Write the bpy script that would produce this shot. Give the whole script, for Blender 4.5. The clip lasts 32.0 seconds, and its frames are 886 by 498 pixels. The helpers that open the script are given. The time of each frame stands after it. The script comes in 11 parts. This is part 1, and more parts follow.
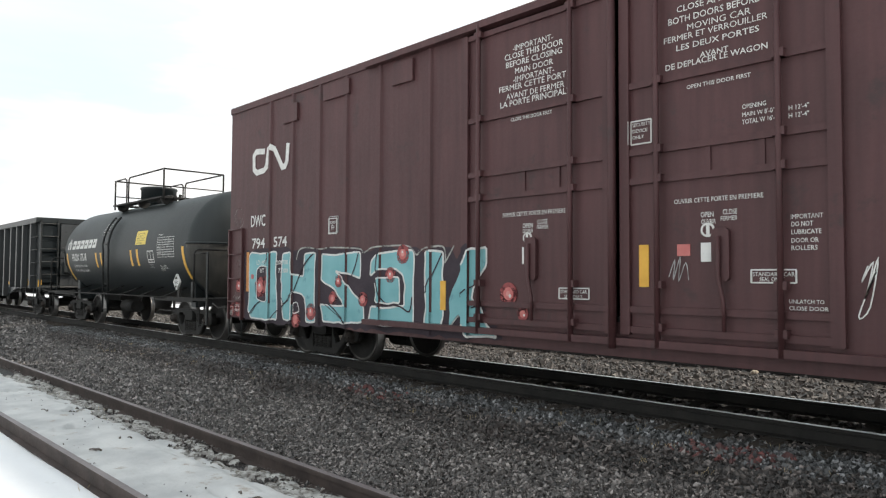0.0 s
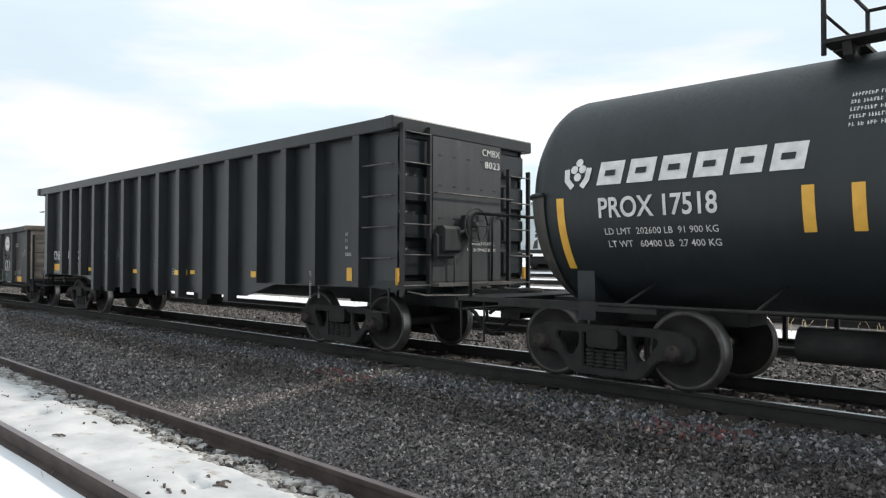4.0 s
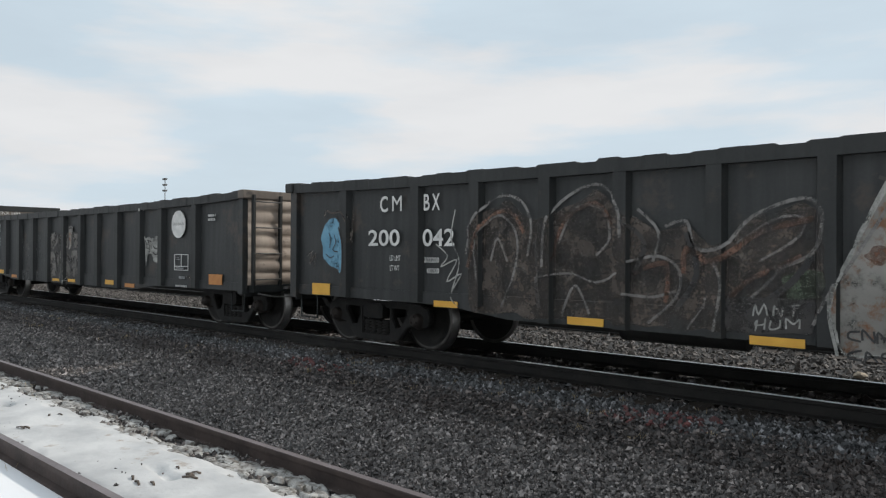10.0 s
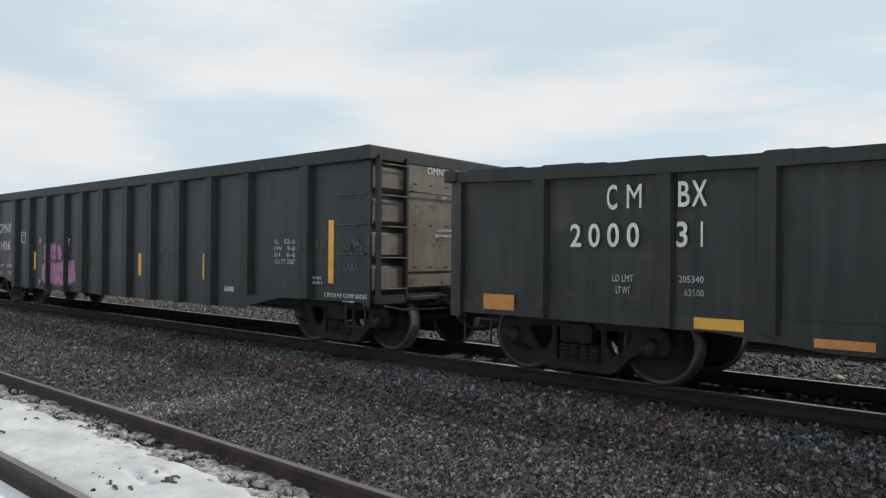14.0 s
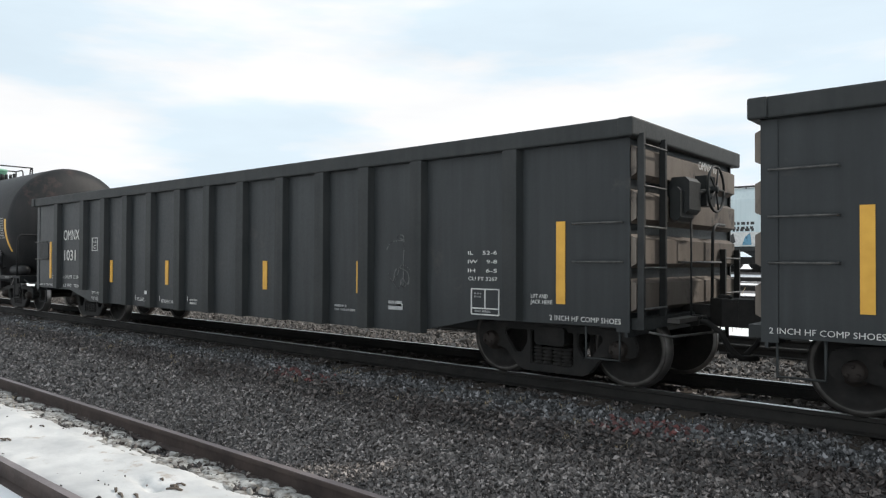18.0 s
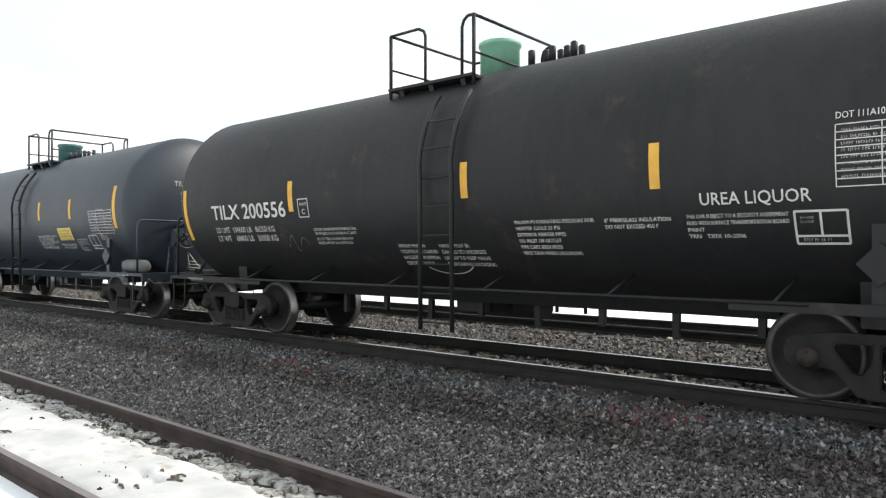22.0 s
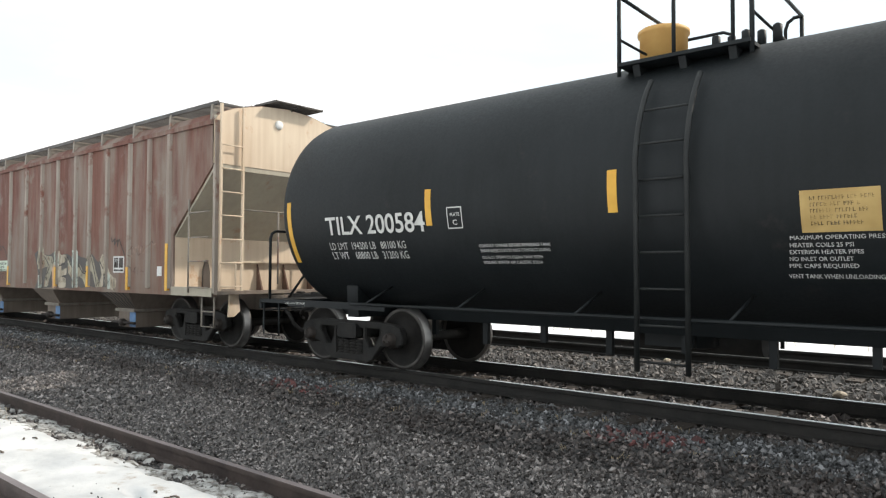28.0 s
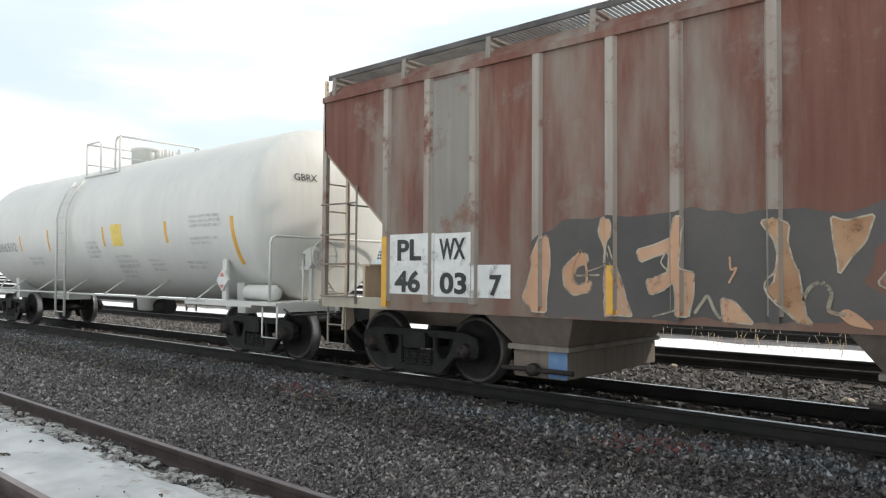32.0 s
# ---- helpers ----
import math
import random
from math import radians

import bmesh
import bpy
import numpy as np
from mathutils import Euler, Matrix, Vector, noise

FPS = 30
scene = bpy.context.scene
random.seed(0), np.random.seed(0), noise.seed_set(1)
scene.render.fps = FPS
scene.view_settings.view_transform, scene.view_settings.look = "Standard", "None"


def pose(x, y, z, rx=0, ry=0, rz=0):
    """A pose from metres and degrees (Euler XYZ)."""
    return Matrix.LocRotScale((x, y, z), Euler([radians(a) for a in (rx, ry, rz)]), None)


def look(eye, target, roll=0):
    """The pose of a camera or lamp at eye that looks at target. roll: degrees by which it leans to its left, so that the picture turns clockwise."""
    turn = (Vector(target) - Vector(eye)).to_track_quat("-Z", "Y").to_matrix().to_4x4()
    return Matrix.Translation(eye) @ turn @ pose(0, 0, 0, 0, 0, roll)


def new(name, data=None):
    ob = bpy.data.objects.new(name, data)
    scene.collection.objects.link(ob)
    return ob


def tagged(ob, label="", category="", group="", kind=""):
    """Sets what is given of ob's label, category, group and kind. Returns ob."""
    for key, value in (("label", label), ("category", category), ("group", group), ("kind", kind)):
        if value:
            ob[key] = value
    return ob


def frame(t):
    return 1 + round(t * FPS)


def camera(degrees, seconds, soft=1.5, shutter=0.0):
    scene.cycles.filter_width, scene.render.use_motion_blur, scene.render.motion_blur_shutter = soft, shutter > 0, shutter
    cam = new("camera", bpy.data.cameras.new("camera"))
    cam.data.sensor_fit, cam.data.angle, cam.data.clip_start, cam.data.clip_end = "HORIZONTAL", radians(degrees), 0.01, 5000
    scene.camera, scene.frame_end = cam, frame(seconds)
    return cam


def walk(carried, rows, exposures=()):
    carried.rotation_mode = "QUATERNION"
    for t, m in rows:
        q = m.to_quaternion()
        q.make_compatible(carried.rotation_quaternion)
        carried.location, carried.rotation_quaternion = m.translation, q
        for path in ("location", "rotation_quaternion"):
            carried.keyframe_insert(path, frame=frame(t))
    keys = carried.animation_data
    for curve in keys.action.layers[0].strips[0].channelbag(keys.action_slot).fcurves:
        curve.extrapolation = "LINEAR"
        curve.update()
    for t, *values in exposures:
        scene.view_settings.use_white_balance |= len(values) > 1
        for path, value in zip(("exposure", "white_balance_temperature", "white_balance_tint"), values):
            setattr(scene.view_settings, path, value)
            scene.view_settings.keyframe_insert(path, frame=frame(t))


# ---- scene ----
import itertools

LENS = 64.19
EYE_Z = 1.46          # above the main rails
TRACK_Y = 8.45         # middle of the main track
LOOKS = (
    (0.0, 92.41, -0.28, 46.30),
    (0.5, 92.13, -0.54, 46.02),
    (1.0, 91.98, -0.57, 45.71),
    (1.5, 91.67, -0.76, 45.57),
    (2.0, 91.40, -0.77, 44.85),
    (2.5, 91.00, -0.66, 44.23),
    (3.0, 90.71, -0.59, 43.92),
    (3.5, 90.76, -0.40, 43.88),
    (4.0, 90.99, -0.17, 43.79),
    (4.5, 91.23, -0.25, 43.81),
    (6.5, 91.80, -0.37, 42.42),
    (7.0, 91.77, -0.31, 41.61),
    (7.5, 91.17, -0.24, 41.18),
    (8.0, 90.60, -0.55, 41.06),
    (8.5, 90.67, -0.46, 41.12),
    (9.0, 90.51, -0.35, 41.10),
    (9.5, 90.24, -0.31, 41.37),
    (10.0, 90.17, -0.28, 41.54),
    (10.5, 90.09, -0.24, 41.54),
    (11.0, 90.18, -0.29, 41.45),
    (11.5, 90.40, -0.18, 41.33),
    (12.0, 90.76, -0.47, 40.90),
    (12.5, 90.95, -0.39, 40.68),
    (13.0, 90.92, -0.23, 40.67),
    (13.5, 90.85, -0.35, 40.28),
    (14.0, 90.41, -0.46, 40.13),
    (14.5, 90.09, -0.32, 40.16),
    (16.5, 90.37, -0.28, 40.58),
    (17.0, 90.45, -0.54, 40.62),
    (17.5, 90.75, -0.25, 40.77),
    (18.0, 90.92, -0.25, 40.49),
    (18.5, 90.88, -0.05, 40.18),
    (19.0, 90.72, 0.02, 40.37),
    (19.5, 90.15, 0.11, 40.56),
    (20.0, 89.94, 0.12, 40.55),
    (20.5, 89.87, 0.15, 40.48),
    (21.0, 89.81, 0.15, 40.37),
    (21.5, 89.97, 0.11, 40.41),
    (22.0, 90.17, -0.03, 40.39),
    (22.5, 90.35, 0.23, 40.40),
    (23.0, 90.29, 0.22, 40.20),
    (23.5, 90.19, 0.05, 39.85),
    (24.0, 89.99, -0.18, 40.00),
    (24.5, 90.00, -0.62, 40.45),
    (26.5, 91.49, -0.35, 39.76),
    (27.0, 91.70, -0.28, 39.82),
    (27.5, 91.69, -0.32, 40.03),
    (28.0, 91.80, -0.25, 40.16),
    (28.5, 91.84, -0.19, 40.19),
    (29.0, 91.83, -0.37, 40.22),
    (29.5, 92.01, -0.68, 40.42),
    (30.0, 92.22, -0.58, 40.50),
    (30.5, 92.30, -0.39, 40.84),
    (31.0, 92.23, -0.29, 41.13),
    (31.5, 92.34, -0.37, 41.12),
    (32.0, 92.16, -0.43, 40.63),
)
RUN = (
    (0.0, -0.00),
    (0.5, 2.58),
    (1.0, 5.18),
    (1.5, 7.72),
    (2.0, 10.20),
    (2.5, 12.73),
    (3.0, 15.26),
    (3.5, 17.84),
    (4.0, 20.36),
    (4.5, 22.88),
    (6.5, 33.01),
    (7.0, 35.58),
    (7.5, 38.15),
    (8.0, 40.66),
    (8.5, 43.19),
    (9.0, 45.75),
    (9.5, 48.30),
    (10.0, 50.89),
    (10.5, 53.46),
    (11.0, 56.01),
    (11.5, 58.60),
    (12.0, 61.20),
    (12.5, 63.84),
    (13.0, 66.43),
    (13.5, 69.05),
    (14.0, 71.68),
    (14.5, 74.35),
    (16.5, 85.01),
    (17.0, 87.68),
    (17.5, 90.34),
    (18.0, 92.97),
    (18.5, 95.58),
    (19.0, 98.23),
    (19.5, 100.87),
    (20.0, 103.52),
    (20.5, 106.19),
    (21.0, 108.89),
    (21.5, 111.56),
    (22.0, 114.21),
    (22.5, 116.92),
    (23.0, 119.60),
    (23.5, 122.27),
    (24.0, 125.00),
    (24.5, 127.72),
    (26.5, 138.62),
    (27.0, 141.31),
    (27.5, 143.99),
    (28.0, 146.69),
    (28.5, 149.38),
    (29.0, 152.11),
    (29.5, 154.86),
    (30.0, 157.62),
    (30.5, 160.39),
    (31.0, 163.08),
    (31.5, 165.83),
    (32.0, 168.63),
)

cam = camera(LENS, 32.0, soft=1.25)
walk(cam, [(t, pose(0, 0, EYE_Z, rx, ry, rz)) for t, rx, ry, rz in LOOKS],
     exposures=[(0, 0.25, 6950, 12), (1, 0.08, 6950, 12), (2, -0.03, 6750, 12), (3, -0.12, 6700, 12), (4, 0.04, 6650, 12), (6.5, -0.02, 6590, 12), (8, -0.1, 6590, 12), (9, -0.37, 6590, 12), (12, -0.34, 6590, 12), (14, -0.31, 6590, 12), (17, -0.05, 6628, 12), (19, 0.01, 6700, 12), (21, 0.23, 6800, 12), (23, 0.42, 6900, 12), (27, 0.29, 6850, 12), (29, 0.44, 6930, 12), (30, 0.38, 6930, 12), (31, 0.26, 6880, 12), (32, 0.12, 6780, 12)])

# ---- light ----
SUN_AZ, SUN_EL = 52.0, 40.0      # degrees from +x towards +y, height
world = bpy.data.worlds.new("sky")
scene.world = world
world.use_nodes = True
wn, wl = world.node_tree.nodes, world.node_tree.links
wn.clear()
w_out = wn.new("ShaderNodeOutputWorld")
w_bg = wn.new("ShaderNodeBackground")
w_sky = wn.new("ShaderNodeTexSky")
w_sky.sky_type = "NISHITA"
w_sky.sun_disc = False
w_sky.sun_elevation = radians(SUN_EL)
w_sky.sun_rotation = radians(90 - SUN_AZ)
w_sky.air_density, w_sky.dust_density, w_sky.ozone_density = 1.0, 2.0, 1.0
w_co = wn.new("ShaderNodeTexCoord")
w_map = wn.new("ShaderNodeMapping")
w_map.inputs["Scale"].default_value = (1.6, 1.6, 7.5)
w_noise = wn.new("ShaderNodeTexNoise")
w_noise.inputs["Scale"].default_value = 1.6
w_noise.inputs["Detail"].default_value = 7.0
w_noise.inputs["Roughness"].default_value = 0.55
w_ramp = wn.new("ShaderNodeValToRGB")
w_ramp.color_ramp.elements[0].position, w_ramp.color_ramp.elements[0].color = 0.3, (0.86, 0.86, 0.86, 1)
w_ramp.color_ramp.elements[1].position, w_ramp.color_ramp.elements[1].color = 0.62, (1, 1, 1, 1)
w_mix = wn.new("ShaderNodeMixRGB")
w_white = wn.new("ShaderNodeMixRGB")           # thin high cloud, from pale blue to white
w_white.inputs[1].default_value, w_white.inputs[2].default_value = (8.9, 10.7, 11.9, 1), (11.2, 11.6, 11.8, 1)
w_big = wn.new("ShaderNodeTexNoise")
w_big.inputs["Scale"].default_value, w_big.inputs["Detail"].default_value = 1.5, 8.0
w_r2 = wn.new("ShaderNodeValToRGB")
w_r2.color_ramp.elements[0].position, w_r2.color_ramp.elements[1].position = 0.45, 0.57
wl.new(w_map.outputs["Vector"], w_big.inputs["Vector"])
wl.new(w_big.outputs["Fac"], w_r2.inputs["Fac"])
wl.new(w_r2.outputs["Color"], w_white.inputs[0])
wl.new(w_white.outputs["Color"], w_mix.inputs[2])
wl.new(w_co.outputs["Generated"], w_map.inputs["Vector"])
wl.new(w_map.outputs["Vector"], w_noise.inputs["Vector"])
wl.new(w_noise.outputs["Fac"], w_ramp.inputs["Fac"])
wl.new(w_ramp.outputs["Color"], w_mix.inputs[0])
wl.new(w_sky.outputs["Color"], w_mix.inputs[1])
wl.new(w_mix.outputs["Color"], w_bg.inputs["Color"])
w_bg.inputs["Strength"].default_value = 0.09
wl.new(w_bg.outputs["Background"], w_out.inputs["Surface"])

sun_data = bpy.data.lights.new("sun", "SUN")
sun_data.energy, sun_data.angle, sun_data.color = 2.9, radians(2.5), (1.0, 0.95, 0.87)
sun = new("sun", sun_data)
sun_dir = Vector((math.cos(radians(SUN_AZ)) * math.cos(radians(SUN_EL)),
                  math.sin(radians(SUN_AZ)) * math.cos(radians(SUN_EL)), math.sin(radians(SUN_EL))))
sun.matrix_world = look(sun_dir * 300, (0, 0, 0))


# ---- materials ----
def mat(name, c1, c2, scale=2.0, rough=0.65, metal=0.0, bump=0.15, streak=0.0, fine=30.0, rnd=0.0, island=False, spot=None, spots=0.62, spec=0.4, low=None, z0=0.0, z1=1.0, worn=0.0, mid=None, broad=None):
    """Two colours mixed by coarse and fine noise, with runs down the face (streak), a third colour in spots, relief."""
    m = bpy.data.materials.new(name)
    m.use_nodes = True
    n, l = m.node_tree.nodes, m.node_tree.links
    b = n["Principled BSDF"]
    co = n.new("ShaderNodeTexCoord")
    src = co.outputs["Object"]
    n1 = n.new("ShaderNodeTexNoise")
    n1.inputs["Scale"].default_value, n1.inputs["Detail"].default_value = scale, 5
    l.new(src, n1.inputs["Vector"])
    fac = n1.outputs["Fac"]
    if streak:
        mp = n.new("ShaderNodeMapping")
        mp.inputs["Scale"].default_value = (6.0, 6.0, 0.35)
        l.new(src, mp.inputs["Vector"])
        n3 = n.new("ShaderNodeTexNoise")
        n3.inputs["Scale"].default_value, n3.inputs["Detail"].default_value = 1.5, 4
        l.new(mp.outputs["Vector"], n3.inputs["Vector"])
        mx = n.new("ShaderNodeMix")
        mx.inputs[0].default_value = streak
        l.new(fac, mx.inputs[2])
        l.new(n3.outputs["Fac"], mx.inputs[3])
        fac = mx.outputs[0]
    if rnd or island:
        if island:
            src2 = n.new("ShaderNodeNewGeometry").outputs["Random Per Island"]
        else:
            src2 = n.new("ShaderNodeObjectInfo").outputs["Random"]
        mx = n.new("ShaderNodeMix")
        mx.inputs[0].default_value = rnd or 0.8
        l.new(fac, mx.inputs[2])
        l.new(src2, mx.inputs[3])
        fac = mx.outputs[0]
    rp = n.new("ShaderNodeValToRGB")
    rp.color_ramp.elements[0].position, rp.color_ramp.elements[0].color = (0.02 if rnd or island else 0.32), (*c1, 1)
    rp.color_ramp.elements[1].position, rp.color_ramp.elements[1].color = (0.98 if rnd or island else 0.68), (*c2, 1)
    if mid:                       # most pieces dark, a few pale
        rp.color_ramp.elements.new(0.72).color = (*mid, 1)
    l.new(fac, rp.inputs["Fac"])
    col = rp.outputs["Color"]
    n2 = n.new("ShaderNodeTexNoise")
    n2.inputs["Scale"].default_value, n2.inputs["Detail"].default_value = fine, 4
    l.new(src, n2.inputs["Vector"])
    if spot:
        n4 = n.new("ShaderNodeTexNoise")
        n4.inputs["Scale"].default_value, n4.inputs["Detail"].default_value, n4.inputs["Roughness"].default_value = scale * 1.7, 8, 0.7
        l.new(src, n4.inputs["Vector"])
        r2 = n.new("ShaderNodeValToRGB")
        r2.color_ramp.elements[0].position, r2.color_ramp.elements[1].position = spots - 0.04, spots + 0.06
        l.new(n4.outputs["Fac"], r2.inputs["Fac"])
        mc = n.new("ShaderNodeMixRGB")
        mc.inputs[2].default_value = (*spot, 1)
        l.new(r2.outputs["Color"], mc.inputs[0])
        l.new(col, mc.inputs[1])
        col = mc.outputs["Color"]
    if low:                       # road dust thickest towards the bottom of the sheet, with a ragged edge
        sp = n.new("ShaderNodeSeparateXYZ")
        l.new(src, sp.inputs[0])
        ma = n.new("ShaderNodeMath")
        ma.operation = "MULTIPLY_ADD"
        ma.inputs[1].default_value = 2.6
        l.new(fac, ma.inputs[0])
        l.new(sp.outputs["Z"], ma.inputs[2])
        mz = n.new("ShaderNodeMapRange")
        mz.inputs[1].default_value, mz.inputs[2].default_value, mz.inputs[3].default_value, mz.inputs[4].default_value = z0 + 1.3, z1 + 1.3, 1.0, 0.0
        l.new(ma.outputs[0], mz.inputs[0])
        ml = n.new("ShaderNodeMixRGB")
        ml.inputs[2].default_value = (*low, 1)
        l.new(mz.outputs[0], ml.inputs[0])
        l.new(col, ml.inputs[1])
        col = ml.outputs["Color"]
    if broad:                     # wide pale runs where the old paint still holds
        mb = n.new("ShaderNodeMapping")
        mb.inputs["Scale"].default_value = (1.5, 1.5, 0.3)
        l.new(src, mb.inputs["Vector"])
        n6 = n.new("ShaderNodeTexNoise")
        n6.inputs["Scale"].default_value, n6.inputs["Detail"].default_value, n6.inputs["Roughness"].default_value = 0.8, 6, 0.6
        l.new(mb.outputs["Vector"], n6.inputs["Vector"])
        r6 = n.new("ShaderNodeValToRGB")
        r6.color_ramp.elements[0].position, r6.color_ramp.elements[1].position = 0.46, 0.72
        l.new(n6.outputs["Fac"], r6.inputs["Fac"])
        m6 = n.new("ShaderNodeMixRGB")
        m6.inputs[2].default_value = (*broad, 1)
        l.new(r6.outputs["Color"], m6.inputs[0])
        l.new(col, m6.inputs[1])
        col = m6.outputs["Color"]
    l.new(col, b.inputs["Base Color"])
    if worn:                      # paint flaked off in patches down to what lies beneath
        n5 = n.new("ShaderNodeTexNoise")
        n5.inputs["Scale"].default_value, n5.inputs["Detail"].default_value, n5.inputs["Roughness"].default_value = 4.5, 9, 0.72
        l.new(src, n5.inputs["Vector"])
        r5 = n.new("ShaderNodeValToRGB")
        r5.color_ramp.elements[0].position, r5.color_ramp.elements[1].position = worn - 0.12, worn + 0.12
        l.new(n5.outputs["Fac"], r5.inputs["Fac"])
        l.new(r5.outputs["Color"], b.inputs["Alpha"])
    mr = n.new("ShaderNodeMapRange")
    mr.inputs[3].default_value, mr.inputs[4].default_value = max(0.03, rough - 0.12), min(1.0, rough + 0.15)
    l.new(n2.outputs["Fac"], mr.inputs[0])
    l.new(mr.outputs[0], b.inputs["Roughness"])
    b.inputs["Metallic"].default_value = metal
    b.inputs["Specular IOR Level"].default_value = spec
    if bump:
        bp = n.new("ShaderNodeBump")
        bp.inputs["Strength"].default_value, bp.inputs["Distance"].default_value = bump, 0.01
        l.new(n2.outputs["Fac"], bp.inputs["Height"])
        l.new(bp.outputs["Normal"], b.inputs["Normal"])
    return m


BLACK = mat("black_car_paint", (0.0095, 0.0125, 0.0142), (0.026, 0.031, 0.033), 0.7, 0.46, streak=0.5, spot=(0.04, 0.038, 0.036), spots=0.66, spec=0.38)
BLACK_OLD = mat("weathered_black_paint", (0.0125, 0.0148, 0.0152), (0.037, 0.0392, 0.0392), 0.9, 0.58, streak=0.6, spot=(0.05, 0.041, 0.035), spots=0.6)
POST_BLACK = mat("dusty_black_paint", (0.014, 0.0172, 0.018), (0.031, 0.0335, 0.0335), 2.0, 0.6, streak=0.5, spec=0.35)
TANK_BLACK = mat("tank_black_paint", (0.009, 0.013, 0.0145), (0.02, 0.026, 0.028), 0.7, 0.48, streak=0.3, bump=0.04, spot=(0.03, 0.029, 0.029), spots=0.68, spec=0.38)
TANK_RUST = mat("tank_sooty_paint", (0.009, 0.011, 0.012), (0.022, 0.021, 0.022), 0.8, 0.55, streak=0.4, bump=0.05, spot=(0.042, 0.029, 0.027), spots=0.62, spec=0.28)
TANK_GREY = mat("tank_grey_paint", (0.011, 0.0185, 0.0275), (0.022, 0.034, 0.0475), 0.7, 0.48, streak=0.25, bump=0.03, spec=0.6)
TANK_WHITE = mat("tank_white_paint", (0.55, 0.555, 0.53), (0.65, 0.65, 0.615), 0.7, 0.5, streak=0.35, bump=0.05, spot=(0.5, 0.46, 0.39), spots=0.72)
BROWN = mat("brown_car_paint", (0.05, 0.0195, 0.0212), (0.083, 0.0335, 0.0355), 0.8, 0.56, streak=0.6, spot=(0.042, 0.023, 0.024), spots=0.62)
STEEL_DARK = mat("grimy_cast_steel", (0.008, 0.008, 0.008), (0.022, 0.0205, 0.019), 5.0, 0.75)
WHEEL = mat("wheel_steel", (0.01, 0.0095, 0.009), (0.024, 0.0215, 0.0195), 6.0, 0.65, metal=0.2)
RIM = mat("scuffed_wheel_rim", (0.045, 0.042, 0.04), (0.1, 0.094, 0.088), 7.0, 0.45, metal=0.5)
TREAD = mat("polished_tread", (0.17, 0.165, 0.16), (0.27, 0.26, 0.25), 6.0, 0.36, metal=0.9)
CAP_RUST = mat("bearing_rust", (0.024, 0.02, 0.0185), (0.048, 0.039, 0.034), 8.0, 0.7, metal=0.2)
RUST = mat("rusty_rail_steel", (0.038, 0.029, 0.027), (0.08, 0.06, 0.054), 3.0, 0.75, metal=0.3, streak=0.2)
RUST_TOP = mat("dull_rail_head", (0.19, 0.165, 0.165), (0.27, 0.235, 0.235), 2.0, 0.5, metal=0.5, bump=0.05)
RAIL_DARK = mat("oily_rail_steel", (0.011, 0.0105, 0.01), (0.024, 0.022, 0.02), 3.0, 0.8)
SHINE = mat("worn_rail_head", (0.35, 0.35, 0.36), (0.55, 0.55, 0.55), 2.0, 0.3, metal=1.0, bump=0.03)
TIE = mat("creosoted_timber", (0.03, 0.024, 0.02), (0.08, 0.066, 0.055), 2.0, 0.85, streak=0.1, rnd=0.4)
STONE = mat("ballast_stone", (0.016, 0.0148, 0.0146), (0.43, 0.39, 0.37), 0.5, 0.42, mid=(0.135, 0.121, 0.114), island=True, rnd=0.9, fine=60, bump=0.3, spot=(0.055, 0.048, 0.045), spots=0.6, spec=0.6)
STONE_FAR = mat("brown_ballast_stone", (0.033, 0.03, 0.027), (0.22, 0.2, 0.185), 2.0, 0.7, island=True, rnd=0.85, fine=60, bump=0.3)
GRAVEL = mat("ballast_bed", (0.02, 0.02, 0.021), (0.07, 0.068, 0.066), 14.0, 0.95, bump=0.8, fine=55)
EARTH = mat("muddy_snow_ground", (0.75, 0.77, 0.8), (0.86, 0.87, 0.88), 0.35, 0.9, bump=0.3, fine=8, spot=(0.3, 0.25, 0.19), spots=0.66)
SNOW = mat("old_snow", (0.44, 0.45, 0.455), (0.62, 0.625, 0.62), 2.2, 0.85, bump=0.9, fine=16, spot=(0.36, 0.31, 0.265), spots=0.64)
DIRTY_SNOW = mat("gritty_half_melted_snow", (0.16, 0.15, 0.14), (0.5, 0.5, 0.48), 9.0, 0.85, bump=0.9, fine=30, spot=(0.09, 0.08, 0.065), spots=0.54)
YARD_STONE = mat("pale_yard_ballast", (0.1, 0.095, 0.095), (0.2, 0.19, 0.19), 3.0, 0.9, bump=0.8, fine=25, spot=(0.6, 0.61, 0.62), spots=0.66)
ORANGE = mat("amber_reflector", (0.62, 0.33, 0.045), (0.72, 0.4, 0.06), 6.0, 0.5, bump=0.02)
ORANGE_OLD = mat("faded_orange_reflector", (0.42, 0.17, 0.05), (0.55, 0.25, 0.08), 5.0, 0.6, bump=0.02)
WHITE = mat("white_stencil_paint", (0.5, 0.5, 0.485), (0.66, 0.66, 0.64), 9.0, 0.6, bump=0.0)
GREYTXT = mat("faded_stencil_paint", (0.3, 0.31, 0.31), (0.45, 0.46, 0.46), 9.0, 0.7, bump=0.0, worn=0.36)
YELLOW = mat("yellow_placard", (0.65, 0.48, 0.09), (0.75, 0.58, 0.14), 6.0, 0.5, bump=0.0)
DARKTXT = mat("black_lettering", (0.03, 0.03, 0.03), (0.05, 0.05, 0.05), 9.0, 0.6, bump=0.0)
GREEN = mat("green_housing", (0.16, 0.38, 0.26), (0.22, 0.46, 0.33), 4.0, 0.5)
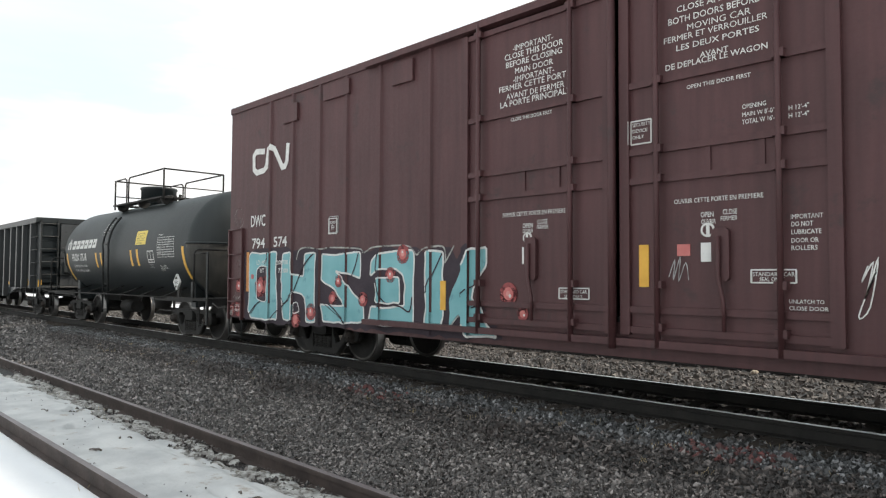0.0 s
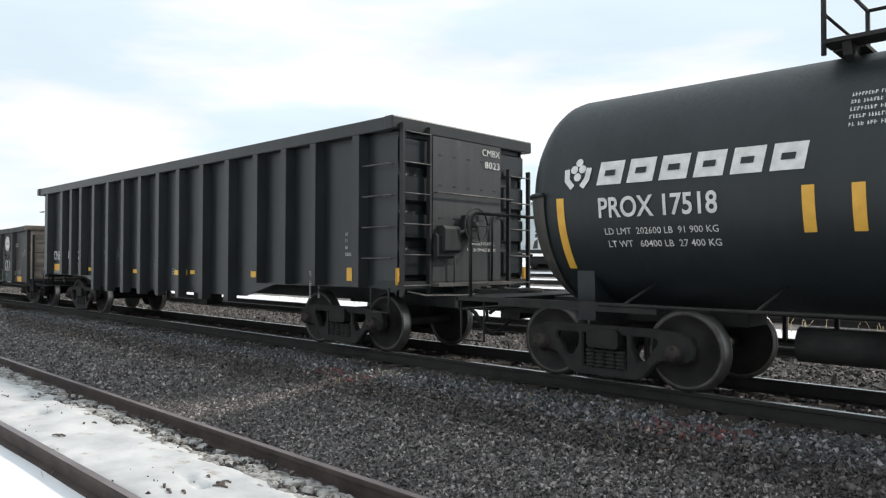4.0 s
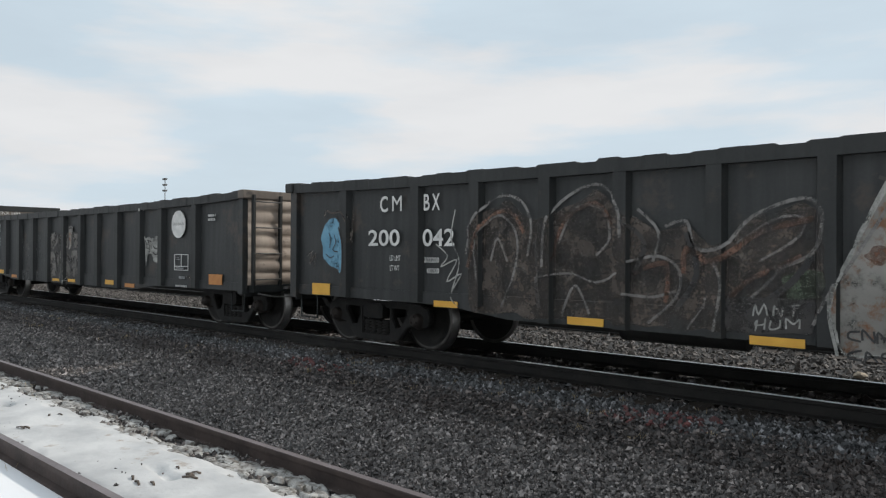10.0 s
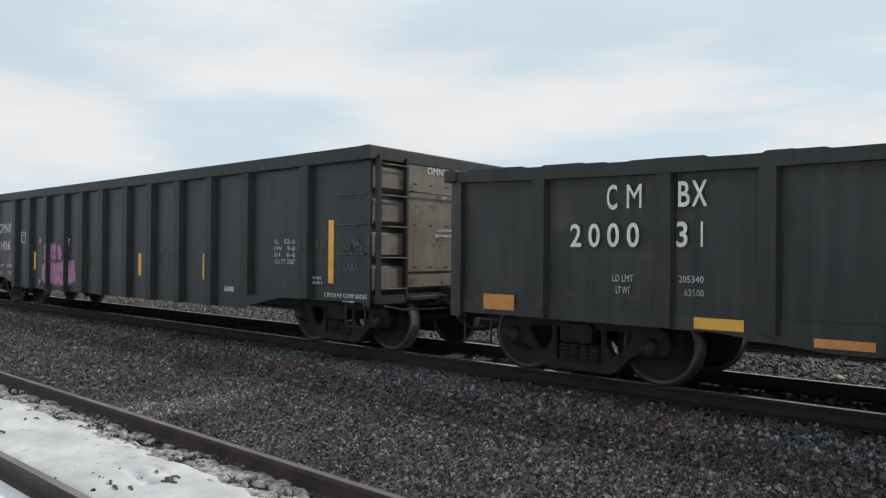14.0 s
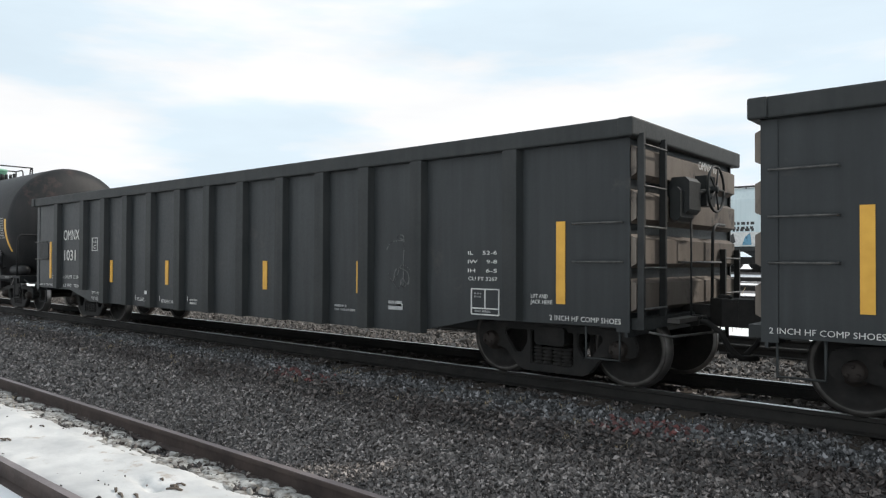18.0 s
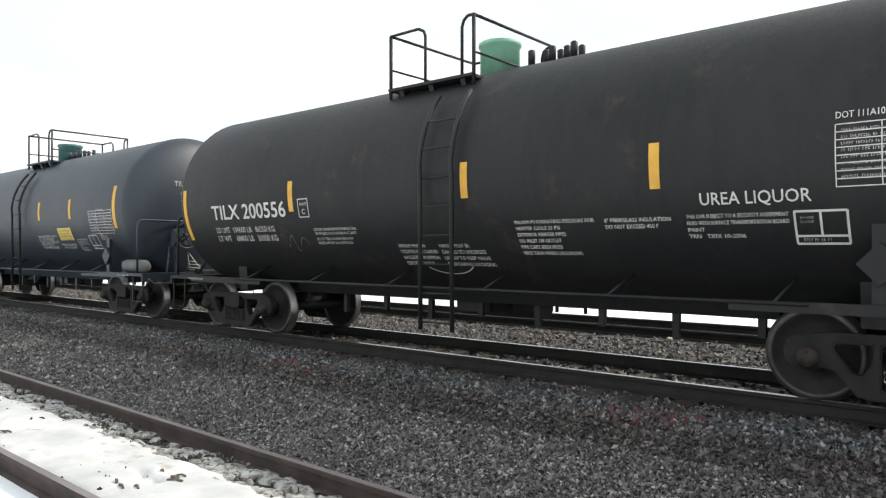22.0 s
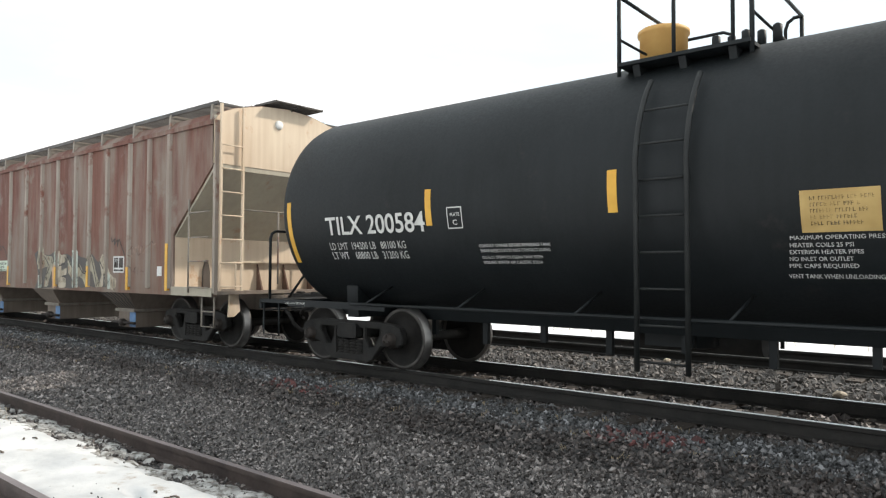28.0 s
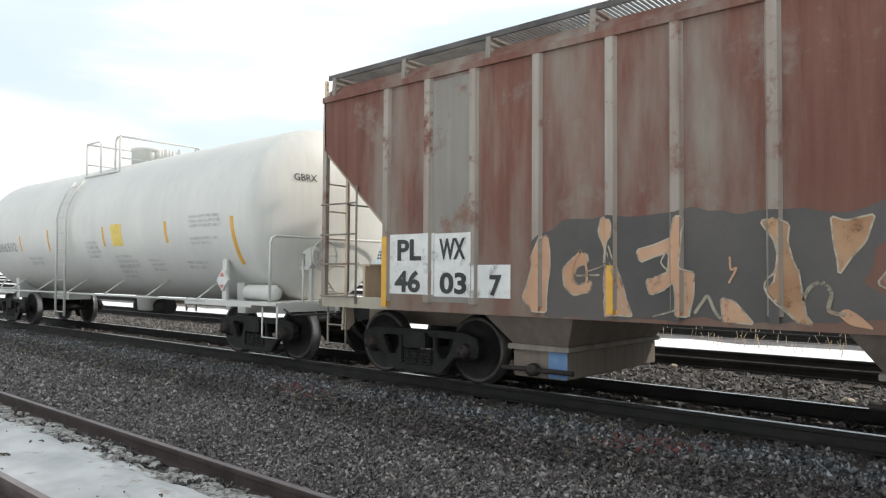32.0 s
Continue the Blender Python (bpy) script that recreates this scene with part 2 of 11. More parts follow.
TEALDARK = mat("teal_housing", (0.05, 0.15, 0.14), (0.08, 0.2, 0.18), 4.0, 0.5)
HOP_ORANGE = mat("orange_housing", (0.5, 0.27, 0.08), (0.6, 0.36, 0.12), 4.0, 0.55)
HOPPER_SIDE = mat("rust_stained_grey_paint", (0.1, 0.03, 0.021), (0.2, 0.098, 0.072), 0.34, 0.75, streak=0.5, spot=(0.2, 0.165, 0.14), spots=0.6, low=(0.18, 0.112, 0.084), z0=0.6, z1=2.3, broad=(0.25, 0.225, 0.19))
HOPPER_GREY = mat("repainted_grey_patch", (0.2, 0.185, 0.165), (0.26, 0.245, 0.22), 1.0, 0.75, streak=0.6, bump=0.0, spot=(0.2, 0.12, 0.09), spots=0.62)
HOP_FADE = mat("thin_charcoal_overspray", (0.1, 0.084, 0.075), (0.16, 0.125, 0.106), 1.6, 0.75, bump=0.0, worn=0.54)
STEEL_BROWN = mat("brown_grey_bracket_paint", (0.07, 0.058, 0.05), (0.12, 0.1, 0.085), 3.0, 0.8, streak=0.4)
RUST_BROWN = mat("rust_brown_gusset", (0.1, 0.055, 0.04), (0.18, 0.11, 0.08), 3.0, 0.8, streak=0.4)
HOPPER_CREAM = mat("rust_stained_cream_paint", (0.52, 0.4, 0.29), (0.68, 0.57, 0.44), 0.8, 0.7, streak=0.45, spot=(0.47, 0.27, 0.16), spots=0.63)
# Cream paint turned grey: the shade under the slope sheet is in this colour.
SLOPE_GREY = mat("dull_sage_grey_slope_paint", (0.33, 0.3, 0.24), (0.42, 0.385, 0.31), 1.0, 0.75, streak=0.4, spot=(0.33, 0.2, 0.13), spots=0.64)
HOPPER_RIB = mat("grey_rib_paint", (0.19, 0.17, 0.145), (0.28, 0.25, 0.215), 1.0, 0.75, streak=0.6, spot=(0.2, 0.09, 0.06), spots=0.6)
HOPPER_BAY = mat("dusty_taupe_paint", (0.15, 0.12, 0.098), (0.24, 0.2, 0.165), 1.2, 0.8, streak=0.5)
GALV = mat("galvanised_grating", (0.06, 0.057, 0.055), (0.12, 0.115, 0.11), 3.0, 0.7)
PALE_BLUE = mat("pale_blue_hopper_paint", (0.46, 0.55, 0.57), (0.58, 0.66, 0.67), 0.4, 0.6, streak=0.5)
BARK = mat("bare_bark", (0.09, 0.075, 0.06), (0.16, 0.13, 0.11), 3.0, 0.9)
TEAL = mat("teal_spray_paint", (0.13, 0.34, 0.37), (0.2, 0.44, 0.47), 2.0, 0.6, bump=0.0, spot=(0.09, 0.24, 0.28), spots=0.64)
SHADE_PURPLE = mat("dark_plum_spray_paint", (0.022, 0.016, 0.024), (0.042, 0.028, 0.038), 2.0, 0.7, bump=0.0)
SPRAY_RED = mat("red_spray_paint", (0.42, 0.1, 0.1), (0.55, 0.2, 0.18), 5.0, 0.7, bump=0.0)
PAPER = mat("weathered_white_panel", (0.6, 0.61, 0.6), (0.72, 0.72, 0.7), 5.0, 0.7, bump=0.0, spot=(0.4, 0.4, 0.38), spots=0.66, worn=0.33)
TAG_GREY = mat("worn_silver_spray_paint", (0.15, 0.145, 0.132), (0.265, 0.255, 0.235), 2.2, 0.7, bump=0.05, spot=(0.17, 0.088, 0.05), spots=0.545, worn=0.37)
TAG_WHITE = mat("worn_white_spray_paint", (0.26, 0.26, 0.245), (0.38, 0.38, 0.355), 3.0, 0.7, bump=0.0, worn=0.44)
TAG_BROWN = mat("faded_brown_spray_paint", (0.04, 0.034, 0.03), (0.1, 0.082, 0.07), 2.0, 0.75, bump=0.0, spot=(0.15, 0.133, 0.118), spots=0.62, worn=0.47)
TAG_BLUE = mat("faded_blue_spray_paint", (0.1, 0.25, 0.36), (0.16, 0.34, 0.46), 3.0, 0.7, bump=0.0, worn=0.38)
TAG_RUST = mat("rust_red_spray_paint", (0.11, 0.06, 0.043), (0.18, 0.1, 0.07), 3.0, 0.75, bump=0.0, worn=0.5)
TAG_GREEN = mat("faded_green_spray_paint", (0.055, 0.075, 0.055), (0.1, 0.125, 0.085), 3.0, 0.75, bump=0.0, worn=0.5)
PINK = mat("mauve_spray_paint", (0.3, 0.125, 0.25), (0.41, 0.185, 0.34), 2.0, 0.65, bump=0.0, spot=(0.22, 0.1, 0.19), spots=0.6, worn=0.36)
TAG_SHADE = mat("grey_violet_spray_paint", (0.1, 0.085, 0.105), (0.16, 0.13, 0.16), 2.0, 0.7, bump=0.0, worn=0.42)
YELLOW_OLD = mat("faded_ochre_placard", (0.42, 0.28, 0.1), (0.52, 0.36, 0.14), 4.0, 0.6, bump=0.0)
HOP_CLOUD = mat("flat_charcoal_spray_paint", (0.075, 0.072, 0.069), (0.12, 0.108, 0.101), 0.8, 0.75, bump=0.0)
TAG_RUSTY = mat("rust_pink_spray_paint", (0.22, 0.12, 0.09), (0.32, 0.19, 0.14), 2.0, 0.75, bump=0.0, worn=0.4)
PEACH_DIM = mat("rubbed_peach_chalk", (0.28, 0.19, 0.15), (0.38, 0.27, 0.215), 6.0, 0.8, bump=0.0, worn=0.44)
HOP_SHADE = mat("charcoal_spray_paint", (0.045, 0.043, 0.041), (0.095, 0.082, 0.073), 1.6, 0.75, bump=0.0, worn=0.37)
TAG_CREAM = mat("cream_spray_paint", (0.36, 0.31, 0.235), (0.5, 0.44, 0.35), 2.0, 0.7, bump=0.0, spot=(0.29, 0.19, 0.125), spots=0.6, worn=0.4)
TAG_SAGE = mat("sage_spray_paint", (0.27, 0.245, 0.18), (0.4, 0.37, 0.285), 2.0, 0.7, bump=0.0, spot=(0.27, 0.18, 0.12), spots=0.6, worn=0.41)
TAG_PEACH = mat("peach_spray_paint", (0.45, 0.25, 0.15), (0.55, 0.34, 0.22), 2.0, 0.7, bump=0.0, worn=0.3)
PALE_TAG = mat("pale_blue_spray_paint", (0.45, 0.54, 0.6), (0.55, 0.64, 0.68), 2.0, 0.7, bump=0.0, worn=0.4)
TAG_MINT = mat("pale_mint_spray_paint", (0.4, 0.45, 0.4), (0.52, 0.56, 0.5), 2.0, 0.7, bump=0.0, spot=(0.3, 0.22, 0.16), spots=0.62, worn=0.4)
SIGN_GREEN = mat("pale_green_sign", (0.42, 0.5, 0.4), (0.52, 0.6, 0.5), 4.0, 0.6, bump=0.0)
STRAW = mat("dry_grass", (0.3, 0.23, 0.13), (0.5, 0.4, 0.25), 3.0, 0.9, island=True)
GREY_SALVAGE = mat("light_grey_reservoir_paint", (0.11, 0.115, 0.115), (0.17, 0.175, 0.175), 3.0, 0.6)
RIM_PAINT = mat("silver_wheel_paint", (0.3, 0.29, 0.27), (0.45, 0.44, 0.42), 4.0, 0.6)
TANK_JET = mat("tank_jet_black_paint", (0.006, 0.008, 0.009), (0.014, 0.017, 0.019), 0.7, 0.55, streak=0.3, bump=0.04, spot=(0.022, 0.021, 0.021), spots=0.66, spec=0.25)
# Dirty brown stone, toned darker to hold the shade beside the train.
STONE_DARK = mat("oil_stained_stone", (0.01, 0.0092, 0.0092), (0.26, 0.225, 0.21), 0.5, 0.45, mid=(0.07, 0.06, 0.056), island=True, rnd=0.9, fine=60, bump=0.3, spot=(0.04, 0.031, 0.028), spots=0.57, spec=0.5)
RED_HALO = mat("soft_red_overspray", (0.2, 0.045, 0.05), (0.3, 0.075, 0.075), 9.0, 0.7, bump=0.0, worn=0.44)
STONE_BLUE = mat("bluish_stone", (0.014, 0.0152, 0.016), (0.34, 0.34, 0.35), 0.5, 0.4, mid=(0.082, 0.084, 0.087), island=True, rnd=0.9, fine=60, bump=0.3, spec=0.6)
RIB_STAIN = mat("rust_stained_rib_paint", (0.21, 0.155, 0.128), (0.37, 0.34, 0.295), 1.0, 0.75, streak=0.6, spot=(0.17, 0.07, 0.05), spots=0.58, low=(0.27, 0.235, 0.2), z0=0.9, z1=3.0)
BLACK_CLEAN = mat("clean_black_paint", (0.006, 0.0085, 0.0096), (0.0145, 0.0185, 0.02), 0.6, 0.34, streak=0.3, bump=0.03, spec=0.42)
POST_CLEAN = mat("clean_black_post_paint", (0.009, 0.0115, 0.0125), (0.019, 0.0225, 0.0235), 2.0, 0.4, streak=0.4, spec=0.42)
# Post black made lighter: the sun on the end cover is put into its colour.
COVER_SUNLIT = mat("dull_charcoal_cover_paint", (0.028, 0.031, 0.033), (0.05, 0.053, 0.055), 1.5, 0.5, streak=0.4, spot=(0.07, 0.066, 0.06), spots=0.66)
TAG_FAINT = mat("very_faded_spray_paint", (0.06, 0.056, 0.052), (0.13, 0.119, 0.109), 3.0, 0.75, bump=0.0, worn=0.44)
SPRAY_PINK = mat("pink_spray_paint", (0.5, 0.2, 0.19), (0.6, 0.3, 0.28), 9.0, 0.7, bump=0.0)
POST_OLD = mat("weathered_black_post_paint", (0.013, 0.0148, 0.015), (0.029, 0.0305, 0.03), 2.0, 0.62, streak=0.5, spot=(0.042, 0.035, 0.03), spots=0.64)
IRON_BLACK = mat("black_iron", (0.009, 0.0105, 0.011), (0.02, 0.022, 0.022), 4.0, 0.6)
CHARCOAL_TAG = mat("dark_grey_spray_paint", (0.03, 0.03, 0.031), (0.07, 0.064, 0.06), 1.6, 0.75, bump=0.0, worn=0.4)
TAG_ORANGE = mat("faded_orange_spray_paint", (0.3, 0.155, 0.08), (0.44, 0.27, 0.16), 2.6, 0.7, bump=0.0, spot=(0.22, 0.12, 0.08), spots=0.62, worn=0.32)
FADED_LINE = mat("rubbed_silver_spray_paint", (0.13, 0.125, 0.12), (0.24, 0.23, 0.22), 4.0, 0.75, bump=0.0, worn=0.46)
SHIELD_GREY = mat("dusty_grey_shield_paint", (0.03, 0.029, 0.026), (0.07, 0.066, 0.058), 1.2, 0.6, streak=0.4, spot=(0.1, 0.09, 0.075), spots=0.62)
FADED_BASE = mat("thin_grey_overspray", (0.032, 0.031, 0.03), (0.07, 0.066, 0.061), 1.6, 0.75, bump=0.0, spot=(0.025, 0.025, 0.025), spots=0.6)
FADED_FILL = mat("faded_silver_spray_paint", (0.1, 0.095, 0.088), (0.19, 0.178, 0.162), 2.4, 0.75, bump=0.0, spot=(0.05, 0.047, 0.045), spots=0.58, worn=0.4)
CHALK_DIM = mat("rubbed_chalk", (0.085, 0.087, 0.086), (0.15, 0.15, 0.147), 9.0, 0.8, bump=0.0, worn=0.44)




# ---- mesh tools ----
class Shape:
    """Collects faces for one mesh."""

    def __init__(self):
        self.v, self.f, self.s = [], [], []

    def add(self, verts, faces, smooth=False):
        k = len(self.v)
        self.v += [tuple(p) for p in verts]
        self.f += [tuple(k + i for i in q) for q in faces]
        self.s += [smooth] * len(faces)
        return self

    def box(self, x0, x1, y0, y1, z0, z1, bev=0.0):
        if bev:
            prof = [(x0 + bev, z0), (x1 - bev, z0), (x1, z0 + bev), (x1, z1 - bev), (x1 - bev, z1), (x0 + bev, z1), (x0, z1 - bev), (x0, z0 + bev)]
            return self.prism(prof, y0, y1)
        p = [(x, y, z) for x in (x0, x1) for y in (y0, y1) for z in (z0, z1)]
        return self.add(p, [(0, 1, 3, 2), (4, 6, 7, 5), (0, 4, 5, 1), (2, 3, 7, 6), (0, 2, 6, 4), (1, 5, 7, 3)])

    def prism(self, prof, a, b, axis="y", smooth=False):
        """A profile pushed from a to b along an axis; prof in the other two, in x, y, z order."""
        n = len(prof)

        def at(p, w):
            return (p[0], w, p[1]) if axis == "y" else (w, p[0], p[1]) if axis == "x" else (p[0], p[1], w)
        vs = [at(p, a) for p in prof] + [at(p, b) for p in prof]
        fs = [(i, (i + 1) % n, n + (i + 1) % n, n + i) for i in range(n)]
        area = sum(prof[i][0] * prof[(i + 1) % n][1] - prof[(i + 1) % n][0] * prof[i][1] for i in range(n))
        caps = [tuple(range(n)), tuple(range(2 * n - 1, n - 1, -1))]
        flip = (area > 0) == (axis in "xz")
        flip = flip != (b < a)
        fs = [tuple(reversed(q)) for q in fs + caps] if not flip else fs + caps
        return self.add(vs, fs, smooth)

    def tube(self, pts, r, n=8, closed=False):
        pts = [Vector(p) for p in pts]
        vs, fs = [], []
        m = len(pts)
        side = None
        for i, p in enumerate(pts):
            d = (pts[min(i + 1, m - 1)] - pts[max(i - 1, 0)]).normalized()
            if side is None:
                side = d.orthogonal().normalized()
            side = (side - d * side.dot(d)).normalized()
            up = d.cross(side)
            vs += [p + (side * math.cos(a) + up * math.sin(a)) * r for a in (2 * math.pi * k / n for k in range(n))]
        for i in range(m - 1):
            fs += [(i * n + k, i * n + (k + 1) % n, (i + 1) * n + (k + 1) % n, (i + 1) * n + k) for k in range(n)]
        self.add(vs, fs, True)
        k = len(self.v) - len(vs)
        self.f += [tuple(k + i for i in range(n - 1, -1, -1)), tuple(k + (m - 1) * n + i for i in range(n))]
        self.s += [False, False]
        return self

    def spin(self, prof, centre=(0, 0, 0), axis="x", n=32, smooth=True):
        """prof: (along, radius) pairs, turned about an axis."""
        vs, fs = [], []
        for a, r in prof:
            for k in range(n):
                t = 2 * math.pi * k / n
                c, s_ = r * math.cos(t), r * math.sin(t)
                q = (a, c, s_) if axis == "x" else (s_, a, c) if axis == "y" else (c, s_, a)
                vs.append([centre[i] + q[i] for i in range(3)])
        for i in range(len(prof) - 1):
            fs += [(i * n + k, (i + 1) * n + k, (i + 1) * n + (k + 1) % n, i * n + (k + 1) % n) for k in range(n)]
        fs = [tuple(reversed(q)) for q in fs]
        fs.append(tuple(range(n - 1, -1, -1)))
        fs.append(tuple((len(prof) - 1) * n + k for k in range(n)))
        return self.add(vs, fs, smooth)

    def flat(self, poly, y, x0=0.0, z0=0.0, sx=1.0, sz=1.0, thick=0.004):
        """A painted patch: polygon in x, z on a face that looks towards -y."""
        prof = [(x0 + p[0] * sx, z0 + p[1] * sz) for p in poly]
        return self.prism(prof, y - thick, y)

    def mesh(self, name):
        me = bpy.data.meshes.new(name)
        me.from_pydata(self.v, [], self.f)
        me.polygons.foreach_set("use_smooth", self.s)
        me.update()
        return me


def part(name, shape, material, parent=None, label="", bevel=0.0, at=None):
    me = shape if isinstance(shape, bpy.types.Mesh) else shape.mesh(name)
    if not me.materials:
        me.materials.append(material)
    ob = new(name, me)
    if parent:
        ob.parent = parent
    if at:
        ob.location = at
    if label:
        tagged(ob, label)
    if bevel:
        md = ob.modifiers.new("bevel", "BEVEL")
        md.width, md.segments, md.limit_method, md.angle_limit = bevel, 2, "ANGLE", radians(40)
    return ob


TEXTS = []


META = {}          # how the near side of each wagon lies: a plane with posts, or a shell


def face(car, x, z, lift):
    """The point of a wagon's near side at x, z, raised by lift."""
    m = META[car.name]
    if "rad" in m:
        d = max(-0.98, min(0.98, (z - m["zc"]) / m["rad"]))
        return (x, -(m["rad"] + lift) * math.sqrt(1 - d * d), z + lift * d)
    y = m["y"]
    if "door" in m and m["door"][0] < x < m["door"][1]:
        y = m["door"][2]
    return (x, y - lift, z)


def mark(car, text, x, z, height, width, material, name="lettering", bold=0.0, lift=0.014, end=None):
    """Lettering whose capitals are height high and which is width long, its left foot at x, z on the near side, or on a right-hand end at the depth that end() gives."""
    cu = bpy.data.curves.new(name, "FONT")
    cu.body, cu.size, cu.offset, cu.resolution_u = text, height / 0.69, 0.0 if "M" in text else bold or (0.022 * height if height > 0.12 else 0.01 * height), 4 if height > 0.12 else 2
    cu.materials.append(material)
    ob = new(name, cu)
    ob.parent = car
    TEXTS.append((ob, car, x, z, width, lift, end))


def finish_texts():
    bpy.context.view_layer.update()
    deps = bpy.context.evaluated_depsgraph_get()
    for ob, car, x, z, width, lift, end in TEXTS:
        me = bpy.data.meshes.new_from_object(ob.evaluated_get(deps))
        k = width / max(1e-6, max(v.co.x for v in me.vertices))
        for v in me.vertices:
            a, b = v.co.x * k, v.co.y
            if end:
                v.co = (end(x + a, z + b) + lift, x + a, z + b)
            elif lift is None:              # on the sill beam
                v.co = (x + a, -1.504, z + b)
            elif "rad" in META[car.name]:
                v.co = face(car, x + a, z + b, lift)
            else:
                v.co = (x + a, face(car, x + 0.5 * width, z, lift)[1], z + b)
        nm, big, old = ob.name.split(".")[0], ob.data.size * 0.69 >= 0.15, ob.data
        bpy.data.objects.remove(ob)
        bpy.data.curves.remove(old)
        if big:
            for piece in letters(me):
                one = new("letter", piece)
                one.parent = car
            continue
        flat = tagged(new(nm, me), kind="stuff")
        flat.parent = car


def letters(me):
    """Splits lettering into one mesh per character, by the gaps along its length."""
    bm = bmesh.new()
    bm.from_mesh(me)
    bmesh.ops.remove_doubles(bm, verts=bm.verts, dist=1e-5)
    bm.to_mesh(me)
    bm.free()
    along = 0 if max(v.co.x for v in me.vertices) - min(v.co.x for v in me.vertices) > 0.05 else 1
    spans = sorted((min(me.vertices[i].co[along] for i in p.vertices), max(me.vertices[i].co[along] for i in p.vertices), p.index) for p in me.polygons)
    groups, end = [], -1e9
    for a, b, k in spans:
        if a > end + 0.002:
            groups.append([])
        groups[-1].append(k)
        end = max(end, b)
    out = []
    for g in groups:
        ids = sorted({i for k in g for i in me.polygons[k].vertices})
        at = {i: n for n, i in enumerate(ids)}
        m2 = bpy.data.meshes.new("letter")
        m2.from_pydata([tuple(me.vertices[i].co) for i in ids], [], [[at[i] for i in me.polygons[k].vertices] for k in g])
        m2.materials.append(me.materials[0])
        out.append(m2)
    return out


LIFT = {"letter_shade": 0.003, "painted_letter": 0.006, "faded_letter": 0.006, "painted_block": 0.006, "faded_patch": 0.004, "letter_core": 0.011, "painted_accent": 0.009,
        "overspray_dot": 0.0125, "red_spray_dot": 0.0158, "painted_crack": 0.0135, "scrawl": 0.0145, "chalk_scrawl": 0.0138, "dial_face": 0.014, "dial_pointer": 0.017, "red_panel": 0.0128, "pink_spray_dot": 0.0172, "white_spray_dot": 0.0185, "stencil_panel": 0.008, "emblem_block": 0.008, "emblem_slot": 0.0115, "repainted_panel": 0.0016, "soft_shade": 0.0022, "painted_line": 0.012}


def clip(poly, x0, x1):
    """The part of a polygon that lies between two uprights."""
    for lim, sgn in ((x0, 1), (x1, -1)):
        out = []
        for i, p in enumerate(poly):
            q = poly[(i + 1) % len(poly)]
            pin, qin = (p[0] - lim) * sgn >= 0, (q[0] - lim) * sgn >= 0
            if pin:
                out.append(p)
            if pin != qin:
                t = (lim - p[0]) / (q[0] - p[0])
                out.append((lim, p[1] + (q[1] - p[1]) * t))
        poly = out
        if len(poly) < 3:
            return []
    return poly


def film_of_paint(s, car, poly, lift, thin=False):
    m = META[car.name]
    if "rad" in m:
        vs = [face(car, x, z, lift) for x, z in poly]
        s.add(vs, [tuple(range(len(vs)))])
    else:
        def lay(pts, y):
            if thin:
                s.add([(x, y - lift, z) for x, z in pts], [tuple(range(len(pts)))])
            else:
                s.flat(pts, y, thick=lift)
        lay(poly, face(car, sum(p[0] for p in poly) / len(poly), sum(p[1] for p in poly) / len(poly), 0)[1])
        for x0, x1, y in m.get("posts", ()):
            cut = clip(poly, x0, x1)
            if cut:
                lay(cut, y)


def ribbon(pts, w, closed=False):
    """Quads along a line, with mitred joints."""
    n = len(pts)
    P = [Vector(p) for p in pts]
    L_, R_ = [], []
    for i in range(n):
        a = P[i] - P[i - 1] if (i or closed) else P[1] - P[0]
        b = P[(i + 1) % n] - P[i] if (i < n - 1 or closed) else a
        a, b = a.normalized(), b.normalized()
        t = (a + b)
        t = t.normalized() if t.length > 0.15 else a
        nrm = Vector((-t.y, t.x))
        k = min(1.7, 1 / max(0.3, nrm.dot(Vector((-b.y, b.x)))))
        L_.append(tuple(P[i] + nrm * w / 2 * k))
        R_.append(tuple(P[i] - nrm * w / 2 * k))
    m = n if closed else n - 1
    return [[L_[i], R_[i], R_[(i + 1) % n], L_[(i + 1) % n]] for i in range(m)]


COATS = []          # counts the coats of paint, so that no two lie in one plane
ROUGH = {"letter_shade": 0.03, "painted_letter": 0.016, "faded_letter": 0.02, "painted_accent": 0.014, "letter_core": 0.016, "painted_block": 0.02, "faded_patch": 0.04}


def rough(pts, d):
    """An outline sprayed by hand: wavering edges and rounded corners."""
    rr = random.Random(int(abs(pts[0][0]) * 1000 + pts[0][1] * 77))
    out = []
    for i, p in enumerate(pts):
        a, q = pts[i - 1], pts[(i + 1) % len(pts)]
        la, lq = math.dist(a, p), math.dist(p, q)
        ca, cq = min(0.3, 0.025 / max(la, 1e-3)), min(0.3, 0.025 / max(lq, 1e-3))
        out.append((p[0] + (a[0] - p[0]) * ca, p[1] + (a[1] - p[1]) * ca))
        out.append((p[0] + (q[0] - p[0]) * cq, p[1] + (q[1] - p[1]) * cq))
        n = int(lq / 0.14)
        for k in range(1, n):
            f = k / n
            nx, nz = -(q[1] - p[1]) / lq, (q[0] - p[0]) / lq
            w = rr.uniform(-d, d)
            if cq < f < 1 - 0.025 / lq:
                out.append((p[0] + (q[0] - p[0]) * f + nx * w, p[1] + (q[1] - p[1]) * f + nz * w))
    return out


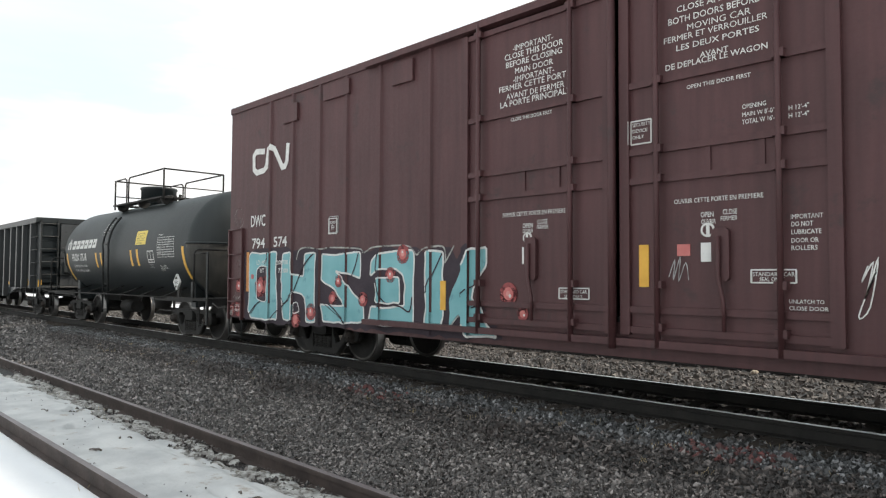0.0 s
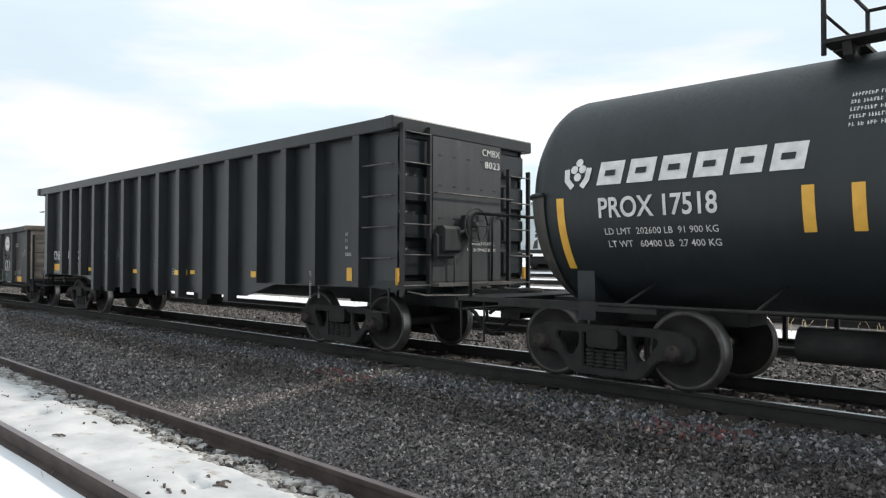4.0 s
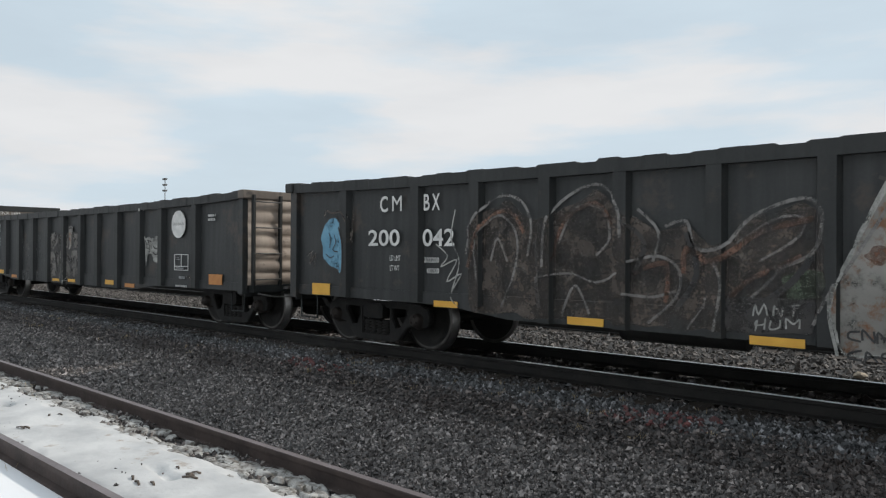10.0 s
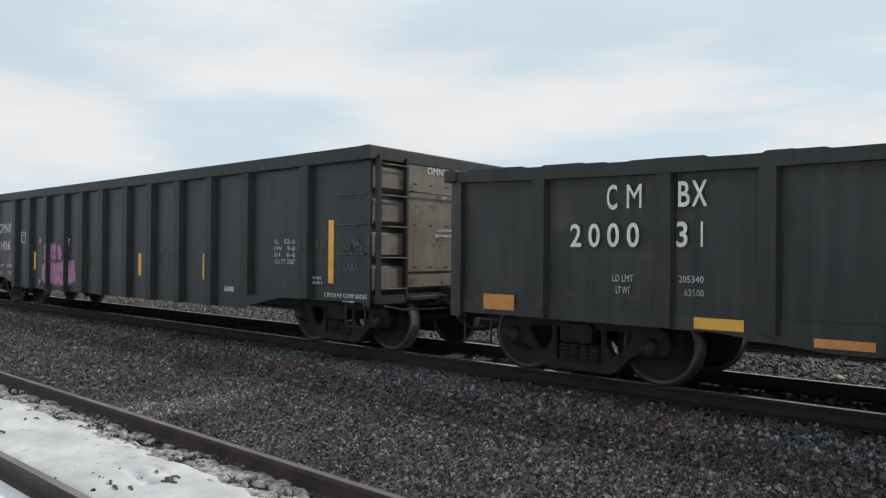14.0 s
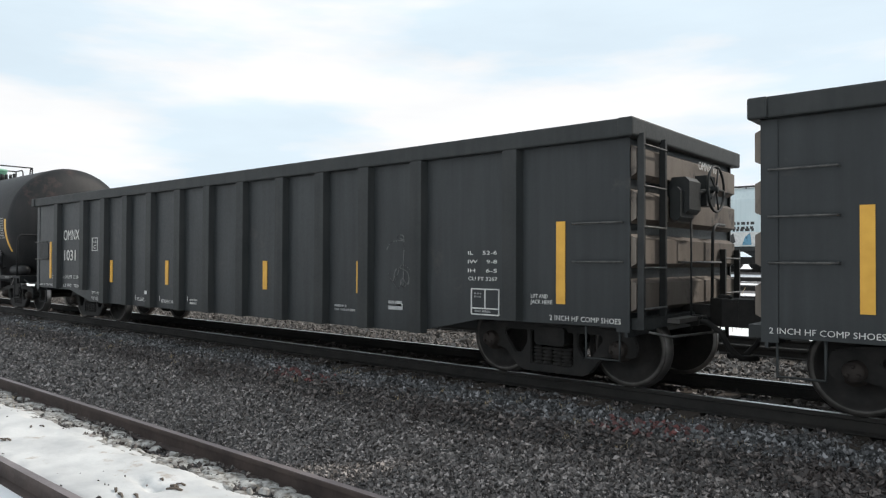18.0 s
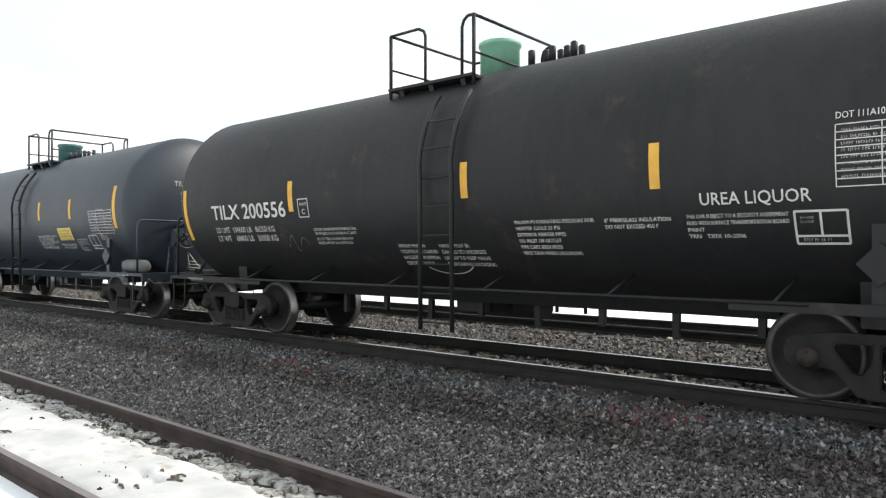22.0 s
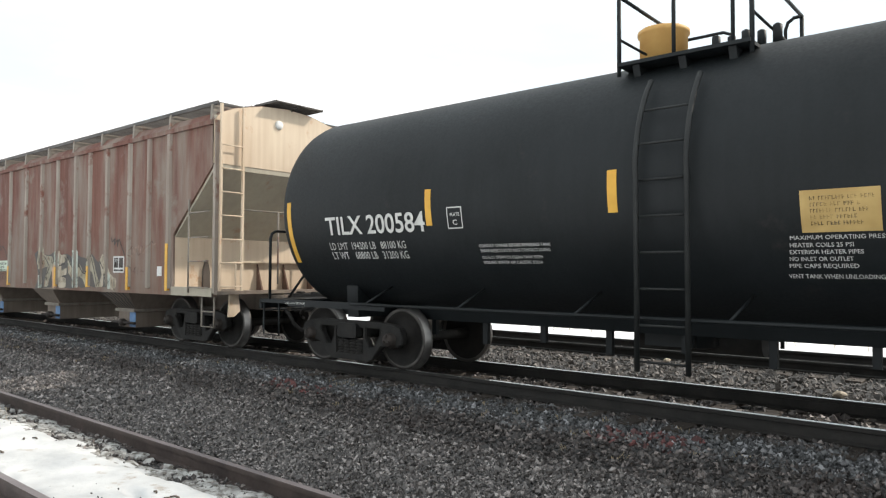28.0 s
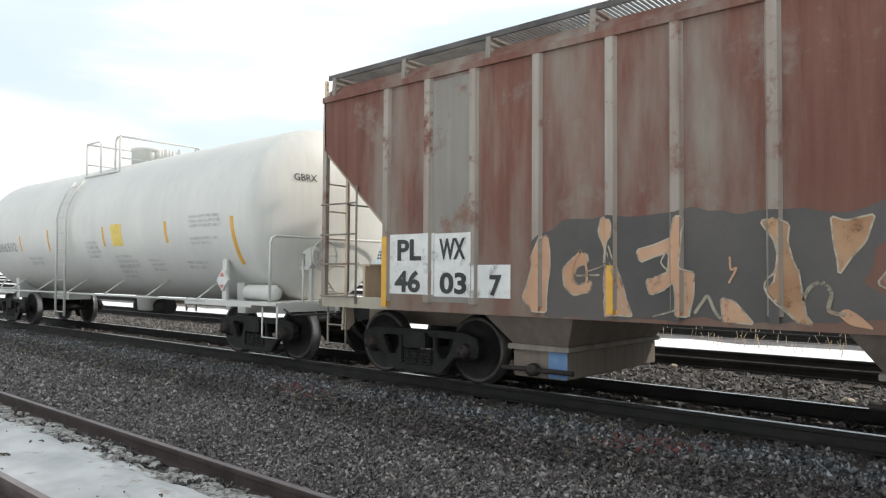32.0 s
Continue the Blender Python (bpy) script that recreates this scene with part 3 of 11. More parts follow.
def strip(car, pts, w, lift, closed=False):
    """A painted line as one band that follows the sheet and climbs over the posts."""
    dense = []
    n = len(pts)
    for i in range(n if closed else n - 1):
        a, b = pts[i], pts[(i + 1) % n]
        k = max(1, int(math.dist(a, b) / 0.07))
        dense += [(a[0] + (b[0] - a[0]) * q / k, a[1] + (b[1] - a[1]) * q / k) for q in range(k)]
    if not closed:
        dense.append(tuple(pts[-1]))
    m = META[car.name]
    vs = []
    quads = ribbon(dense, w, closed)
    rows = [(q[0], q[1]) for q in quads] + ([] if closed else [(quads[-1][3], quads[-1][2])])
    for (l, r), c in zip(rows, dense):
        for p in (l, r):
            q = list(face(car, p[0], p[1], lift))
            for x0, x1, y in m.get("posts", ()):
                if x0 - 0.02 <= c[0] <= x1 + 0.02:
                    q[1] = y - lift
            vs.append(q)
    k = len(rows)
    fs = [(2 * i, 2 * i + 1, 2 * ((i + 1) % k) + 1, 2 * ((i + 1) % k)) for i in range(k if closed else k - 1)]
    return Shape().add(vs, fs)


def paint(car, name, material, pts, edge=None, ew=0.03):
    COATS.append(name)
    lift = LIFT.get(name, 0.008) + 0.00016 * (len(COATS) % 6)
    if name in ROUGH:
        pts = rough(pts, ROUGH[name])
    s = Shape()
    film_of_paint(s, car, pts, lift, thin=True)
    ob = part(name, s, material, car)
    if edge:
        part("painted_rim", strip(car, pts, ew, lift + 0.003, True), edge, ob)
    return ob


def flowing(pts, n=4):
    """A hand-drawn line: the points joined by a smooth curve."""
    if len(pts) < 3:
        return pts
    P = [Vector(p) for p in [pts[0]] + list(pts) + [pts[-1]]]
    out = []
    for i in range(1, len(P) - 2):
        a, b, c, d = P[i - 1:i + 3]
        for k in range(n):
            t = k / n
            out.append(tuple(0.5 * (2 * b + (c - a) * t + (2 * a - 5 * b + 4 * c - d) * t * t + (3 * b - a - 3 * c + d) * t ** 3)))
    return out + [tuple(P[-1])]


SPRAYED = ("scrawl", "chalk_scrawl", "painted_line", "letter_line", "painted_crack", "emblem_line")


def stroke(car, name, material, pts, w):
    if name in SPRAYED:
        pts = flowing(pts)
    return part(name, strip(car, pts, w, LIFT.get(name, 0.012)), material, car)


def tag_glyphs(car, x, z, w, h, n, material, seed, lw=0.016):
    """A short tag of n hand-drawn signs that spell nothing."""
    rr = random.Random(seed)
    step = w / n
    for k in range(n):
        a, b = x + step * k, x + step * (k + 0.78)
        m = (a + b) / 2
        kind = rr.randint(0, 4)
        if kind == 0:
            runs = [[(a, z), (a + 0.1 * step, z + h), (b, z + 0.1 * h)], [(a, z + 0.4 * h), (b, z + 0.5 * h)]]
        elif kind == 1:
            runs = [[(b, z + h), (a, z + 0.8 * h), (a, z + 0.2 * h), (b, z)]]
        elif kind == 2:
            runs = [[(a, z), (a, z + h), (b, z + 0.75 * h), (a, z + 0.5 * h), (b, z)]]
        elif kind == 3:
            runs = [[(m, z), (a, z + 0.4 * h), (m, z + h), (b, z + 0.5 * h), (m, z)]]
        else:
            runs = [[(a, z), (a, z + h), (b, z), (b, z + h)]]
        for r in runs:
            stroke(car, "scrawl", material, [(u + rr.uniform(-0.008, 0.008), v + rr.uniform(-0.01, 0.01)) for u, v in r], lw)


def blotch(car, x, z, rx, rz, material, seed, name="painted_accent"):
    """A ragged stain."""
    rr = random.Random(seed)
    paint(car, name, material, [(x + rx * rr.uniform(0.6, 1.15) * math.cos(a * 0.449), z + rz * rr.uniform(0.6, 1.15) * math.sin(a * 0.449)) for a in range(14)])


def disc(car, name, material, x, z, r, n=18):
    rr = random.Random(int(x * 1000))
    pts = [(x + r * (1 + rr.uniform(-0.08, 0.08) * ("spray" in name)) * math.cos(6.2832 * k / n), z + r * math.sin(6.2832 * k / n)) for k in range(n)]
    lift = LIFT.get(name, 0.012)
    s = Shape()
    m = META[car.name]
    if "rad" in m:
        film_of_paint(s, car, pts, lift)
    else:                          # a small dot lies on the post or on the sheet, not on both
        y = face(car, x, z, 0)[1]
        for x0, x1, py in m.get("posts", ()):
            if x0 < x < x1:
                y = py
                pts = clip(pts, x0, x1)
                break
        s.flat(pts, y, thick=lift)
    return part(name, s, material, car)


def plate(car, name, x0, x1, z0, z1, material):
    s = Shape()
    film_of_paint(s, car, [(x0, z0), (x1, z0), (x1, z1), (x0, z1)], LIFT.get(name, 0.01))
    return part(name, s, material, car)


def stencil_box(car, name, x0, x1, z0, z1, cols, rows, w, material):
    """An outlined box, ruled into columns and rows."""
    s = Shape()
    n = 6 if "rad" in META[car.name] else 1
    zb = z0 + 0.24 * (z1 - z0) if (cols, rows) == (2, 1) else z0       # foot band of a two-column stencil
    if zb > z0:
        film_of_paint(s, car, [(x0, zb - w / 2), (x1, zb - w / 2), (x1, zb + w / 2), (x0, zb + w / 2)], 0.013)
        print_rows(car, x0 + 0.04, zb - 0.022, [0.6 * (x1 - x0)], 0.026, 0.01, GREYTXT, 5)
        print_rows(car, x0 + 0.035, z1 - 0.045, [0.3 * (x1 - x0)] * 2, 0.022, 0.016, GREYTXT, 6)
    for k in range(cols + 1):
        x = x0 + (x1 - x0) * k / cols
        c = zb if 0 < k < cols else z0
        for i in range(n):
            a, b = c + (z1 - c) * i / n, c + (z1 - c) * (i + 1) / n
            film_of_paint(s, car, [(x - w / 2, a), (x + w / 2, a), (x + w / 2, b), (x - w / 2, b)], 0.011)
    for k in range(rows + 1):
        z = z0 + (z1 - z0) * k / rows
        film_of_paint(s, car, [(x0, z - w / 2), (x1, z - w / 2), (x1, z + w / 2), (x0, z + w / 2)], 0.013)
    return tagged(part(name, s, material, car), kind="stuff")


def print_rows(car, x, z, rows, h, gap, material, seed):
    """Rows of small print too small to read: plain bars, broken like words. rows: widths."""
    rr = random.Random(seed * 77 + int(abs(x) * 100))
    s = Shape()
    for i, w in enumerate(rows):
        zz, xx = z - i * (h + gap), x
        left = 0
        while xx < x + w - 0.3 * h:
            if left <= 0:
                left = rr.randint(2, 8)
                xx += 0.55 * h
            ww = rr.uniform(0.4, 0.68) * h
            t = 0.2 * h
            film_of_paint(s, car, [(xx, zz - h), (xx + t, zz - h), (xx + t, zz), (xx, zz)], 0.012)
            for v in rr.sample((0.1, 0.45, 0.82), rr.choice((1, 2))):
                film_of_paint(s, car, [(xx + t, zz - h * v - t * 0.5), (xx + ww, zz - h * v - t * 0.5), (xx + ww, zz - h * v + t * 0.3), (xx + t, zz - h * v + t * 0.3)], 0.012)
            xx += ww + 0.22 * h
            left -= 1
    return tagged(part("small_print", s, material, car), kind="stuff")


def lines(car, x, z, step, h, rows, material=None):
    """Lines of small lettering, one below the other. rows: text and width."""
    for k, (text, width) in enumerate(rows):
        mark(car, text, x, z - step * k, h, width, material or WHITE)


def print_column(car, x, z0, z1, w, material):
    """A line of small print set upright: short bars one above the other."""
    rr = random.Random(int(abs(x) * 100))
    s = Shape()
    z = z0
    while z < z1 - 0.02:
        h = rr.uniform(0.014, 0.024)
        film_of_paint(s, car, [(x - w / 2, z), (x + w / 2, z), (x + w / 2, z + h * 0.4), (x - w / 2, z + h * 0.4)], 0.012)
        film_of_paint(s, car, [(x - w / 2, z + h * 0.4), (x - w / 4, z + h * 0.4), (x - w / 4, z + h), (x - w / 2, z + h)], 0.012)
        z += h + (0.012 if rr.random() < 0.8 else 0.035)
    return tagged(part("upright_print", s, material, car), kind="stuff")


# ---- wheels and bogies, shared by all wagons ----
R_WHEEL = 0.457
WHEEL_KEYS = []


def wheelset_mesh():
    s = Shape()
    for sgn in (-1, 1):
        prof = [(0.685, 0.09), (0.685, 0.40), (0.70, 0.43), (0.685, 0.482), (0.715, 0.487), (0.73, 0.46), (0.82, 0.453), (0.825, 0.40), (0.79, 0.37), (0.765, 0.2), (0.80, 0.15), (0.82, 0.12), (0.82, 0.09)]
        s.spin([(sgn * a, r) for a, r in prof][::(1 if sgn > 0 else -1)], axis="y", n=36)
    s.spin([(-1.05, 0.07), (-0.82, 0.08), (-0.6, 0.085), (0, 0.075), (0.6, 0.085), (0.82, 0.08), (1.05, 0.07)], axis="y", n=14)
    me = s.mesh("wheelset")
    me.materials.append(WHEEL)
    me.materials.append(TREAD)
    me.materials.append(RIM)
    for p in me.polygons:
        c = p.center
        rad = math.hypot(c.x, c.z)
        if 0.405 < rad < 0.445 and abs(c.y) > 0.81:
            p.material_index = 2
        elif rad > 0.445 and 0.69 < abs(c.y) < 0.822:
            p.material_index = 1
    return me


def side_frame_mesh():
    """A cast bogie side frame with two windows and the spring opening, 1.78 m between axles."""
    s = Shape()
    out = [(-1.12, 0.50), (-1.08, 0.63), (-0.90, 0.68), (-0.62, 0.70), (0.62, 0.70), (0.90, 0.68), (1.08, 0.63), (1.12, 0.50), (1.10, 0.40), (1.02, 0.36), (0.78, 0.36),
           (0.68, 0.34), (0.50, 0.14), (0.40, 0.10), (-0.40, 0.10), (-0.50, 0.14), (-0.68, 0.34), (-0.78, 0.36), (-1.02, 0.36), (-1.10, 0.40)]
    holes = [[(-0.66, 0.60), (-0.36, 0.60), (-0.36, 0.46), (-0.44, 0.32), (-0.52, 0.32), (-0.68, 0.54)],
             [(0.66, 0.60), (0.68, 0.54), (0.52, 0.32), (0.44, 0.32), (0.36, 0.46), (0.36, 0.60)],
             [(-0.29, 0.60), (0.29, 0.60), (0.29, 0.20), (-0.29, 0.20)]]
    bm = bmesh.new()
    edges = []
    for loop in [out] + holes:
        vs = [bm.verts.new((x, 0, z)) for x, z in loop]
        edges += [bm.edges.new((vs[i], vs[(i + 1) % len(vs)])) for i in range(len(vs))]
    bmesh.ops.triangle_fill(bm, use_beauty=True, use_dissolve=False, edges=edges)
    bmesh.ops.dissolve_limit(bm, angle_limit=0.02, verts=bm.verts, edges=bm.edges)
    got = bmesh.ops.extrude_face_region(bm, geom=bm.faces[:])
    bmesh.ops.translate(bm, vec=(0, 0.11, 0), verts=[g for g in got["geom"] if isinstance(g, bmesh.types.BMVert)])
    bmesh.ops.recalc_face_normals(bm, faces=bm.faces)
    bmesh.ops.bevel(bm, geom=[e for e in bm.edges if e.calc_face_angle(0) > 0.6], offset=0.014, segments=2, affect="EDGES")
    me = bpy.data.meshes.new("side_frame")
    bm.to_mesh(me)
    bm.free()
    me.materials.append(STEEL_DARK)
    return me


MESH = {}


def truck_meshes():
    MESH["wheelset"] = wheelset_mesh()
    MESH["side_frame"] = side_frame_mesh()
    prof = [(0.2, 0.045)]
    for k in range(5):
        prof += [(0.206 + k * 0.044, 0.078), (0.228 + k * 0.044, 0.078), (0.238 + k * 0.044, 0.045)]
    MESH["spring"] = Shape().spin(prof, axis="z", n=10).mesh("spring")
    MESH["spring"].materials.append(RAIL_DARK)
    s = Shape()
    s.spin([(-0.10, 0.03), (-0.095, 0.085), (-0.06, 0.1), (0.0, 0.105), (0.02, 0.14), (0.14, 0.14), (0.15, 0.1)], axis="y", n=20)
    for k in range(3):
        a = k * 2.094
        s.spin([(-0.115, 0.012), (-0.11, 0.02), (-0.09, 0.02)], centre=(0.055 * math.sin(a), 0, 0.055 * math.cos(a)), axis="y", n=6)
    MESH["axle_cap"] = s.mesh("axle_cap")
    MESH["axle_cap"].materials.append(CAP_RUST)
    s = Shape()
    s.box(-0.21, 0.21, -1.12, 1.12, 0.44, 0.66, 0.03)
    s.spin([(0.66, 0.2), (0.72, 0.2), (0.73, 0.18)], axis="z", n=20)
    for sx in (-1, 1):
        s.prism([(sx * 0.36, 0.36), (sx * 0.42, 0.36), (sx * 0.42, 0.46), (sx * 0.36, 0.46)], -0.75, 0.75)
    MESH["bolster"] = s.mesh("bolster")
    MESH["bolster"].materials.append(STEEL_DARK)
    s = Shape()
    s.prism([(-0.05, -0.15), (0.0, -0.17), (0.02, 0.0), (0.0, 0.17), (-0.05, 0.15)], -0.04, 0.04)
    s.prism([(-0.1, -0.03), (-0.04, -0.05), (-0.04, 0.05), (-0.1, 0.03)], -0.03, 0.03)
    MESH["brake_shoe"] = s.mesh("brake_shoe")
    MESH["brake_shoe"].materials.append(STEEL_DARK)


def truck(car, x, half=0.889):
    """A three-piece bogie under a wagon, its middle at x."""
    t = part("truck", MESH["bolster"], STEEL_DARK, car, at=(x, 0, 0))
    k = half / 0.889
    for sy in (-1, 1):
        f = part("side_frame", MESH["side_frame"], STEEL_DARK, t, at=(0, -1.06 if sy < 0 else 0.95, 0))
        f.scale = (k, 1, 1)
        for x in (-0.2, -0.07, 0.07, 0.2):
            part("spring", MESH["spring"], STEEL_DARK, t, at=(x, sy * 1.005, 0))
        for sx in (-1, 1):
            c = part("axle_cap", MESH["axle_cap"], CAP_RUST, t, at=(sx * half, sy * 1.06, R_WHEEL))
            if sy > 0:
                c.rotation_euler = (0, 0, math.pi)
    for sx in (-1, 1):
        w = part("wheelset", MESH["wheelset"], WHEEL, t, at=(sx * half, 0, R_WHEEL))
        WHEEL_KEYS.append((w, sx * half))
        for sy in (-1, 1):
            b = part("brake_shoe", MESH["brake_shoe"], STEEL_DARK, t, at=(sx * (half - 0.5), sy * 0.76, R_WHEEL))
            b.rotation_euler = (0, 0, 0 if sx < 0 else math.pi)
    return t


def coupler_mesh():
    """A knuckle coupler with its shank, guard arm, lock lifter and the air hose beside it."""
    s = Shape()
    s.box(-0.75, -0.12, -0.085, 0.085, 0.78, 0.95, 0.02)
    s.prism([(-0.2, -0.12), (-0.04, -0.2), (0.13, -0.15), (0.10, 0.0), (0.17, 0.06), (0.12, 0.19), (-0.04, 0.17), (-0.2, 0.11)], 0.71, 1.03, axis="z")
    s.prism([(0.02, -0.19), (0.18, -0.17), (0.2, -0.08), (0.08, -0.05)], 0.73, 1.0, axis="z")
    s.box(-0.14, 0.0, -0.05, 0.05, 1.03, 1.07, 0.015)
    s.tube([(-0.05, 0.0, 0.74), (-0.05, 0.0, 0.6), (-0.1, 0.1, 0.56)], 0.025, 6)
    s.tube([(-0.4, -0.3, 0.78), (-0.15, -0.32, 0.76), (-0.02, -0.3, 0.66), (0.06, -0.25, 0.48), (0.16, -0.15, 0.36), (0.3, 0.0, 0.36)], 0.034, 8)
    s.box(-0.34, -0.24, -0.37, -0.27, 0.72, 0.84, 0.02)
    return s.mesh("coupler")


def couplers(car, half):
    if "coupler" not in MESH:
        MESH["coupler"] = coupler_mesh()
        MESH["coupler"].materials.append(STEEL_DARK)
    for sx in (-1, 1):
        c = part("coupler", MESH["coupler"], STEEL_DARK, car, at=(sx * half, 0, 0))
        if sx < 0:
            c.rotation_euler = (0, 0, math.pi)


CARS = []


def wagon(name, x, label, category):
    e = new(name)
    e.empty_display_size = 0.5
    tagged(e, label, category, "wagons of the freight train")
    CARS.append((e, x))
    return e


def ladder(car, x0, x1, zs, y, z0, z1, material, name="ladder", r=0.013, axis="x", out=-0.07):
    """Two stiles and the rungs between them, standing off a side (axis x) or an end (axis y, at x = y)."""
    lad = None
    for a in (x0, x1):
        s = Shape()
        if axis == "x":
            s.box(a - 0.02, a + 0.02, min(y, y + out), max(y, y + out), z0, z1)
        else:
            s.box(min(y, y - out), max(y, y - out), a - 0.02, a + 0.02, z0, z1)
        lad = part("stile", s, material, lad) if lad else part(name, s, material, car)
    for z in zs:
        s = Shape()
        if axis == "x":
            s.tube([(x0, y + out, z), (x1, y + out, z)], r, 6)
        else:
            s.tube([(y - out, x0, z), (y - out, x1, z)], r, 6)
        part("rung", s, material, lad)
    return lad


# ---- gondolas ----
def gondola(name, xc, length, top, sill, posts, label, trucks, paint=BLACK, post_paint=POST_BLACK, chord=0.2, post_w=0.16, dented=False, post_d=0.07, deep=None, end_paint=None, knee=(3.2, 4.2), yo=1.65, legs=None, sag=0.0):
    car = wagon(name, xc, label, "gondola wagon")
    h = length / 2
    ys = yo - post_d                       # face of the side sheet
    low = deep if deep is not None else sill
    rr = random.Random(int(abs(xc)))
    META[car.name] = {"y": -ys - (0.03 if dented else 0.0), "posts": [(p - xc - post_w / 2, p - xc + post_w / 2, -yo) for p in posts]}
    for sy in (-1, 1):
        s = Shape()
        if dented:                         # side sheet with shallow dents between the posts
            nx, nz = 90, 8
            vs, fs = [], []
            for i in range(nx + 1):
                for j in range(nz + 1):
                    x, z = -h + length * i / nx, sill + (top - 0.5 * chord - sag - sill) * j / nz
                    d = 0.03 * noise.noise((x * 0.9 + xc, z * 1.2, sy))
                    d *= math.sin(math.pi * j / nz)
                    vs.append((x, sy * (ys + d), z))
            fs = [(i * (nz + 1) + j, (i + 1) * (nz + 1) + j, (i + 1) * (nz + 1) + j + 1, i * (nz + 1) + j + 1) for i in range(nx) for j in range(nz)]
            s.add(vs, fs if sy < 0 else [tuple(reversed(f)) for f in fs], True)
            s.box(-h, h, min(sy * (ys - 0.06), sy * (ys - 0.05)), max(sy * (ys - 0.06), sy * (ys - 0.05)), sill, top - sag - 0.02)
        else:
            s.box(-h, h, min(sy * ys, sy * (ys - 0.03)), max(sy * ys, sy * (ys - 0.03)), sill + 0.14, top - 0.02)
        part("side_sheet", s, paint, car)
        s = Shape()
        s.prism([(-h, sill - 0.0), (-h, sill + 0.14), (h, sill + 0.14), (h, sill), (h - knee[0], sill - 0.02), (h - knee[1], low), (-h + knee[1], low), (-h + knee[0], sill - 0.02)],
                sy * (ys - 0.05), sy * (ys + (0.025 if dented else 0.0)))
        part("side_sill", s, paint, car)
        s = Shape()
        n = 60 if dented else 1
        y0, y1 = sorted((sy * (ys - 0.1), sy * (yo + 0.005)))
        vs, fs = [], []
        for i in range(n):
            dz = rr.choice((0, 0, 0, -0.009, 0.009, -0.022)) if dented else 0.0
            dy = sy * rr.uniform(-0.012, 0.012) if dented else 0.0
            for x in (-h + length * i / n - (0.04 if i == 0 else -0.02), -h + length * (i + 1) / n + (0.04 if i == n - 1 else -0.02)):
                q = sag * (1 - abs(x / h) ** 4)        # bent down between the ends
                vs += [(x, y0 + dy, top - chord - q), (x, y1 + dy, top - chord - q), (x, y1 + dy, top + dz - q), (x, y0 + dy, top + dz - q)]
        m = 2 * n
        for i in range(m - 1):
            fs += [(4 * i + k, 4 * i + 4 + k, 4 * i + 4 + (k + 1) % 4, 4 * i + (k + 1) % 4) for k in range(4)]
        fs += [(0, 1, 2, 3), (4 * m - 1, 4 * m - 2, 4 * m - 3, 4 * m - 4)]
        s.add(vs, [tuple(reversed(f)) for f in fs])
        part("top_chord", s, post_paint, car, bevel=0.0 if dented else 0.02)
        for px in posts:
            s = Shape()
            w = post_w / 2
            z1 = top - chord - sag * (1 - min(1.0, abs((px - xc) / h)) ** 4)
            bot = (legs or low) if abs(px - xc) < h - knee[1] + 0.2 else sill
            vs = []
            prof = [(-w - 0.03, ys), (-w, yo - 0.0), (w, yo), (w + 0.03, ys)]
            s.prism([(px - xc + a, sy * b) for a, b in prof], bot, z1, axis="z")
            part("post", s, post_paint, car)
    for sx in (-1, 1):
        s = Shape()
        x0, x1 = sorted((sx * (h - 0.03), sx * (h + 0.0)))
        nr = 7 if dented else 4
        zs = [sill + 0.1 + (top - chord - sill - 0.1) * k / nr for k in range(nr + 1)]
        s.box(x0, x1, -ys, ys, sill - 0.1, top - chord)
        part("end_sheet", s, paint, car)
        if dented:                            # one corrugated sheet, beaten out of true
            s = Shape()
            ny, m = 18, 7 * nr
            vs = []
            for i in range(ny + 1):
                for j in range(m + 1):
                    y = -ys + 0.02 + (2 * ys - 0.04) * i / ny
                    z = zs[0] + (zs[-1] - zs[0]) * j / m
                    flat = 1 - (y / ys) ** 10
                    b = 0.03 + flat * (0.05 * abs(math.sin(math.pi * j / 7)) ** 0.8 + 0.09 * math.cos(y * 0.95) + 0.09 * noise.noise((y * 1.1, z * 1.3, xc + sx)) + 0.03 * noise.noise((y * 3, z * 3, xc)))
                    vs.append((sx * (h + b), y, z))
            fs = [(i * (m + 1) + j, (i + 1) * (m + 1) + j, (i + 1) * (m + 1) + j + 1, i * (m + 1) + j + 1) for i in range(ny) for j in range(m)]
            s.add(vs, fs if sx > 0 else [tuple(reversed(f)) for f in fs], True)
            part("corrugated_end", s, END_CREAM, car)
        for k in range(0 if dented else nr):
            s = Shape()
            z0, z1 = zs[k] + 0.05, zs[k + 1] - 0.06
            s.prism([(sx * h, z0), (sx * (h + 0.09), z0 + 0.05), (sx * (h + 0.09), z1 - 0.05), (sx * h, z1)], -ys + 0.02, ys - 0.02)
            part("end_rib", s, end_paint or paint, car)
        s = Shape()
        x0, x1 = sorted((sx * (h - 0.06), sx * (h + 0.12)))
        s.box(x0, x1, -yo - 0.03, yo + 0.03, top - chord, top + 0.0)
        part("end_chord", s, END_TAN if dented and sx > 0 else post_paint, car, bevel=0.02)
        for sy in (-1, 1):
            s = Shape()                       # corner post
            y0, y1 = sorted((sy * (ys - 0.02), sy * (yo - 0.02 if dented else ys + 0.01)))
            x0, x1 = sorted((sx * (h - 0.12), sx * (h + 0.03)))
            s.box(x0, x1, y0, y1, sill - 0.05, top - chord)
            part("corner_post", s, paint, car)
        # draft sill and end platform beam
        s = Shape()
        x0, x1 = sorted((sx * (h - 0.35), sx * (h + 0.16)))
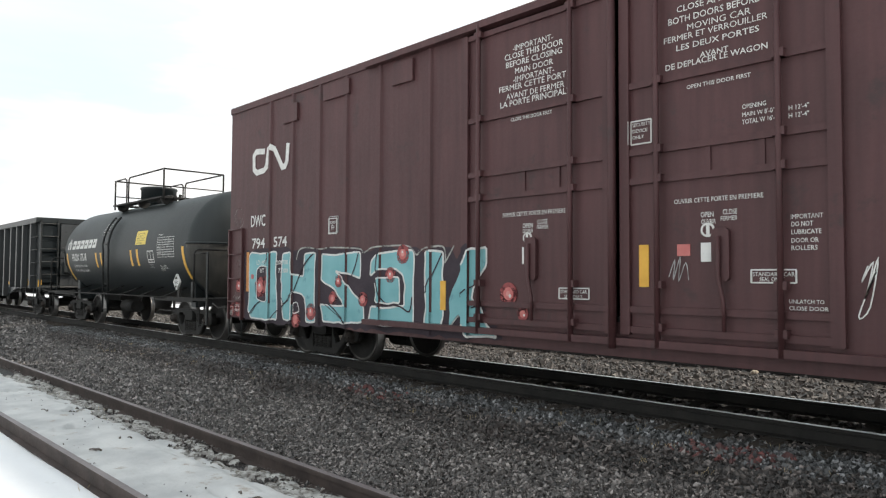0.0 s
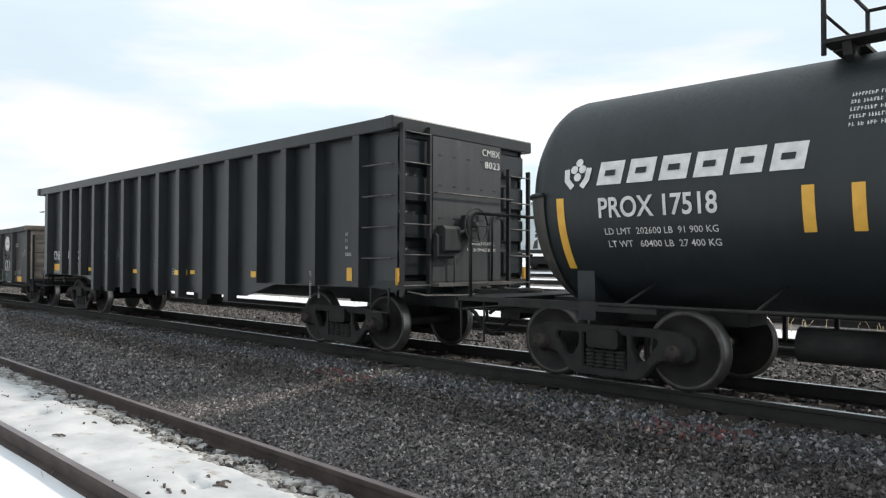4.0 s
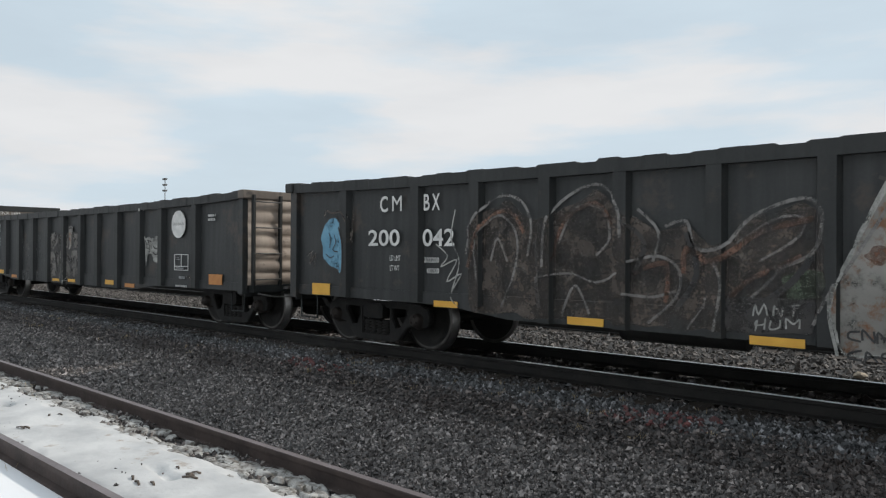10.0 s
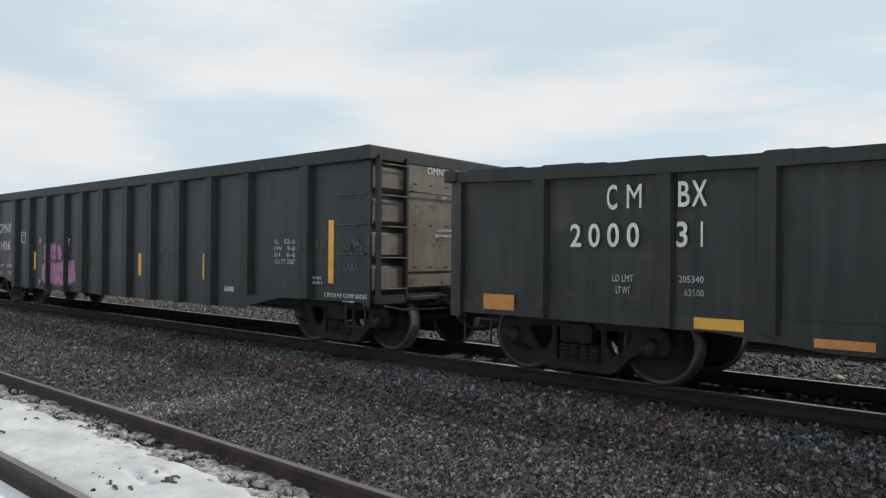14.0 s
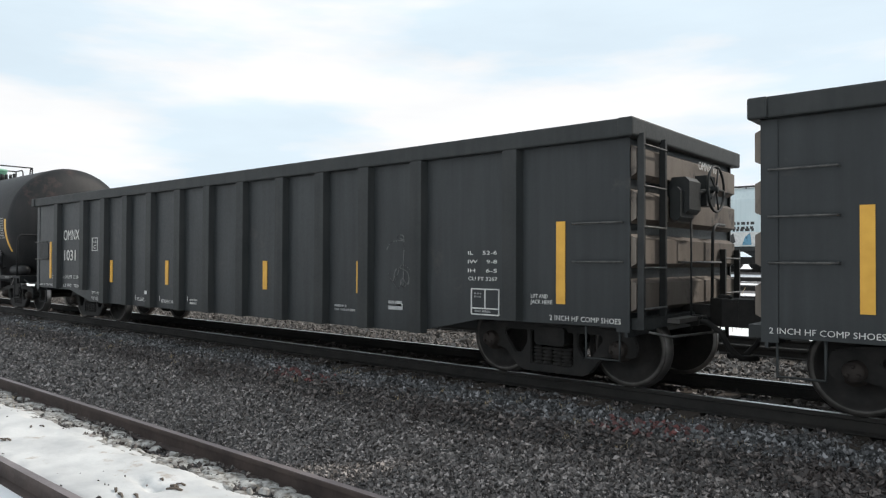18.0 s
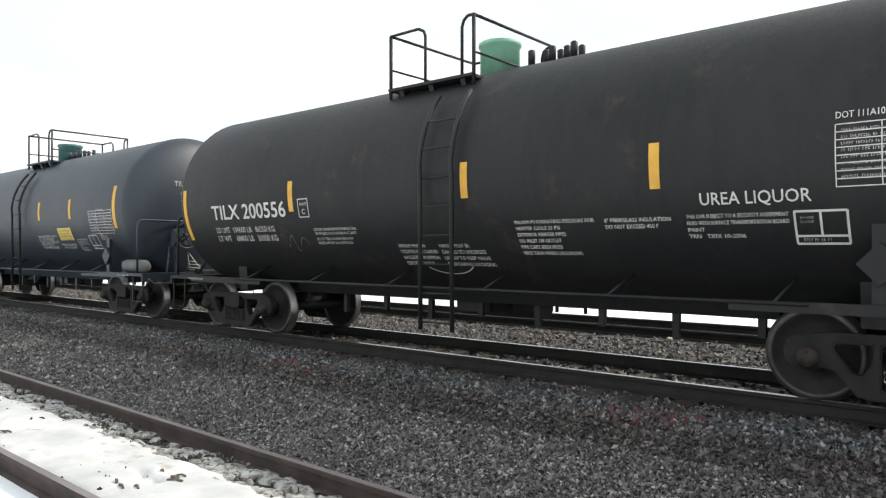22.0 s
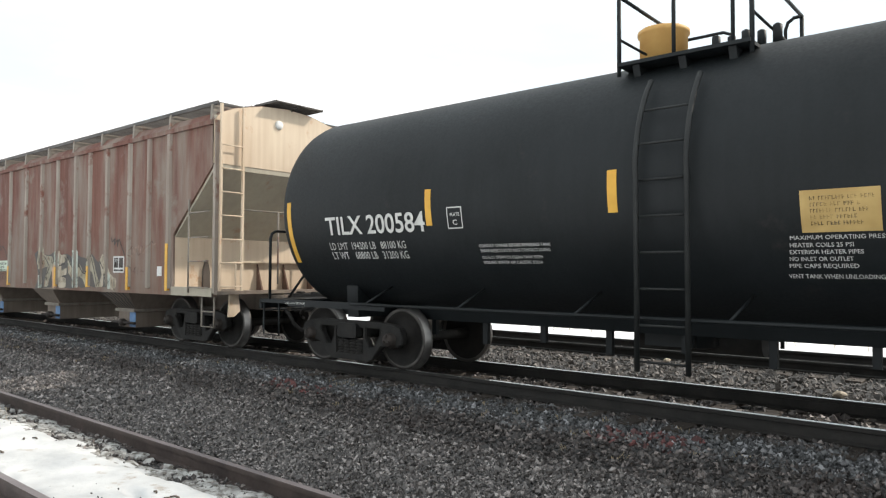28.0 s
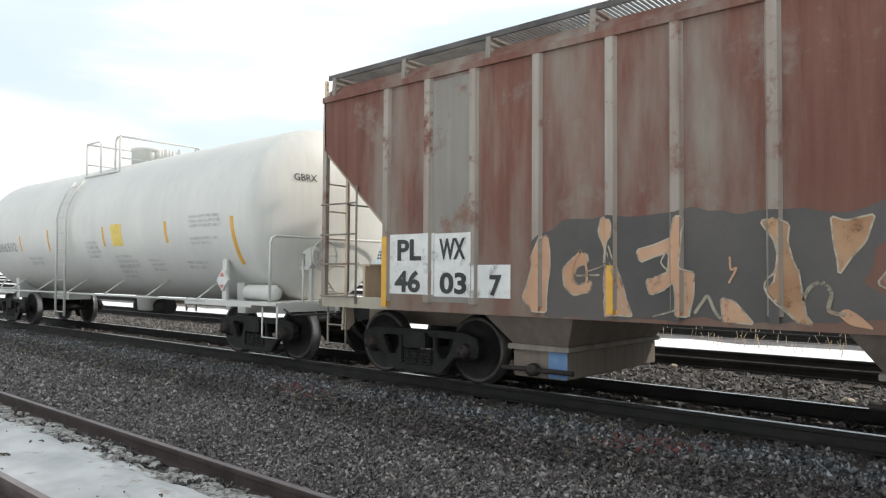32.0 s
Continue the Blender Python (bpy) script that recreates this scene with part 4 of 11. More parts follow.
        s.box(x0, x1, -1.5, 1.5, sill - 0.02, sill + 0.1)
        s.box(min(sx * (h - 2.6), sx * (h + 0.35)), max(sx * (h - 2.6), sx * (h + 0.35)), -0.22, 0.22, 0.72, sill + 0.05)
        part("end_beam", s, POST_BLACK, car)
    s = Shape()
    s.box(-h + 0.03, h - 0.03, -ys + 0.03, ys - 0.03, sill + 0.02, sill + 0.1)
    s.box(-h + 2.5, h - 2.5, -0.2, 0.2, legs + 0.06 if legs else low - 0.05, sill + 0.02)
    part("floor", s, POST_BLACK, car)
    s = Shape()
    if legs:
        s.box(0.54, 1.14, -0.95, -0.6, 0.5, 0.78, 0.03)
    else:
        s.tube([(-2.4, -0.9, 0.6), (-1.0, -0.9, 0.6)], 0.16, 12)
    part("air_reservoir", s, STEEL_DARK, car)
    for tx in trucks:
        truck(car, tx - xc)
    couplers(car, h + 0.55)
    # steps under the corners
    for sx in (-1, 1):
        for sy in (-1, 1):
            s = Shape()
            a, b = sx * (h - 0.1), sx * (h - 0.5)
            s.tube([(a, sy * 1.52, sill), (a, sy * 1.52, sill - 0.36), (b, sy * 1.52, sill - 0.36), (b, sy * 1.52, sill)], 0.015, 6)
            part("step", s, POST_BLACK, car)
    return car


# Dusty tan, brightened so that the colour holds the sunlight on these ends.
END_CREAM = mat("dusty_tan_corrugated_paint", (0.24, 0.2, 0.168), (0.43, 0.365, 0.305), 1.5, 0.78, streak=0.3, spot=(0.09, 0.075, 0.066), spots=0.6)
END_TAN = mat("dusty_tan_end_paint", (0.095, 0.078, 0.067), (0.18, 0.155, 0.13), 1.5, 0.75, streak=0.3, spot=(0.045, 0.04, 0.037), spots=0.6)


def grab_irons(car, name, a, b, at, zs, axis, out, material=IRON_BLACK, stiles=True):
    """A ladder of round rungs: on a side (axis x, at = y of the face) or an end (axis y, at = x of the face)."""
    e = None
    if stiles:
        s = Shape()
        for c in (a, b):
            if axis == "x":
                s.box(c - 0.022, c + 0.022, min(at, at + out), max(at, at + out), zs[0] - 0.16, zs[-1] + 0.12)
            else:
                s.box(min(at, at + out), max(at, at + out), c - 0.022, c + 0.022, zs[0] - 0.16, zs[-1] + 0.12)
        e = part(name, s, material, car)
    for z in zs:
        s = Shape()
        d = 0.06
        if axis == "x":
            s.tube([(a, at, z), (a, at + out, z), (b, at + out, z), (b, at, z)], 0.0115, 6)
        else:
            s.tube([(at, a, z), (at + out, a, z), (at + out, b, z), (at, b, z)], 0.0115, 6)
        part("rung", s, RUNG, e or car)
    return e


# Worn steel, lightened to carry the sun's highlights on the end rungs.
RUNG = mat("worn_rung_steel", (0.05, 0.05, 0.05), (0.13, 0.128, 0.122), 8.0, 0.5, metal=0.4)


def end_gear(car, h, sill, rungs, far_rungs, sheet=None, sheet_mat=None, wheel=None, words=(), rod=None, amber=False, side_rungs=None):
    """Ladders, cover sheet, hand brake and lettering on the right-hand end, plain ladders on the other."""
    xe = h + 0.1
    grab_irons(car, "end_ladder", -1.5, -0.95, xe, rungs, "y", 0.07)
    if far_rungs:
        grab_irons(car, "end_ladder", 0.95, 1.5, xe, far_rungs, "y", 0.07)
    grab_irons(car, "end_ladder", -1.3, -0.75, -h - 0.02, rungs, "y", -0.05)
    for sx in (-1, 1):
        for z in side_rungs or ():
            s = Shape()
            a, b = sx * (h - 0.05), sx * (h - 0.62)
            s.tube([(a, -1.52, z), (a, -1.62, z), (b, -1.62, z), (b, -1.52, z)], 0.0115, 6)
            part("side_grab_iron", s, RUNG, car)
    if sheet:
        y0, y1, z0, z1 = sheet
        s = Shape()
        s.box(xe, xe + 0.02, y0, y1, z0, z1)
        sh = part("end_cover_sheet", s, sheet_mat, car)
        for z in (z0 + 0.06, (z0 + z1) / 2 - 0.1, (z0 + z1) / 2 + 0.4, z1 - 0.28):
            for k in range(5):
                y = y0 + 0.16 + (y1 - y0 - 0.32) * k / 4
                s = Shape()
                s.box(xe + 0.02, xe + 0.027, y - 0.035, y + 0.035, z - 0.01, z + 0.01)
                part("weld_tab", s, POST_BLACK, sh)
    if rod:
        s = Shape()
        s.tube([(xe + 0.02, rod[0], rod[2]), (xe + 0.09, rod[0], rod[2]), (xe + 0.09, rod[1], rod[2]), (xe + 0.02, rod[1], rod[2])], 0.014, 6)
        part("end_grab_iron", s, RUNG, car)
    if wheel:
        y, z, by, bz = wheel
        s = Shape()
        s.box(xe - 0.05, xe + 0.2, by - 0.17, by + 0.17, bz - 0.22, bz + 0.2, 0.05)
        s.box(xe + 0.02, xe + 0.14, by - 0.28, by + 0.1, bz - 0.3, bz + 0.08, 0.04)
        s.tube([(xe + 0.1, by, bz), (xe + 0.2, y, z)], 0.03, 8)
        part("brake_gear_box", s, POST_BLACK, car)
        brake_wheel(car, xe + 0.26, y, z, 0.27)
        s = Shape()
        s.tube([(xe + 0.1, by + 0.14, bz - 0.2), (xe + 0.1, by + 0.14, sill - 0.1)], 0.013, 6)
        part("brake_chain", s, POST_BLACK, car)
        s = Shape()
        s.tube([(xe + 0.05, 0.5, sill), (xe + 0.06, 0.5, sill + 1.05), (xe + 0.06, 0.56, sill + 1.14), (xe + 0.06, 0.66, sill + 1.17), (xe + 0.06, 0.92, sill + 1.17)], 0.02, 8)
        part("end_handrail", s, POST_BLACK, car)
    s = Shape()
    s.box(h + 0.1, h + 0.3, -0.9, 0.9, sill + 0.02, sill + 0.07)
    part("brake_step", s, GALV, car)
    for text, y, z, hh, w in words:
        mark(car, text, y, z, hh, w, WHITE, "end_lettering", end=lambda a, b: xe + 0.024)
    if amber:
        for y in (-1.55, 1.43):
            s = Shape()
            s.box(h + 0.05, h + 0.063, y, y + 0.12, sill + 0.05, sill + 0.3)
            part("end_reflector", s, ORANGE, car)
    # uncoupling lever
    s = Shape()
    s.tube([(h + 0.2, -1.45, sill - 0.04), (h + 0.32, -1.2, sill - 0.1), (h + 0.34, -0.5, sill - 0.12), (h + 0.5, -0.1, sill - 0.1), (h + 0.5, 0.0, sill - 0.3)], 0.014, 6)
    part("uncoupling_lever", s, RUNG, car)


def brake_wheel(car, x, y, z, r=0.28, material=None):
    s = Shape()
    s.tube([(x, y + r * math.cos(2 * math.pi * k / 24), z + r * math.sin(2 * math.pi * k / 24)) for k in range(25)], 0.016, 6)
    for k in range(5):
        a = 2 * math.pi * k / 5
        s.tube([(x, y, z), (x, y + r * math.cos(a), z + r * math.sin(a))], 0.011, 5)
    s.spin([(-0.12, 0.04), (0.02, 0.05), (0.03, 0.03)], centre=(x, y, z), axis="x", n=10)
    s.box(x - 0.2, x - 0.06, y - 0.14, y + 0.14, z - 0.2, z + 0.16)
    return part("brake_wheel", s, material or POST_BLACK, car)


# ---- tank wagons ----
def shell_band(car, x0, x1, z0, z1, rad, zc, material, name="reflector_bar", n=8, lift=0.004):
    s = Shape()
    vs = []
    for k in range(n + 1):
        z = z0 + (z1 - z0) * k / n
        d = (z - zc) / rad
        c = -math.sqrt(1 - d * d)
        for rr_ in (rad - 0.01, rad + lift):
            vs += [(x0, c * rr_, zc + d * rr_), (x1, c * rr_, zc + d * rr_)]
    fs = []
    for k in range(n):
        a = 4 * k
        fs += [(a + 2, a + 3, a + 7, a + 6), (a, a + 2, a + 6, a + 4), (a + 3, a + 1, a + 5, a + 7)]
    fs += [(0, 1, 3, 2), (4 * n, 4 * n + 2, 4 * n + 3, 4 * n + 1)]
    s.add(vs, fs)
    return part(name, s, material, car)


def tank_car(name, xc, shell_half, rad, zc, trucks, label, paint, steel=None, dome=GREEN, half=6.75, sill_z=0.98, ladder_x=(-0.35, 0.35), dome_x=0.0, head=0.6, rail_box=(-0.95, 0.75), rings=(), zp=None, hr=0.8, ry=0.85, dome_r=0.36, dome_h=0.48, reservoir=None, sign=None, bands=None, shield=False, channel=None, gap=(0.44, 0.87), rail_x=None, hand_brake=True):
    car = wagon(name, xc, label, "tank wagon")
    steel = steel or paint
    META[car.name] = {"rad": rad, "zc": zc}
    s = Shape()
    prof = []
    for k in range(11):
        a = math.pi / 2 * k / 10
        prof.append((-shell_half - head * math.cos(a), max(0.01, rad * math.sin(a))))
    prof += [(-shell_half + 2 * shell_half * k / 6, rad) for k in range(1, 6)]
    for k in range(10, -1, -1):
        a = math.pi / 2 * k / 10
        prof.append((shell_half + head * math.cos(a), max(0.01, rad * math.sin(a))))
    s.spin(prof, centre=(0, 0, zc), n=72)
    part("tank_shell", s, paint, car)
    if shield:                 # half-height shield over each head
        for sx in (-1, 1):
            s = Shape()
            vs, n, m = [], 14, 36
            for i in range(n + 1):
                a = math.pi / 2 * i / n
                for j in range(m + 1):
                    b = -math.pi * j / m
                    vs.append((sx * (shell_half + (head + 0.035) * math.cos(a)), (rad + 0.03) * math.sin(a) * math.cos(b), zc + 0.02 + (rad + 0.03) * math.sin(a) * math.sin(b)))
            fs = [(i * (m + 1) + j, (i + 1) * (m + 1) + j, (i + 1) * (m + 1) + j + 1, i * (m + 1) + j + 1) for i in range(n) for j in range(m)]
            s.add(vs, fs if sx < 0 else [tuple(reversed(f)) for f in fs], True)
            s.prism([(-rad * 0.99, zc + 0.0), (rad * 0.99, zc + 0.0), (rad * 0.99, zc + 0.03), (-rad * 0.99, zc + 0.03)], sx * shell_half, sx * (shell_half + 0.05), axis="x")
            sh = part("head_shield", s, SHIELD_GREY, car)
            s = Shape()
            s.tube([(sx * (shell_half + (head + 0.05) * math.cos(q * math.pi / 24)), (rad + 0.045) * math.sin(q * math.pi / 24), zc + 0.03) for q in range(-12, 13)], 0.028, 6)
            part("shield_rim", s, paint, sh)
    for rx in rings:
        s = Shape()
        s.spin([(rx - 0.05, rad - 0.01), (rx - 0.045, rad + 0.012), (rx + 0.045, rad + 0.012), (rx + 0.05, rad - 0.01)], centre=(0, 0, zc), n=72)
        part("jacket_band", s, paint, car)
    # housing, hatch ring and fittings on top
    zt = zc + rad
    s = Shape()
    dr, dh = dome_r, dome_h
    s.spin([(zt - 0.06, dr), (zt + dh - 0.08, dr), (zt + dh - 0.07, dr + 0.025), (zt + dh - 0.02, dr + 0.025), (zt + dh, dr), (zt + dh + 0.01, 0.2)], centre=(dome_x, 0, 0), axis="z", n=28)
    part("valve_housing", s, dome, car)
    for k in range(7):
        s = Shape()
        s.spin([(zt - 0.02, 0.05), (zt + 0.16 + 0.03 * (k % 3), 0.05), (zt + 0.18 + 0.03 * (k % 3), 0.02)], centre=(dome_x + 0.75 + 0.11 * k, -0.3 + 0.2 * (k % 3), 0), axis="z", n=8)
        part("valve", s, steel, car)
    # walkway round the fittings
    a, b = rail_box
    s = Shape()
    zp = zp or zt - 0.12
    for sy in (-1, 1):
        y0, y1 = sorted((sy * 0.6, sy * (ry + 0.06)))
        s.box(a, b, y0, y1, zp, zp + 0.04)
        for x in (a + 0.2, (a + b) / 2, b - 0.2):
            s.prism([(sy * 0.5, zp), (sy * ry, zp), (sy * (ry - 0.05), zp - 0.12), (sy * 0.6, zp - 0.2)], x - 0.04, x + 0.04, axis="x")
    for x in (a, b - 0.3):
        s.box(x, x + 0.3, -0.55, 0.55, zp, zp + 0.04)
    part("walkway", s, steel, car)
    w = b - a
    for sy in (-1, 1):
        y = sy * ry
        zr = zp + hr
        s = Shape()               # short rail beside the ladder opening
        f0, f1 = gap
        s.tube([(a, y, zr), (a + f0 * w - 0.13, y, zr), (a + f0 * w - 0.03, y, zr - 0.05), (a + f0 * w, y, zr - 0.12), (a + f0 * w, y, zp)], 0.022, 8)
        part("handrail", s, steel, car)
        s = Shape()
        q = a + f1 * w
        s.tube([(q, y, zp), (q, y, zr - 0.14), (q + 0.03, y, zr - 0.05), (q + 0.1, y, zr), (b, y, zr)], 0.022, 8)
        part("handrail", s, steel, car)
        for x in (a, b):
            s = Shape()
            s.tube([(x, y, zp - 0.1), (x, y, zr)], 0.026, 8)
            part("rail_post", s, steel, car)
    for x in (a, b):
        s = Shape()
        s.tube([(x, -ry, zp + hr), (x, ry, zp + hr)], 0.022, 8)
        part("end_handrail", s, steel, car)
        s = Shape()
        s.tube([(x, -ry, zp + 0.4 * hr), (x, ry, zp + 0.4 * hr)], 0.016, 8)
        part("end_midrail", s, steel, car)
    # side ladder that follows the shell
    rung_paint = steel if steel is TANK_WHITE else IRON_BLACK
    for sy in (-1, 1):
        s = Shape()
        zs = [0.55 + 0.37 * k for k in range(9) if 0.55 + 0.37 * k < zc + 0.66 * rad]
        for x in ladder_x:
            pts = [(x, sy * (rad + 0.06), 0.45), (x, sy * (rad + 0.08), zc)]
            for k in range(1, 9):
                t = math.radians(42) * k / 8
                pts.append((x, sy * (0.08 + (rad + 0.02) * math.cos(t)), zc + (rad + 0.05) * math.sin(t)))
            s.tube(pts, 0.03, 6)
        lad = part("side_ladder", s, rung_paint, car)
        for z in zs:
            d = max(0.0, (z - zc) / (rad + 0.05))
            y = rad + 0.06 if d == 0 else 0.08 + (rad + 0.02) * math.sqrt(max(0, 1 - d * d))
            s = Shape()
            s.tube([(ladder_x[0], sy * y, z), (ladder_x[1], sy * y, z)], 0.013, 6)
            part("rung", s, rung_paint, lad)
    # long grab rail along the sill on both sides, with its brackets
    for sy in (-1, 1):
        s = Shape()
        y = sy * 1.5
        s.tube([(-half + 2.2, y, sill_z), (half - 2.2, y, sill_z)], 0.02, 8)
        part("side_grab_rail", s, steel, car)
        for k in range(6):
            x = -half + 2.5 + (2 * half - 5.0) * k / 5
            s = Shape()
            s.tube([(x, y, sill_z), (x + 0.1, sy * (rad * 0.66), zc - rad * 0.75)], 0.018, 6)
            part("rail_bracket", s, steel, car)
    if channel:                # heater channel along the belly
        s = Shape()
        s.prism([(-0.62, zc - rad * 0.9), (-0.5, channel), (0.5, channel), (0.62, zc - rad * 0.9)], -half + 2.7, half - 2.7, axis="x")
        part("heater_channel", s, paint, car)
        for k in range(9):
            x = -half + 2.9 + (2 * half - 5.8) * k / 8
            s = Shape()
            s.box(x - 0.04, x + 0.04, -0.45, -0.38, channel - 0.22 - 0.08 * (k % 2), channel)
            part("drain_pipe", s, steel, car)
        s = Shape()
        s.box(-0.55, 0.05, -0.3, 0.3, channel - 0.16, channel)
        part("outlet_chamber", s, steel, car)
    if bands:                  # pipe run with hangers along the far side, under the tank
        y = 0.95
        for z in (bands, bands - 0.33):
            s = Shape()
            s.tube([(-half + 2.6, y, z), (half - 2.6, y, z)], 0.028, 6)
            part("heater_pipe", s, steel, car)
        for k in range(12):
            x = -half + 2.8 + (2 * half - 5.6) * k / 11
            s = Shape()
            s.box(x - 0.025, x + 0.025, y - 0.03, y + 0.03, bands - 0.36, zc - rad * 0.8)
            part("pipe_hanger", s, steel, car)
    # stub sills, platforms, saddles, handrails at the ends
    for sx in (-1, 1):
        s = Shape()
        x0, x1 = sorted((sx * (half - 3.4), sx * (half + 0.1)))
        s.box(x0, x1, -0.3, 0.3, 0.72, 0.98)
        part("stub_sill", s, steel, car)
        s = Shape()
        x0, x1 = sorted((sx * (half - 0.75), sx * (half - 0.02)))
        s.box(x0, x1, -1.5, 1.5, 0.94, 1.0)
        s.box(min(sx * (half - 0.06), sx * half), max(sx * (half - 0.06), sx * half), -1.5, 1.5, 0.84, 0.98)
        x0, x1 = sorted((sx * (half - 2.9), sx * (half - 0.75)))
        for sy in (-1, 1):
            s.box(x0, x1, min(sy * 1.42, sy * 1.5), max(sy * 1.42, sy * 1.5), 0.9, 1.0)
        part("end_platform", s, steel, car)
        s = Shape()
        xs = sx * (half - 1.75)
        zs = zc - math.sqrt(rad * rad - 1.05 * 1.05) + 0.03
        s.prism([(-1.02, 0.75), (1.02, 0.75), (1.05, zs), (0.6, zc - 0.9 * rad), (0, zc - 0.97 * rad), (-0.6, zc - 0.9 * rad), (-1.05, zs)], xs - 0.12, xs + 0.12, axis="x")
        part("saddle", s, paint, car)
        xr = sx * (rail_x if rail_x and sx > 0 else half - 0.26)
        s = Shape()               # rail across the end above the platform
        s.tube([(xr, -1.48, 0.98), (xr, -1.48, 1.98), (xr, -1.45, 2.06), (xr, -1.38, 2.1), (xr, 1.38, 2.1), (xr, 1.45, 2.06), (xr, 1.48, 1.98), (xr, 1.48, 0.98)], 0.024, 8)
        part("end_handrail", s, steel, car)
        s = Shape()               # striker casting round the coupler shank
        x0, x1 = sorted((sx * (half - 0.15), sx * (half + 0.2)))
        s.box(x0, x1, -0.27, 0.27, 0.62, 1.06, 0.03)
        part("striker", s, STEEL_DARK, car)
        s = Shape()
        s.tube([(sx * (half + 0.02), -1.4, 0.9), (sx * (half + 0.1), -1.3, 0.8), (sx * (half + 0.14), -0.4, 0.8), (sx * (half + 0.38), -0.1, 0.92)], 0.016, 6)
        part("uncoupling_lever", s, RUNG, car)
        s = Shape()
        s.tube([(sx * (half - 0.3), -0.5, 0.84), (sx * (half + 0.12), -0.5, 0.78), (sx * (half + 0.3), -0.4, 0.7)], 0.03, 7)
        part("brake_pipe", s, STEEL_DARK, car)
        if sx > 0 and not hand_brake:        # corner posts with their own short rails
            for sy in (-1, 1):
                s = Shape()
                s.box(sx * (half - 0.1) - 0.035, sx * (half - 0.1) + 0.035, min(sy * 1.45, sy * 1.48), max(sy * 1.45, sy * 1.48), 0.42, 2.02)
                part("corner_post", s, IRON_BLACK, car)
                s = Shape()
                s.tube([(xr, sy * 1.46, 2.0), (sx * (half - 0.1), sy * 1.46, 2.0)], 0.02, 6)
                part("corner_rail", s, steel, car)
        for y in (-0.95, 0.95) if hand_brake else ():
            s = Shape()
            s.tube([(sx * (half - 0.06), y, 1.0), (sx * (half - 0.62), y * 0.55, 2.02)], 0.022, 6)
            part("end_brace", s, steel, car)
        for sy in (-1, 1):
            s = Shape()
            y = sy * 1.46
            xb = sx * (half - 0.06)
            s.tube([(xb - sx * 0.02, y, 0.95), (xb - sx * 0.02, y, 0.42), (xb - sx * 0.42, y, 0.42), (xb - sx * 0.42, y, 0.95)], 0.016, 6)
            part("step", s, steel, car)
        s = Shape()
        x0, x1 = sorted((sx * (half - 1.35), sx * (half - 0.4)))
        s.spin([(x0, 0.02), (x0 + 0.04, 0.1), (x0 + 0.1, 0.14), (x1 - 0.1, 0.14), (x1 - 0.04, 0.1), (x1, 0.02)], centre=(0, -1.2, 1.14), axis="x", n=18)
        if sx > 0 and hand_brake:
            part("auxiliary_reservoir", s, reservoir or steel, car)
    if hand_brake:
        xe = half - 0.18
        s = Shape()
        s.box(xe - 0.1, xe + 0.06, -0.74, -0.48, 1.58, 1.92, 0.05)
        s.box(xe - 0.42, xe - 0.05, -0.7, -0.62, 1.82, 1.88)
        s.box(xe - 0.42, xe - 0.05, -0.7, -0.62, 1.54, 1.6)
        s.box(xe - 0.08, xe, -0.68, -0.62, 1.0, 1.58)
        part("brake_gear_box", s, steel, car)
        brake_wheel(car, xe + 0.13, -0.5, 1.79, 0.27, steel)
        s = Shape()               # chain from the hand brake down to its bell crank
        for k in range(14):
            z = 1.5 - 0.045 * k
            s.box(xe + 0.02, xe + 0.05, -0.45 - 0.012 * (k % 2), -0.42 - 0.012 * (k % 2), z - 0.03, z)
        part("brake_chain", s, STEEL_DARK, car)
        s = Shape()
        for z, w in ((1.08, 0.34), (1.15, 0.3), (1.22, 0.2)):
            s.tube([(xe + 0.02, -0.42, z + 0.03), (xe + 0.04, -0.42 + w, z)], 0.01, 5)
        s.tube([(xe + 0.02, -0.42, 1.42), (xe + 0.02, -0.36, 1.05), (xe + 0.02, -0.1, 1.05), (xe + 0.02, -0.38, 1.4)], 0.012, 5)
        part("bell_crank_guard", s, RIM_PAINT, car)
    else:
        s = Shape()
        s.prism([(5.18, 1.12), (5.36, 1.33), (5.18, 1.54), (5.0, 1.33)], 1.44, 1.47)
        part("sign_holder", s, PAPER, car, "weathered white diamond sign")
        s = Shape()
        s.box(5.15, 5.21, 1.42, 1.44, 0.98, 1.5)
        part("sign_post", s, steel, car)
    xp = half - 1.65
    s = Shape()
    s.box(xp - 0.065, xp + 0.065, -1.45, -1.4, 0.98, 1.72 if hand_brake else 1.3)
    part("saddle_end_plate", s, steel, car)
    s = Shape()               # diamond sign in its holder on the saddle plate
    s.prism([(xp, 1.16), (xp + 0.18, 1.35), (xp, 1.54), (xp - 0.18, 1.35)], -1.499, -1.45)
    sg = part("sign_holder", s, sign or steel, car)
    if sign:
        ink = SPRAY_RED if steel is TANK_WHITE else DARKTXT
        s = Shape()
        s.prism([(xp, 1.2), (xp + 0.07, 1.27), (xp - 0.07, 1.27)], -1.503, -1.499)
        part("sign_band", s, ink, sg)
        s = Shape()
        s.prism([(xp, 1.5), (xp - 0.08, 1.415), (xp + 0.08, 1.415)], -1.503, -1.499)
        part("sign_band", s, ink, sg)
    s = Shape()
    if bands:
        s.tube([(-2.1, -0.3, 0.58), (-1.2, -0.3, 0.58)], 0.19, 14)
    else:
        s.tube([(-0.8, 0.2, 0.66), (0.7, 0.2, 0.66)], 0.18, 14)
    part("air_reservoir", s, STEEL_DARK, car)
    s = Shape()
